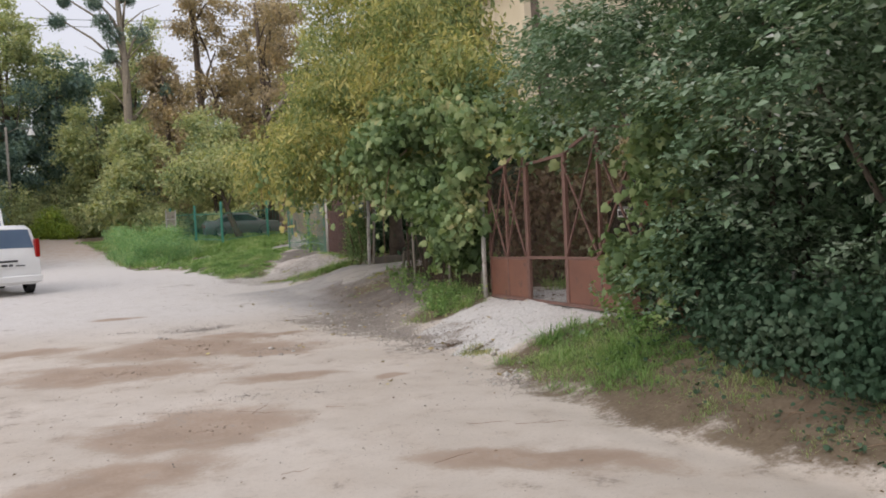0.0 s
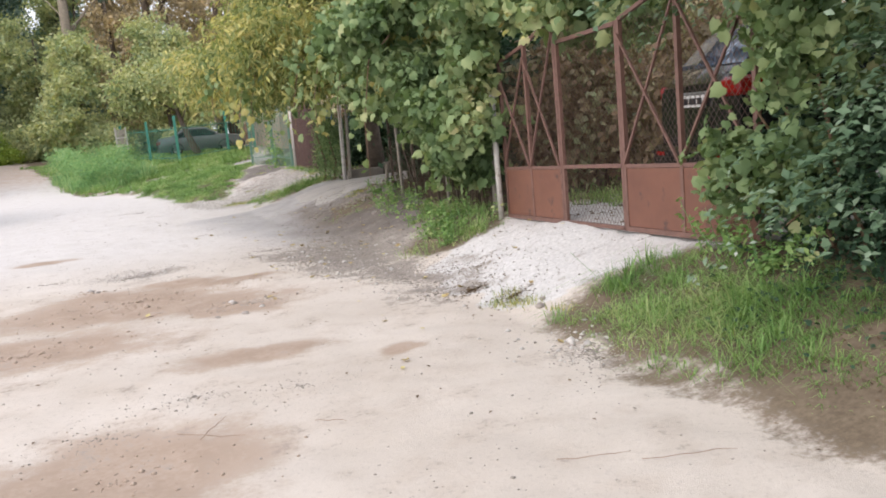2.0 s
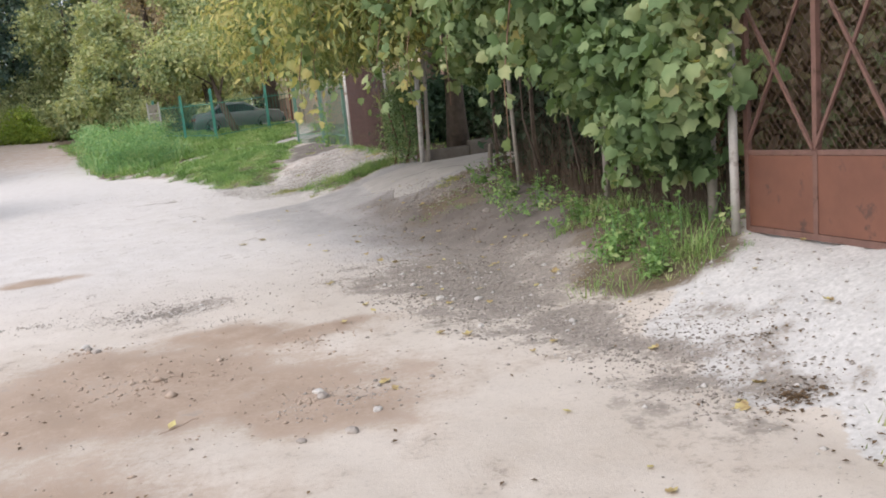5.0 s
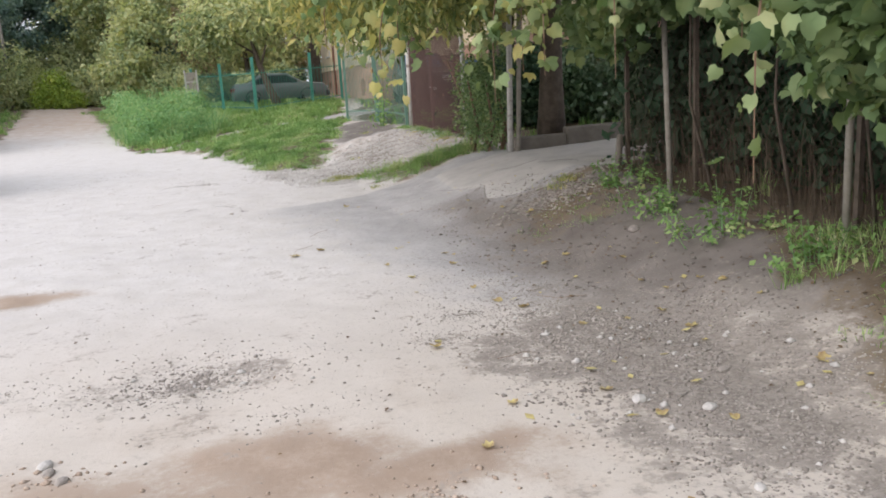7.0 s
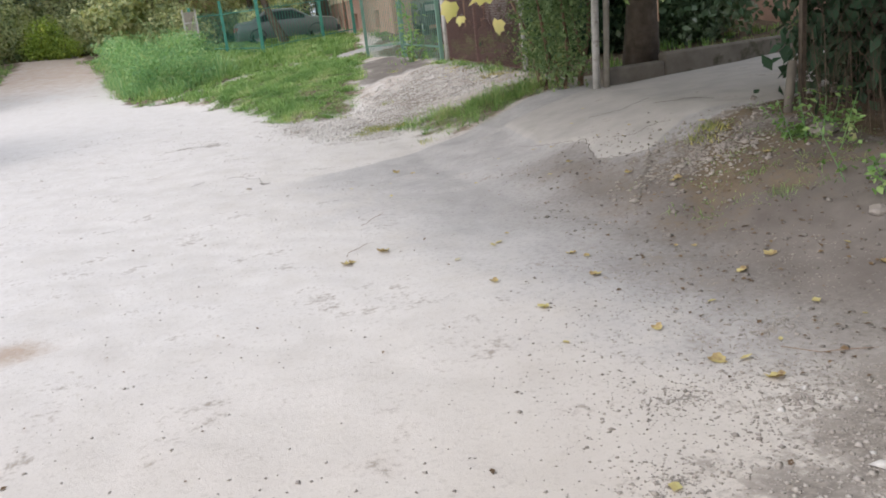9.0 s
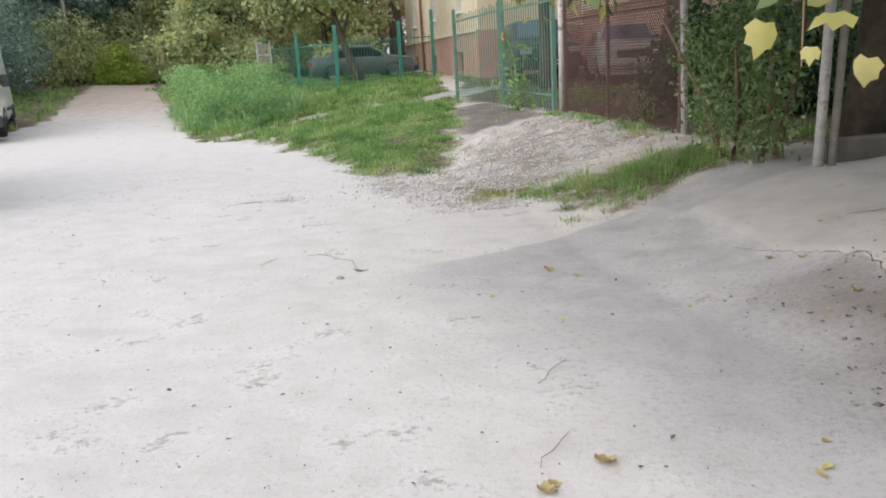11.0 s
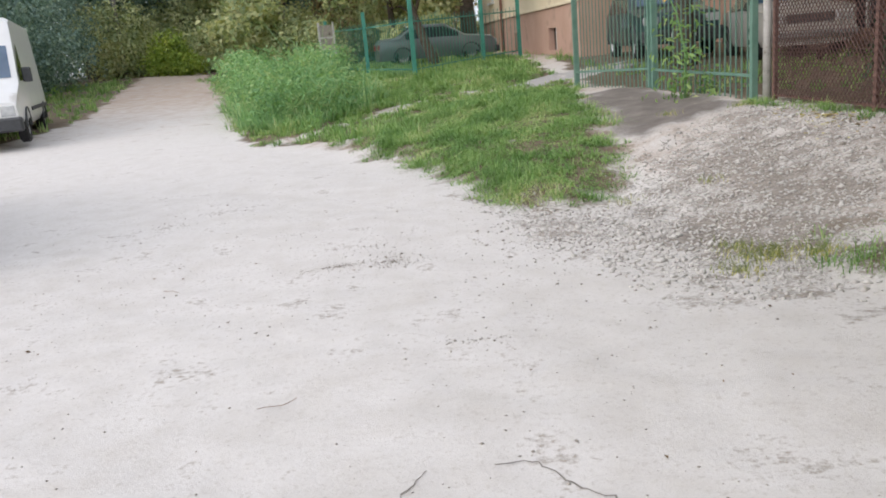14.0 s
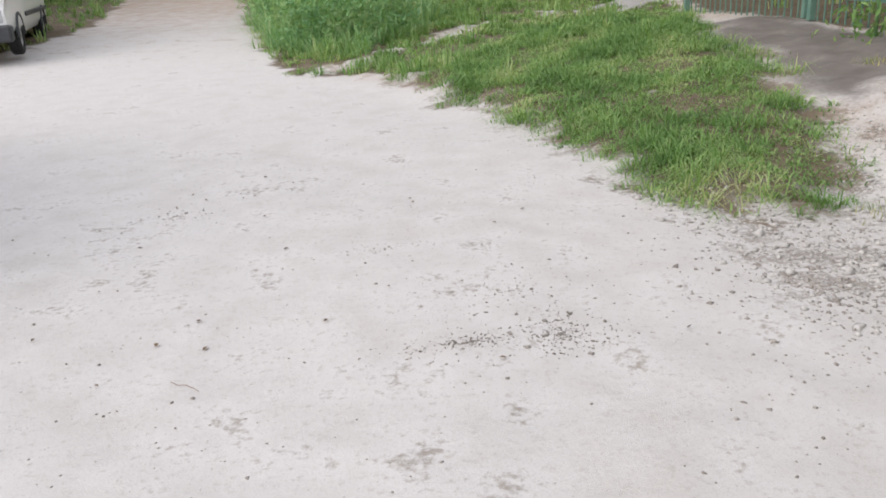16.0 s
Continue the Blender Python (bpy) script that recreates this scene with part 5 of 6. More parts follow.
ks("bumper", -0.9, 0.9, -0.12, 0.15, 0.30, 0.60, M_black, "black rear bumper", 0.05)
ks("reflector", 0.55, 0.75, -0.125, -0.115, 0.50, 0.54, M_redlamp, "red reflector", 0, True)
ks("trim_bar", -0.3, 0.3, -0.03, 0.0, 1.07, 1.10, M_rim, "chrome tailgate trim")
plate(ks, -0.02, 0.96, -1)


# ---- buildings ----
house = thing("house", (10.0, 45, 0), 0, "long old house with salmon base and cream upper wall", "house")


def hbox(name, x0, x1, y0, y1, z0, z1, m, lab="", bev=0.0, parent=None):
    return part(name, box(bmesh.new(), x0 - 10, x1 - 10, y0 - 45, y1 - 45, z0, z1, bev), m, parent or house, lab)


H0, H1 = 22.5, 41.0
ys = np.arange(H0 + 2.0, H1 - 2, 3.1)
edges = [H0]
for y in ys:
    edges += [y - 0.55, y + 0.55]
edges.append(H1)
# salmon base with basement openings, cream storeys with tall openings
hbox("wall", 10.0, 10.4, H0, H1, -0.5, 1.0, M_salmon, "salmon plaster base")
for i in range(0, len(edges), 2):
    hbox("wall", 10.0, 10.4, edges[i], edges[i + 1], 1.0, 1.85, M_salmon, "salmon plaster base")
hbox("wall", 10.0, 10.4, H0, H1, 1.85, 2.75, M_salmon, "salmon plaster base")
hbox("wall", 10.03, 10.4, H0, H1, 2.75, 3.6, M_creamwall, "cream plaster wall")
for i in range(0, len(edges), 2):
    hbox("wall", 10.03, 10.4, edges[i], edges[i + 1], 3.6, 5.5, M_creamwall, "cream plaster wall")
hbox("wall", 10.03, 10.4, H0, H1, 5.5, 8.6, M_creamwall, "cream plaster wall")
hbox("end_wall", 10.4, 21.0, H1 - 0.4, H1, -0.5, 8.6, M_creamwall, "cream plaster wall")
hbox("end_wall", 10.4, 21.0, H0, H0 + 0.4, -0.5, 8.6, M_creamwall, "cream plaster wall")
hbox("string_course", 9.93, 10.03, H0, H1, 2.70, 2.80, M_creamwall, "", 0.01)
for yy in (33.0,):
    part("drain_pipe", tube(bmesh.new(), [(-0.08, yy - 45, 0.6), (-0.08, yy - 45, 8.6)], [0.06, 0.06], 8), M_rust, house, "rusty red drain pipe")
hbox("roof", 9.5, 21.4, H0 - 0.5, H1 + 0.5, 8.6, 9.0, M_roof, "grey-brown roof", 0.05)
for y in ys:
    w = hbox("window", 10.18, 10.22, y - 0.55, y + 0.55, 1.0, 1.85, M_darkwin, "dark basement window")
    hbox("frame", 10.12, 10.18, y - 0.03, y + 0.03, 1.0, 1.85, M_frame, "", 0, w)
    w = hbox("window", 10.2, 10.24, y - 0.55, y + 0.55, 3.6, 5.5, M_darkwin, "tall dark window")
    for a, b, c, d in ((-0.55, -0.48, 3.6, 5.5), (0.48, 0.55, 3.6, 5.5), (-0.04, 0.04, 3.6, 5.5), (-0.48, 0.48, 4.9, 4.97), (-0.48, 0.48, 5.43, 5.5), (-0.48, 0.48, 3.6, 3.67)):
        hbox("frame", 10.12, 10.2, y + a, y + b, c, d, M_frame, "white window frame", 0, w)
    hbox("sill", 9.94, 10.15, y - 0.66, y + 0.66, 3.52, 3.60, M_frame, "white sill", 0.01)

W0, W1, WX0 = 41.0, 57.6, 6.4
wys = [44.0, 49.3, 54.4]
we = [W0]
for y in wys:
    we += [y - 0.5, y + 0.5]
we.append(W1)
hbox("wall", WX0, WX0 + 0.4, W0, W1, -0.5, 0.98, M_salmon, "salmon plaster base")
for i in range(0, len(we), 2):
    hbox("wall", WX0, WX0 + 0.4, we[i], we[i + 1], 0.98, 1.65, M_salmon, "salmon plaster base")
hbox("wall", WX0, WX0 + 0.4, W0, W1, 1.65, 2.3, M_salmon, "salmon plaster base")
hbox("wall", WX0 + 0.03, WX0 + 0.4, W0, W1, 2.3, 3.05, M_creamwall, "cream plaster wall")
for i in range(0, len(we), 2):
    hbox("wall", WX0 + 0.03, WX0 + 0.4, we[i], we[i + 1], 3.05, 4.8, M_creamwall, "cream plaster wall")
hbox("wall", WX0 + 0.03, WX0 + 0.4, W0, W1, 4.8, 8.6, M_creamwall, "cream plaster wall")
hbox("end_wall", WX0 + 0.4, 10.0, W0, W0 + 0.4, -0.5, 2.3, M_salmon, "salmon plaster base")
hbox("end_wall", WX0 + 0.4, 10.0, W0 + 0.03, W0 + 0.4, 2.3, 8.6, M_creamwall, "cream plaster wall")
hbox("end_wall", WX0 + 0.4, 12.0, W1 - 0.4, W1, -0.5, 8.6, M_creamwall, "cream plaster wall")
hbox("string_course", WX0 - 0.06, WX0 + 0.03, W0, W1, 2.26, 2.34, M_creamwall, "", 0.01)
hbox("roof", WX0 - 0.4, 12.0, W0 - 0.3, W1 + 0.4, 8.62, 8.98, M_roof, "grey-brown roof", 0.05)
for y in wys:
    w = hbox("window", WX0 + 0.18, WX0 + 0.22, y - 0.5, y + 0.5, 0.98, 1.65, M_darkwin, "dark basement window")
    hbox("frame", WX0 + 0.12, WX0 + 0.18, y - 0.03, y + 0.03, 0.98, 1.65, M_frame, "", 0, w)
    w = hbox("window", WX0 + 0.2, WX0 + 0.24, y - 0.5, y + 0.5, 3.05, 4.8, M_darkwin, "tall dark window")
    for a, b, c, d in ((-0.5, -0.43, 3.05, 4.8), (0.43, 0.5, 3.05, 4.8), (-0.04, 0.04, 3.05, 4.8), (-0.43, 0.43, 4.3, 4.36), (-0.43, 0.43, 3.05, 3.12)):
        hbox("frame", WX0 + 0.12, WX0 + 0.2, y + a, y + b, c, d, M_frame, "white window frame", 0, w)
    hbox("sill", WX0 - 0.07, WX0 + 0.15, y - 0.62, y + 0.62, 2.97, 3.05, M_frame, "white sill", 0.01)
part("drain_pipe", tube(bmesh.new(), [(WX0 - 10.08, 51.8 - 45, 0.6), (WX0 - 10.08, 51.8 - 45, 8.6)], [0.06, 0.06], 8), M_rust, house, "rusty red drain pipe")

block = thing("apartment_block", (36, 80, 0), 0, "tall white apartment block beyond the trees", "building")
part("wall", box(bmesh.new(), -8, 8, -6, 6, 0, 30, 0.05), M_whitewall, block)
part("roof", box(bmesh.new(), -8.3, 8.3, -6.3, 6.3, 30, 30.6, 0.05), M_roof, block)
for fl in range(3, 10):
    for k in range(5):
        w = part("window", box(bmesh.new(), -7 + k * 3.0, -5.4 + k * 3.0, -6.06, -6.0, fl * 3 + 0.9, fl * 3 + 2.4), M_darkwin, block)
        part("frame", box(bmesh.new(), -6.25 + k * 3.0, -6.15 + k * 3.0, -6.09, -6.06, fl * 3 + 0.9, fl * 3 + 2.4), M_frame, w)

# ---- yard and wood ----
# last three crown clumps are added overhead to shade the yard
tree("yard_tree", (7.0, 28.4), (7.6, 28.2, 8.0), 0.34, [(7.4, 28, 6.5, 2.4, 3.0, 2.0), (6.2, 26.5, 5.2, 1.6, 1.8, 1.2), (7.5, 31, 6.0, 2.0, 2.2, 1.6), (6.6, 30.2, 5.2, 1.6, 2.0, 1.0), (8.4, 25.6, 5.4, 1.8, 2.2, 1.3), (6.0, 24.2, 5.0, 1.1, 1.6, 0.9)], L_back, M_bark, 1500, 15, 0.28, 0.2, "broad old tree in the yard with dark trunk")
tree("yard_tree", (6.65, 34.6), (6.4, 34.4, 7.0), 0.22, [(6.3, 34.2, 6.0, 2.0, 2.2, 1.6), (5.2, 33.2, 4.4, 1.5, 1.6, 0.9), (5.2, 36.5, 4.6, 1.2, 1.3, 0.9)], L_back, M_bark, 520, 13, 0.28, 0.18, "yard tree with drooping green leaves beside the gate")
tree("yard_tree", (3.0, 46.8), (1.9, 46.6, 4.2), 0.2, [(1.6, 46.5, 4.6, 2.4, 1.6, 1.2), (3.4, 46.6, 4.9, 1.6, 1.5, 1.1), (0.2, 46.8, 3.9, 1.3, 1.2, 0.9)], L_back, M_bark, 700, 13, 0.25, 0.18, "leaning old tree behind the green fence")
tree("yard_tree", (7.4, 15.2), (7.0, 15.0, 6.0), 0.25, [(5.4, 17.4, 5.6, 1.6, 1.8, 1.5), (5.9, 16.8, 3.9, 1.3, 1.6, 0.9), ], L_yellow, M_bark, 900, 13, 0.25, 0.17, "yard tree in yellowing leaf over the fence", "long", 0.3, 0.9)
# the ivy-leaved shrubs behind the vine fence are added as its dark backdrop
for x, y, h, w, mat, lab in [(6.3, 12.8, 2.6, 0.9, L_creeper, "russet creeper thicket behind the gate"), (6.1, 14.2, 2.6, 0.9, L_ivy, "dark shrub added to fill the shade behind the vine fence"), (6.2, 15.6, 2.6, 0.9, L_ivy, "dark shrub added to fill the shade behind the vine fence"), (5.55, 16.7, 2.5, 0.6, L_ivy, "dark shrub added to fill the shade behind the vine fence"), (7.4, 11.2, 2.5, 0.9, L_creeper, "russet creeper thicket behind the gate"), (7.0, 10.2, 1.3, 0.5, L_creeper, "low russet bush behind the gate"),  (8.6, 12.6, 3.6, 1.6, L_brown, "bush with brown autumn leaves behind the gate"), (11.6, 14.2, 5.0, 2.4, L_dark, "tall dark bush behind the gate"), (9.8, 15.8, 4.6, 2.0, L_hedge, "tall dark bush behind the gate"), (12.6, 10.6, 5.5, 2.6, L_hedge, "tall dark bush behind the gate"),
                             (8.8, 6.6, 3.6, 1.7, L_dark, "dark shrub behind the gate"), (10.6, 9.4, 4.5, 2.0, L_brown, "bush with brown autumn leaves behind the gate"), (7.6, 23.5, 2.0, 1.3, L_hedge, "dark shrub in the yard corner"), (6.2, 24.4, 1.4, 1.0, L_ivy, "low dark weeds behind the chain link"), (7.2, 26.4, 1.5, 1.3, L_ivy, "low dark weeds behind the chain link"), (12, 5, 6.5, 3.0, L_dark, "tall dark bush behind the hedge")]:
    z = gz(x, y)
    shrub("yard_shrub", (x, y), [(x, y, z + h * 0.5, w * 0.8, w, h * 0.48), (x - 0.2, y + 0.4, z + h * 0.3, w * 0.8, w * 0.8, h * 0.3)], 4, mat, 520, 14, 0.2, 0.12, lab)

shrub("climbing_bush", (4.4, 21.2), [(4.35, 21.0, 1.0, 0.3, 0.5, 0.75), (4.4, 21.6, 1.1, 0.3, 0.4, 0.8), (4.4, 20.75, 1.7, 0.28, 0.3, 0.55), (4.45, 22.2, 1.0, 0.18, 0.3, 0.6), (4.55, 22.85, 1.5, 0.1, 0.12, 0.5)], 6, L_vine, 420, 12, 0.10, 0.055, "leafy climber on the old fence posts", "climber", bark=M_stem)

for x, y, h, w, mat, lab, low in [(-27, 74, 17, 7, L_back, "tall olive-green tree in the wood", 0.05), (-18, 80, 19, 7, L_back, "tall olive-green tree in the wood", 0.05), (-10, 84, 16, 7, L_back, "tall olive-green tree in the wood", 0.03),
                                  (-2, 82, 15, 7, L_brown, "tall russet tree in the wood", 0.03), (7, 78, 19, 7, L_brown, "tall russet tree in the wood", 0.03), (-34, 66, 15, 7, L_back, "tall olive-green tree in the wood", 0.03), (-6.8, 78, 8, 6, L_dark, "low dark tree in the wood", 0.0),
                                  (0.5, 70, 9, 5, L_dark, "low dark tree in the wood", 0.0), (-9.4, 70, 13, 6, L_dark, "dark green tree in the wood", 0.0), (-4.6, 75, 13, 6, L_dark, "dark green tree in the wood", 0.0), (-15, 70, 13, 6, L_dark, "dark green tree in the wood", 0.0), (13, 86, 20, 8, L_back, "tall olive-green tree in the wood", 0.05), (24, 62, 17, 7, L_back, "tall olive-green tree in the wood", 0.1), (-20, 54, 10, 5, L_dark, "low dark tree in the wood", 0.0)]:
    far_tree(x, y, h, w, mat, lab, low, 900, 0.30, None, 3, 0.42)
for x, y, h, w in [(-5.2, 64, 3.6, 2.4), (-2.2, 62, 3.4, 2.6), (-11.5, 62, 4.5, 2.8), (0.6, 58.5, 3.2, 2.2), (-1.6, 54.2, 2.4, 1.6), (-8.6, 66, 5, 3.0)]:
    z = gz(x, y)
    shrub("bush", (x, y), [(x, y, z + h * 0.42, w * 0.85, w * 0.8, h * 0.45), (x + 0.6, y - 0.4, z + h * 0.25, w * 0.7, w * 0.6, h * 0.28)], 4, L_back, 700, 18, 0.24, 0.15, "olive-green bush at the wood edge", "bush", "chip", group="bushes at the wood edge")

# the tall bare tree with mistletoe
bare = thing("bare_tree", (0, 0, 0), 0, "tall pale bare tree hung with mistletoe balls", "tree")
BX, BY = -3.1, 60.0
balls = [(-6.8, 17.1, 0.42), (-7.3, 15.7, 0.6), (-4.9, 17.0, 0.62), (-4.4, 15.6, 0.7), (-3.8, 14.7, 0.75), (-2.8, 17.4, 0.6), (-2.1, 15.0, 0.75), (-0.6, 11.2, 0.5), (-4.1, 13.4, 0.55)]
part("trunk", tube(bmesh.new(), [(BX, BY, 0.8), (BX - 0.1, BY, 6), (BX - 0.05, BY, 12), (BX - 0.3, BY, 17), (BX - 0.2, BY, 22)], [0.42, 0.34, 0.26, 0.17, 0.05], 9), M_palebark, bare, smooth=True)
for k, (x, z, r) in enumerate(balls):
    zb = z - 2.0 - 0.25 * abs(x - BX)
    part("limb", tube(bmesh.new(), [(BX - 0.1, BY, zb), ((BX + x) / 2, BY + 0.4 * math.sin(k), (zb + z) / 2 + 0.5), (x, BY + 0.3 * math.cos(k), z + 0.3), (x + (x - BX) * 0.35, BY, z + 1.6)], [0.12, 0.08, 0.05, 0.015], 6), M_palebark, bare, smooth=True)
    at, out = crown_points([(x, BY + 0.3 * math.cos(k), z, r, r, r)], 190, 9, 0.06, 0.35)
    v, f = leaves(at, out, 0.10, "oval", 0.7, 0.1)
    link_mesh("mistletoe_ball", np_mesh("mistletoe_ball", v, f), L_dark, bare, "round dark mistletoe ball")["kind"] = "stuff"
for k in range(14):
    z = 9 + 0.8 * k
    a = 2.4 * k
    e = (BX + 2.6 * math.cos(a), BY + 2.0 * math.sin(a), z + 1.8)
    part("twig", tube(bmesh.new(), [(BX - 0.1, BY, z), ((BX + e[0]) / 2, (BY + e[1]) / 2, z + 1.2), e], [0.06, 0.035, 0.01], 5), M_palebark, bare)

# street lamp half hidden in the trees
lamp = thing("street_lamp", (-9.5, 61.3, gz(-9.5, 61.3) + 1.1), 0, "old street lamp with white shade on a wooden pole", "lamp")
part("pole", tube(bmesh.new(), [(-1.6, 0.4, -1.3), (-1.6, 0.4, 6.6)], [0.11, 0.08], 9), M_greypost, lamp, smooth=True)
part("arm", tube(bmesh.new(), [(-1.6, 0.4, 6.2), (-0.8, 0.2, 6.5), (0, 0, 6.45)], [0.03, 0.025, 0.025], 7), M_greypost, lamp, smooth=True)
part("shade", tube(bmesh.new(), [(0, 0, 6.42), (0, 0, 6.30), (0, 0, 5.98)], [0.08, 0.14, 0.27], 14), M_frame, lamp, "white lamp shade")

# overhead wires
for k, z in enumerate((13.9, 13.3)):
    w = thing("overhead_wire", (-40, 80, 0), 0, "thin dark overhead wire across the sky", "cable")
    part("strand", tube(bmesh.new(), [(0, 0, z + 8), (18, -1, z + 6.6), (36, -2, z + 6.2), (60, -3, z + 7)], [0.025] * 4, 5), M_plastic, w)

# white board on the far fence end
board = thing("notice_board", (-0.62, 47.5, gz(-0.62, 47.5)), 0, "weathered white board frame beside the fence", "sign")
part("panel", box(bmesh.new(), -0.28, 0.22, -0.02, 0.02, 0.95, 1.75, 0.01), M_greypost, board)
for x in (-0.28, 0.22):
    part("leg", box(bmesh.new(), x - 0.035, x + 0.035, -0.035, 0.035, -0.1, 1.85, 0.005), M_whitepipe, board)
for z in (0.9, 1.3):
    part("rail", box(bmesh.new(), -0.25, 0.19, -0.03, 0.03, z, z + 0.06, 0.005), M_whitepipe, board)

# sunflower at the green gate
sf = thing("sunflower", (4.2, 28.6, gz(4.2, 28.6)), 0, "leggy sunflower with one yellow bloom at the gate", "plant")
part("stem", tube(bmesh.new(), [(0, 0, -0.03), (0.05, 0.1, 0.6), (0.0, 0.25, 1.1), (-0.08, 0.3, 1.30)], [0.018, 0.016, 0.012, 0.01], 6), L_weed, sf, smooth=True)
at = np.stack([rng.normal(0, 0.15, 260), rng.normal(0.1, 0.26, 260), rng.uniform(0.03, 1.15, 260) ** 1.3], 1)
v, f = leaves(at, unit(at - (0, 0.15, 0.4) + (0, 0, 0.3)), 0.10, "long", 0.6, 0.7)
link_mesh("foliage", np_mesh("foliage", v, f), L_grass, sf)
bm = bmesh.new()
for k in range(13):
    a = 6.2832 * k / 13
    c = Vector((-0.12, 0.3, 1.32))
    d = Vector((0, math.cos(a), math.sin(a)))
    s = Vector((0, -math.sin(a), math.cos(a)))
    vs_ = [bm.verts.new(c + d * 0.035 - s * 0.015), bm.verts.new(c + d * 0.035 + s * 0.015), bm.verts.new(c + d * 0.10 + Vector((-0.02, 0, 0)))]
    bm.faces.new(vs_)
part("petals", bm, M_flower, sf, "yellow petals")
part("disc", tube(bmesh.new(), [(-0.13, 0.3, 1.32), (-0.10, 0.3, 1.32)], [0.045, 0.05], 10), M_stem, sf)

# weeds round the gates and fence foot
for x, y, s, n in [(4.0, 11.7, 0.32, 60), (3.85, 12.3, 0.22, 70), (3.6, 12.0, 0.2, 60), (3.95, 13.3, 0.25, 80), (4.05, 14.4, 0.28, 90), (4.05, 15.4, 0.26, 80), (4.2, 16.3, 0.25, 70), (3.55, 11.4, 0.12, 50), (4.5, 28.6, 0.2, 60), (4.3, 7.3, 0.22, 90), (4.1, 6.7, 0.25, 90)]:
    wd = thing("weed", (x, y, gz(x, y)), 0, "low broad-leaved green weed on bare earth", "plant", "weeds along the fence")
    pts = []
    for j in range(14):
        e = (float(rng.normal(0, s * 0.75)), float(rng.normal(0, s * 0.75)), float(rng.uniform(0.06, 0.25 + s * 0.5)))
        b = (e[0] * 0.6, e[1] * 0.6, gz(x + e[0] * 0.6, y + e[1] * 0.6) - gz(x, y) - 0.01)
        part("stem", tube(bmesh.new(), [b, (e[0] * 0.8, e[1] * 0.8, (b[2] + e[2]) / 2), e], [0.004, 0.003, 0.002], 4), L_weed, wd)
        for u in rng.uniform(0.1, 1.0, n // 3):
            pts.append([b[i] + (e[i] - b[i]) * u for i in range(3)])
    at = np.array(pts) + rng.normal(0, 0.035, (len(pts), 3))
    at[:, 2] = np.maximum(at[:, 2], 0.015)
    v, f = leaves(at, unit(at * (1, 1, 0) + (0, 0, 0.35)), 0.046, "oval", 0.5, 0.1)
    link_mesh("leaves", np_mesh("leaves", v, f), L_grass, wd)

# dry stalks below the vine, the shade there put into their colour
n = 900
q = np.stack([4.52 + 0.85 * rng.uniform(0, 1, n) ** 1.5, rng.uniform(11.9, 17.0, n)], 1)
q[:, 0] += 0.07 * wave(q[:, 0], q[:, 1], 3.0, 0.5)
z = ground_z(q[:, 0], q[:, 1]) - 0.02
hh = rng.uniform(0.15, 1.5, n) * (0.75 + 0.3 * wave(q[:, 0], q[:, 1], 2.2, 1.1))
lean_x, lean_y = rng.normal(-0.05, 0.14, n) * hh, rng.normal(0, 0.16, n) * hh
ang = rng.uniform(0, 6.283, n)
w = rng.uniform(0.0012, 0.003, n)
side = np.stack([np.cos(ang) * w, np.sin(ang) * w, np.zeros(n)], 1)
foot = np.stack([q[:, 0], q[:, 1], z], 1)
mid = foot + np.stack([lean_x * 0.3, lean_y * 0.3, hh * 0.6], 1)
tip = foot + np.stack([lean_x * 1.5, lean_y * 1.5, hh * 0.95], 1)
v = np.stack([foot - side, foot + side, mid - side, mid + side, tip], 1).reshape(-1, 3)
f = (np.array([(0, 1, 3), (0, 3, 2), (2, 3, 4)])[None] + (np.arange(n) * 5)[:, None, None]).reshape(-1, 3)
tagged(link_mesh("dry_stalks", np_mesh("dry_stalks", v, f), M_shadestalk), "dense dry brown stalks under the vine, darkened for its shade", "stalks", kind="stuff")


# ---- stones, leaves and twigs on the road ----
OCT = np.array([(1, 0, 0), (0, 1, 0), (-1, 0, 0), (0, -1, 0), (0, 0, 1), (0, 0, -1), ]) * 1.0
OCF = np.array([(0, 1, 4), (1, 2, 4), (2, 3, 4), (3, 0, 4), (1, 0, 5), (2, 1, 5), (3, 2, 5), (0, 3, 5)])


def pebbles(name, label, q, size, material):
    n = len(q)
    z = ground_z(q[:, 0], q[:, 1])
    s = size * rng.lognormal(0, 0.45, n)
    a = rng.uniform(0, 6.283, n)
    t = OCT[None] * (1 + rng.uniform(-0.35, 0.35, (n, 6, 1))) * np.array([1, 0.8, 0.55]) * s[:, None, None]
    x = t[:, :, 0] * np.cos(a)[:, None] - t[:, :, 1] * np.sin(a)[:, None]
    y = t[:, :, 0] * np.sin(a)[:, None] + t[:, :, 1] * np.cos(a)[:, None]
    v = np.stack([x + q[:, 0:1], y + q[:, 1:2], t[:, :, 2] + (z + s * 0.15)[:, None]], -1).reshape(-1, 3)
    f = (OCF[None] + (np.arange(n) * 6)[:, None, None]).reshape(-1, 3)
    return tagged(link_mesh(name, np_mesh(name, v, f), material), label, "gravel", kind="stuff")


def scatter(poly, n, soft=0.3):
    p = np.array(poly)
    q = rng.uniform(p.min(0) - 0.2, p.max(0) + 0.2, (n, 2))
    return q[in_poly(q[:, 0], q[:, 1], poly) > rng.uniform(-soft, soft, n)]


def disc(cx, cy, rx, ry, n):
    r, a = np.abs(rng.normal(0, 0.5, n)), rng.uniform(0, 6.283, n)
    return np.stack([cx + rx * r * np.cos(a), cy + ry * r * np.sin(a)], 1)


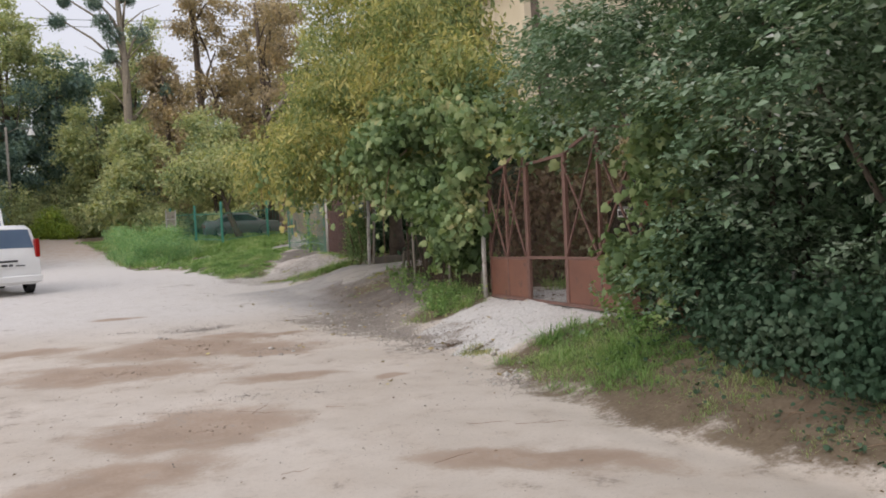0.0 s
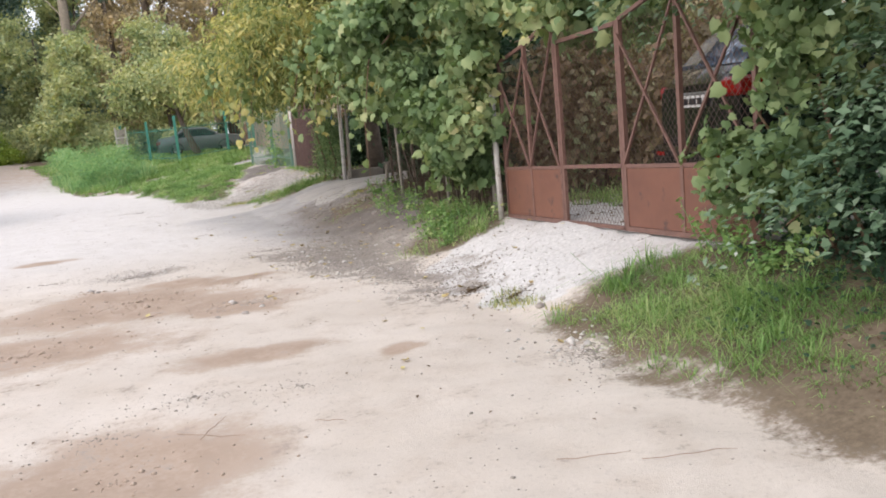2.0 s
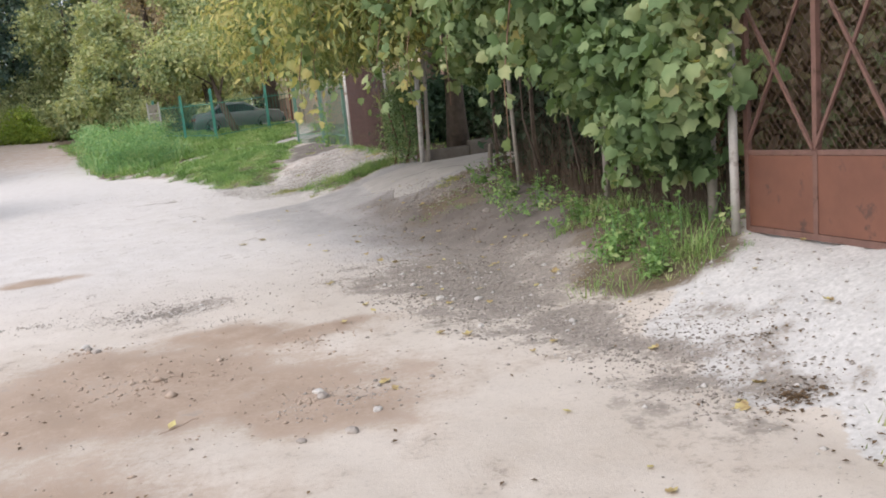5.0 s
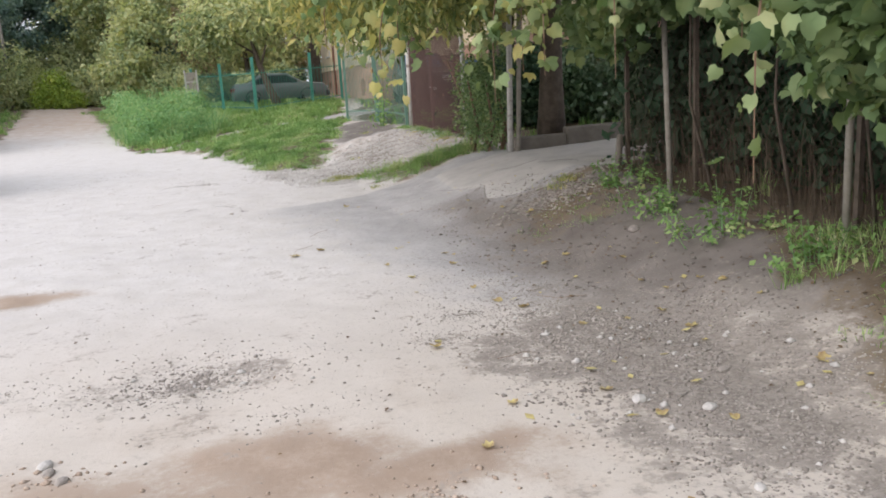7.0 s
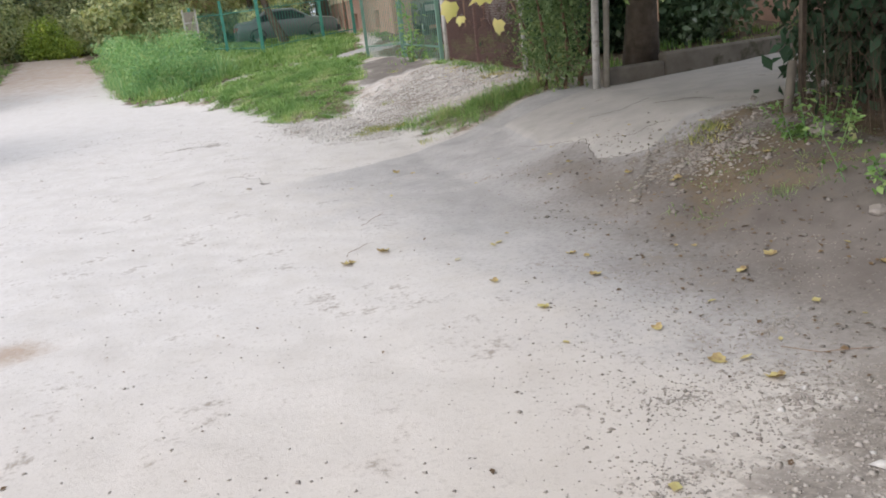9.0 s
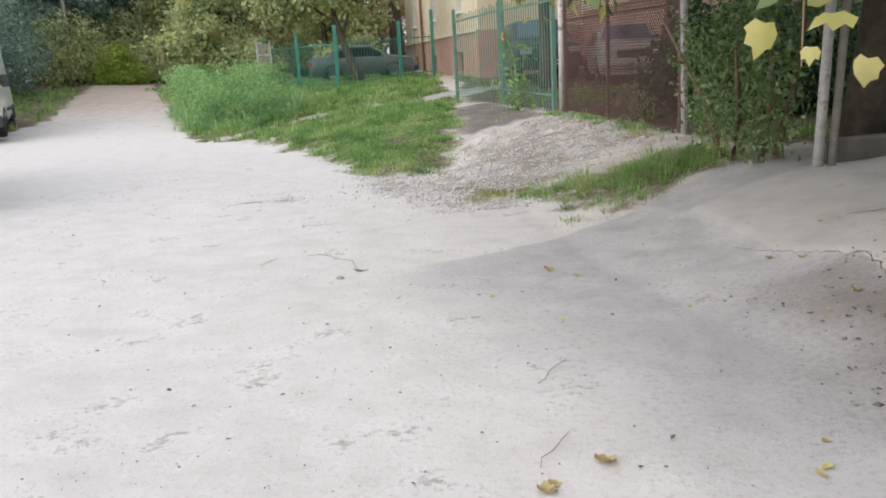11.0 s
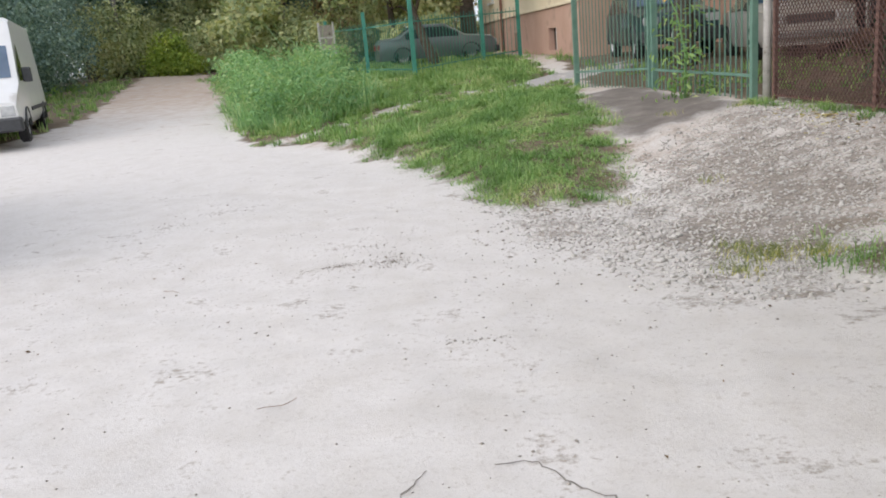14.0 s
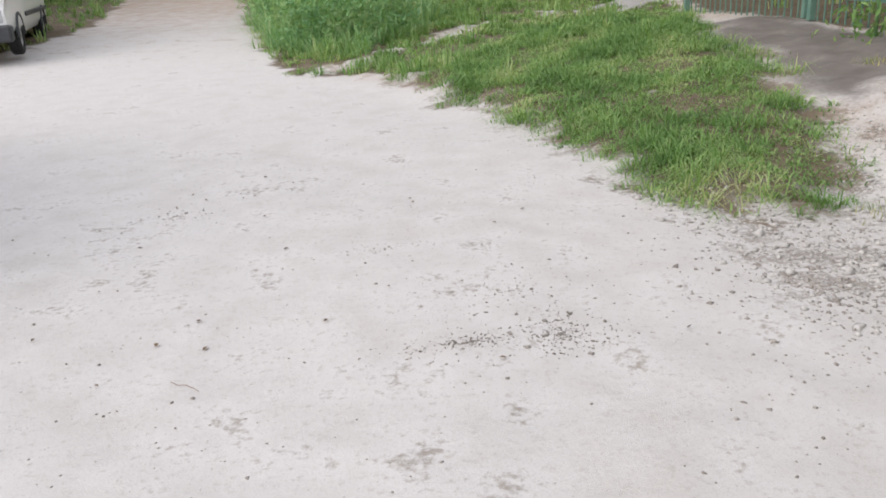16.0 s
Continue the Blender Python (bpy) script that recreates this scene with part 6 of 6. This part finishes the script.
pebbles("gravel", "grey-brown loose gravel beside the road", np.concatenate([scatter(STONY, 17000), disc(0.15, 13.65, 0.9, 0.55, 900), disc(2.9, 7.0, 0.4, 0.7, 500), disc(1.2, 10.6, 1.2, 0.5, 250)]), 0.0065, M_stone)
pebbles("gravel", "dark coarse gravel beside the road", scatter(STONY, 5200), 0.0075, M_darkstone)
pebbles("gravel", "dark fine gravel gathered in shallow potholes", np.concatenate([disc(0.15, 13.65, 0.85, 0.55, 1300), disc(-0.95, 13.85, 0.5, 0.25, 260), disc(-0.35, 23.92, 0.5, 0.14, 320), disc(0.05, 23.95, 0.35, 0.35, 420), disc(-0.1, 24.4, 0.6, 0.3, 150),
    disc(-0.7, 25.1, 0.5, 0.2, 90), disc(0.6, 12.9, 0.9, 0.4, 200), disc(2.85, 6.9, 0.35, 0.6, 420), disc(0.35, 22.1, 0.35, 0.3, 80), disc(0.45, 7.7, 0.5, 0.3, 260), disc(1.1, 7.5, 0.6, 0.4, 240), disc(-0.1, 7.3, 0.5, 0.4, 200), disc(-2.0, 26.1, 0.5, 0.3, 120)]), 0.0044, M_darkstone)
pebbles("gravel", "fine dark grit drifting off the bank", np.concatenate([scatter([(1.5, 13.2), (3.2, 13.0), (3.4, 15.2), (2.4, 16.0), (1.7, 14.8)], 9000, 0.5), disc(2.3, 14.0, 0.9, 0.8, 1200), disc(1.9, 14.2, 0.5, 0.2, 500), disc(2.6, 14.6, 0.4, 0.25, 500), disc(1.6, 13.7, 0.4, 0.2, 400)]), 0.0042, M_darkstone)
pebbles("gravel", "larger pale stones among the loose gravel", np.concatenate([scatter(STONY, 220), disc(0.2, 13.6, 0.9, 0.4, 20), disc(2.9, 7.3, 0.5, 0.6, 60)]), 0.015, M_palestone)
pebbles("gravel", "pale chippings in front of the yard fence", scatter(GRIT, 20000), 0.012, M_palestone)
pebbles("gravel", "grey chippings among the pale ones", np.concatenate([scatter(GRIT, 7000), disc(1.3, 24.2, 0.9, 1.6, 1000)]), 0.0068, M_stone)
pebbles("gravel", "white chippings on the gate apron", scatter(CHALK[:5] + CHALK[8:], 2200), 0.007, M_palestone)
pebbles("gravel", "grey chippings on the gate apron", scatter(CHALK[:5] + CHALK[8:], 1500), 0.0065, M_stone)
pebbles("grit", "sparse dark grit on the sandy road", np.stack([rng.uniform(-3.2, 3.0, 6500), rng.uniform(2.0, 28, 6500)], 1), 0.004, M_darkstone)
speck = np.stack([rng.uniform(-3.0, 2.8, 9000), rng.uniform(5.0, 27, 9000)], 1)
speck = speck[wave(speck[:, 0], speck[:, 1], 1.9, 0.8) + 0.5 * wave(speck[:, 0], speck[:, 1], 5.2, 1.6) > rng.uniform(0.1, 0.9, len(speck))]
pebbles("grit", "drifts of fine grit on the sandy road", speck, 0.0042, M_darkstone)
pebbles("rubble", "broken rubble on the earth bank", disc(3.8, 16.8, 0.8, 0.7, 900), 0.012, M_stone)
pebbles("rubble", "crumbled concrete lumps on the earth bank", np.concatenate([disc(3.8, 17.1, 0.7, 0.5, 260), disc(3.3, 16.9, 0.5, 0.35, 90)]), 0.015, M_darkstone)
pebbles("clods", "crumbled clay clods on the damp patches", np.concatenate([disc(0.1, 11.6, 1.5, 0.7, 420), disc(-0.4, 12.55, 0.5, 0.2, 60), disc(0.9, 10.7, 0.7, 0.5, 160), disc(-0.8, 9.9, 1.2, 0.6, 160), disc(0.0, 6.6, 0.9, 0.7, 90), disc(1.1, 11.9, 0.5, 0.4, 90)]), 0.0088, M_clod)


def crack(line, w, k, label):
    """A jagged dirt-filled crack along a line on the ground, its width uneven."""
    r = random.Random(k)
    pts = []
    for (ax, ay), (bx, by) in zip(line, line[1:]):
        n = max(2, int(math.hypot(bx - ax, by - ay) / 0.03))
        pts += [(ax + (bx - ax) * i / n + r.uniform(-0.012, 0.012), ay + (by - ay) * i / n + r.uniform(-0.012, 0.012)) for i in range(n)]
    v, f = [], []
    for i, (x, y) in enumerate(pts):
        a, b = pts[max(i - 1, 0)], pts[min(i + 1, len(pts) - 1)]
        d = Vector((a[1] - b[1], b[0] - a[0])).normalized() * w * r.uniform(0.15, 1.0) * (0.3 + 0.7 * math.sin(math.pi * (i + 0.5) / len(pts)))
        z = gz(x, y) + 0.004
        v += [(x - d.x, y - d.y, z), (x, y, z + 0.003), (x + d.x, y + d.y, z)]
        if i:
            j = 3 * i
            f += [(j - 3, j - 2, j + 1), (j - 3, j + 1, j), (j - 2, j - 1, j + 2), (j - 2, j + 2, j + 1)]
    tagged(link_mesh("pavement_crack", np_mesh("pavement_crack", np.array(v), np.array(f)), M_dirt), label, "crack", kind="structure")


for k, (line, w) in enumerate([([(-0.14, 20.68), (-0.06, 20.86), (0.01, 20.94)], 0.004), ([(0.24, 20.9), (0.39, 20.88), (0.48, 20.68), (0.57, 20.59), (0.59, 20.38), (0.61, 20.28)], 0.005), ([(0.57, 20.30), (0.60, 20.24), (0.65, 20.24), (0.68, 20.29)], 0.05), ([(0.42, 20.08), (0.49, 20.04)], 0.03),
                               ([(3.05, 19.2), (3.15, 18.84), (3.25, 18.6), (3.39, 18.3), (3.23, 17.75), (3.33, 17.52), (3.53, 17.39)], 0.008), ([(3.53, 17.39), (3.23, 16.92), (2.98, 16.61)], 0.03), ([(4.14, 18.45), (4.24, 18.21), (4.39, 18.15), (4.47, 17.9)], 0.02),
                               ([(3.5, 18.0), (3.59, 17.79), (3.86, 17.8)], 0.012), ([(3.7, 18.9), (3.95, 18.7), (4.3, 18.75)], 0.01)] ):
    crack(line, w, k + 3, "jagged dirt-filled crack in the worn paving")


def rock(x, y, s, k):
    r = random.Random(k)
    bm = bmesh.new()
    bmesh.ops.create_icosphere(bm, subdivisions=2, radius=1.0)
    for v_ in bm.verts:
        c = v_.co
        v_.co = Vector((c.x * s, c.y * s * 0.75, c.z * s * 0.5)) * (1 + 0.22 * noise.noise(c * 1.7 + Vector((k, 0, 0))))
    ob = part("stone", bm, M_palestone if s < 0.045 and r.random() < 0.4 else M_stone)
    ob.matrix_world = pose(x, y, gz(x, y) + s * 0.12, 0, 0, r.uniform(0, 360))
    tagged(ob, "rounded pale stone lying on the dirt road", "stone", "stones on the road")


for k, (x, y, s) in enumerate([(1.0, 10.71, 0.06), (3.72, 15.23, 0.09), (0.45, 20.07, 0.045), (2.48, 12.2, 0.055), (2.23, 12.4, 0.06), (-0.41, 12.64, 0.05), (1.05, 10.12, 0.06), (1.23, 10.34, 0.045), (0.99, 10.81, 0.05), (0.8, 10.13, 0.04), (3.06, 12.84, 0.05), (2.8, 12.57, 0.045), (-0.34, 12.54, 0.05),
                               (-0.44, 12.72, 0.06), (2.24, 11.5, 0.045), (1.73, 27.78, 0.06), (3.02, 32.9, 0.07), (4.3, 16.4, 0.16), (3.27, 8.72, 0.06), (3.11, 8.17, 0.07), (3.2, 8.3, 0.05), (2.95, 8.4, 0.04)]):
    rock(x, y, s * 0.72, k)

LV, LF = LEAF["lobed"]
OV, OF = LEAF["oval"]
curl = []
for tv, tf in ((LV, LF), (OV, OF)):
    for c in (0.35, 0.8):
        w = tv.copy()
        w[:, 2] = np.abs(w[:, 2]) * 0.4 + c * (w[:, 0] ** 2 + 0.5 * (w[:, 1] - 0.5) ** 2)
        me = np_mesh("fallen_leaf", w, tf)
        me.materials.append(L_litter)
        curl.append(me)


def fallen(x, y, s, k):
    r = random.Random(k * 7 + 1)
    ob = new("fallen_leaf", curl[k % 4])
    ob.matrix_world = pose(x, y, gz(x, y) + 0.006, r.uniform(-12, 12), r.uniform(-12, 12), r.uniform(0, 360)) @ Matrix.Scale(s, 4)
    tagged(ob, "curled yellow autumn leaf fallen on the ground", "leaf", "fallen leaves")


spots = [(1.0, 16.8), (2.34, 14.17), (2.29, 14.39), (2.74, 13.85), (3.02, 13.24), (3.05, 13.61), (2.67, 12.88), (2.16, 12.88), (2.15, 12.56), (2.26, 12.24), (2.36, 12.89), (3.43, 13.97), (2.3, 16.1), (1.69, 15.87), (4.04, 17.4), (1.94, 16.57), (1.38, 10.62), (2.07, 11.29), (1.67, 12.46), (1.73, 7.35), (2.02, 8.86), (0.97, 16.74), (1.79, 15.32), (2.6, 15.03), (2.21, 14.47), (2.96, 15.31), (1.73, 14.87), (1.55, 13.64), (3.16, 15.36), (3.39, 14.84), (3.45, 15.11), (2.96, 14.74), (3.9, 16.7), (1.67, 12.57), (2.15, 12.25), (2.93, 13.19),
         (3.5, 13.9), (3.2, 12.37), (3.02, 12.25), (3.15, 12.2), (2.53, 12.09), (1.53, 13.58), (2.57, 12.51), (1.78, 15.36), (2.78, 9.37), (2.98, 9.52), (2.07, 9.76), (0.18, 10.65), (1.39, 10.77), (1.79, 7.52), (2.1, 9.09), (2.19, 8.31), (3.31, 8.74),
         (2.82, 7.33), (2.77, 9.45), (1.78, 15.39), (3.2, 18.6), (1.22, 16.88), (1.96, 16.63), (1.37, 19.16), (2.02, 19.4), (1.92, 19.69), (2.48, 19.7)]
for k, (x, y) in enumerate(spots):
    fallen(x, y, 0.05 + 0.035 * ((k * 37) % 10) / 10, k)
for k in range(70):
    x, y = float(rng.normal(3.2, 0.8)), float(rng.uniform(9.5, 19.5))
    fallen(min(max(x, 0.8), 4.3), y, float(rng.uniform(0.03, 0.065)), 100 + k)


def litter(name, label, q, size, material):
    n = len(q)
    at = np.stack([q[:, 0], q[:, 1], ground_z(q[:, 0], q[:, 1]) + 0.008], 1)
    v, f = leaves(at, np.tile((0.0, 0.0, 2.5), (n, 1)), size, "oval", 0.5, 0.0)
    tagged(link_mesh(name, np_mesh(name, v, f), material), label, "leaf litter", kind="stuff")


litter("leaf_litter", "brown leaf litter on the bare bank", np.concatenate([np.stack([rng.uniform(3.3, 4.8, 3600), rng.uniform(0, 7, 3600)], 1), scatter(FOOT, 1200)]), 0.02, L_dry)
cover = scatter([(3.6, 6.6), (4.7, 7.2), (5.3, 1.0), (4.2, 1.0), (3.55, 3.6)], 10000, 0.4)
cover = cover[rng.uniform(0, 1, len(cover)) < 0.25 + 0.75 * smooth((wave(cover[:, 0], cover[:, 1], 2.6, 0.4) + 0.5) / 0.8)]
v, f = leaves(np.stack([cover[:, 0], cover[:, 1], ground_z(cover[:, 0], cover[:, 1]) + rng.uniform(0.01, 0.09, len(cover))], 1), np.tile((-0.3, -0.2, 1.2), (len(cover), 1)), 0.027, "lobed", 0.6, 0.2)
tagged(link_mesh("ground_weeds", np_mesh("ground_weeds", v, f), L_ivy), "low green ground ivy over the earth bank", "weeds", kind="stuff")
litter("leaf_litter", "yellow leaf litter below the fence", np.concatenate([disc(4.3, 23.6, 0.4, 0.9, 380), disc(4.2, 21.9, 0.5, 0.8, 220), disc(4.2, 25.4, 0.4, 1.4, 160)]), 0.042, L_litter)
litter("leaf_litter", "brown leaf litter behind the red gate", np.stack([rng.uniform(4.6, 8.0, 700), rng.uniform(7.5, 12.0, 700)], 1), 0.06, L_dry)
litter("leaf_litter", "dry brown scraps on the chalky apron", np.concatenate([disc(3.0, 9.3, 0.35, 0.3, 260), disc(3.1, 8.65, 0.35, 0.25, 220), disc(3.3, 9.9, 0.5, 0.3, 90)]), 0.025, L_dry)
litter("leaf_litter", "brown scraps and crumbs on the shaded earth", scatter(DAMP_SHADE, 1500, 0.6), 0.028, L_dry)
pebbles("crumbs", "earth crumbs on the shaded bank", scatter(DAMP_SHADE, 3000, 0.6), 0.0085, M_dirt)
litter("leaf_bits", "small dark leaf scraps on the road", np.stack([rng.uniform(-2.5, 3.2, 420), rng.uniform(2.5, 27, 420)], 1), 0.026, L_dry)


def twig(x0, y0, x1, y1, k):
    r = random.Random(k)
    t = thing("twig", (x0, y0, gz(x0, y0)), 0, "thin dry twig lying on the dirt", "twig", "twigs on the road")
    n = 5
    pts = [((x1 - x0) * i / n + r.uniform(-0.012, 0.012), (y1 - y0) * i / n + r.uniform(-0.012, 0.012), gz(x0 + (x1 - x0) * i / n, y0 + (y1 - y0) * i / n) - gz(x0, y0) + 0.008 + r.uniform(0, 0.012)) for i in range(n + 1)]
    part("stick", tube(bmesh.new(), pts, [0.0017] * n + [0.001], 5), M_stem, t)


for k, s in enumerate([(4.1, 14.52, 4.25, 13.9), (4.05, 14.6, 4.2, 14.2), (0.99, 16.9, 1.19, 17.15), (1.23, 17.67, 1.46, 17.92), (0.49, 5.04, 0.65, 5.05), (3.5, 4.2, 4.28, 4.35), (1.39, 4.78, 1.69, 4.88), (-0.67, 21.62, -0.5, 21.68), (-1.53, 23.82, -1.4, 23.74), (0.13, 10.6, 0.34, 10.74),
                       (1.05, 6.82, 1.2, 6.7), (0.34, 7.08, 0.69, 6.8), (0.45, 6.9, 0.6, 7.2), (2.2, 5.4, 2.6, 5.3), (1.9, 5.6, 2.2, 5.5), (3.6, 4.3, 3.9, 3.6), (3.5, 3.6, 4.0, 3.2), (2.5, 14.4, 2.8, 14.2), (1.8, 13.2, 2.0, 13.25)]):
    twig(*s, k)
for x, y, n in [(3.07, 8.46, 60), (3.15, 8.35, 40), (3.2, 7.95, 40), (4.0, 17.2, 120), (3.85, 17.1, 90), (2.08, 22.8, 90), (2.3, 23.3, 90), (2.5, 23.15, 110), (2.7, 22.9, 130), (2.4, 23.0, 80), (2.25, 23.05, 70), (3.0, 8.6, 60), (3.15, 8.75, 40), (2.2, 25.1, 30), (2.9, 24.9, 30), (2.6, 21.0, 40), (4.2, 27.0, 50), (3.6, 27.6, 30), (3.4, 30.6, 30)]:
    g = thing("grass_tuft", (x, y, gz(x, y)), 0, "small dry-tipped grass tuft in the gravel", "grass", "grass tufts")
    q = rng.normal(0, 0.08, (n * 2, 2))
    a = rng.uniform(0, 6.283, n * 2)
    h = rng.uniform(0.03, 0.08, n * 2)
    b = np.stack([q[:, 0], q[:, 1], np.full(n * 2, -0.012)], 1)
    d = np.stack([np.cos(a), np.sin(a), np.zeros(n * 2)], 1)
    s = np.stack([-d[:, 1], d[:, 0], d[:, 2]], 1) * 0.004
    v = np.stack([b - s, b + s, b + d * h[:, None] * 0.6 + np.array([0, 0, 1]) * h[:, None]], 1).reshape(-1, 3)
    tagged(link_mesh("tuft", np_mesh("tuft", v, np.arange(len(v)).reshape(-1, 3)), L_yellow, g), kind="stuff")
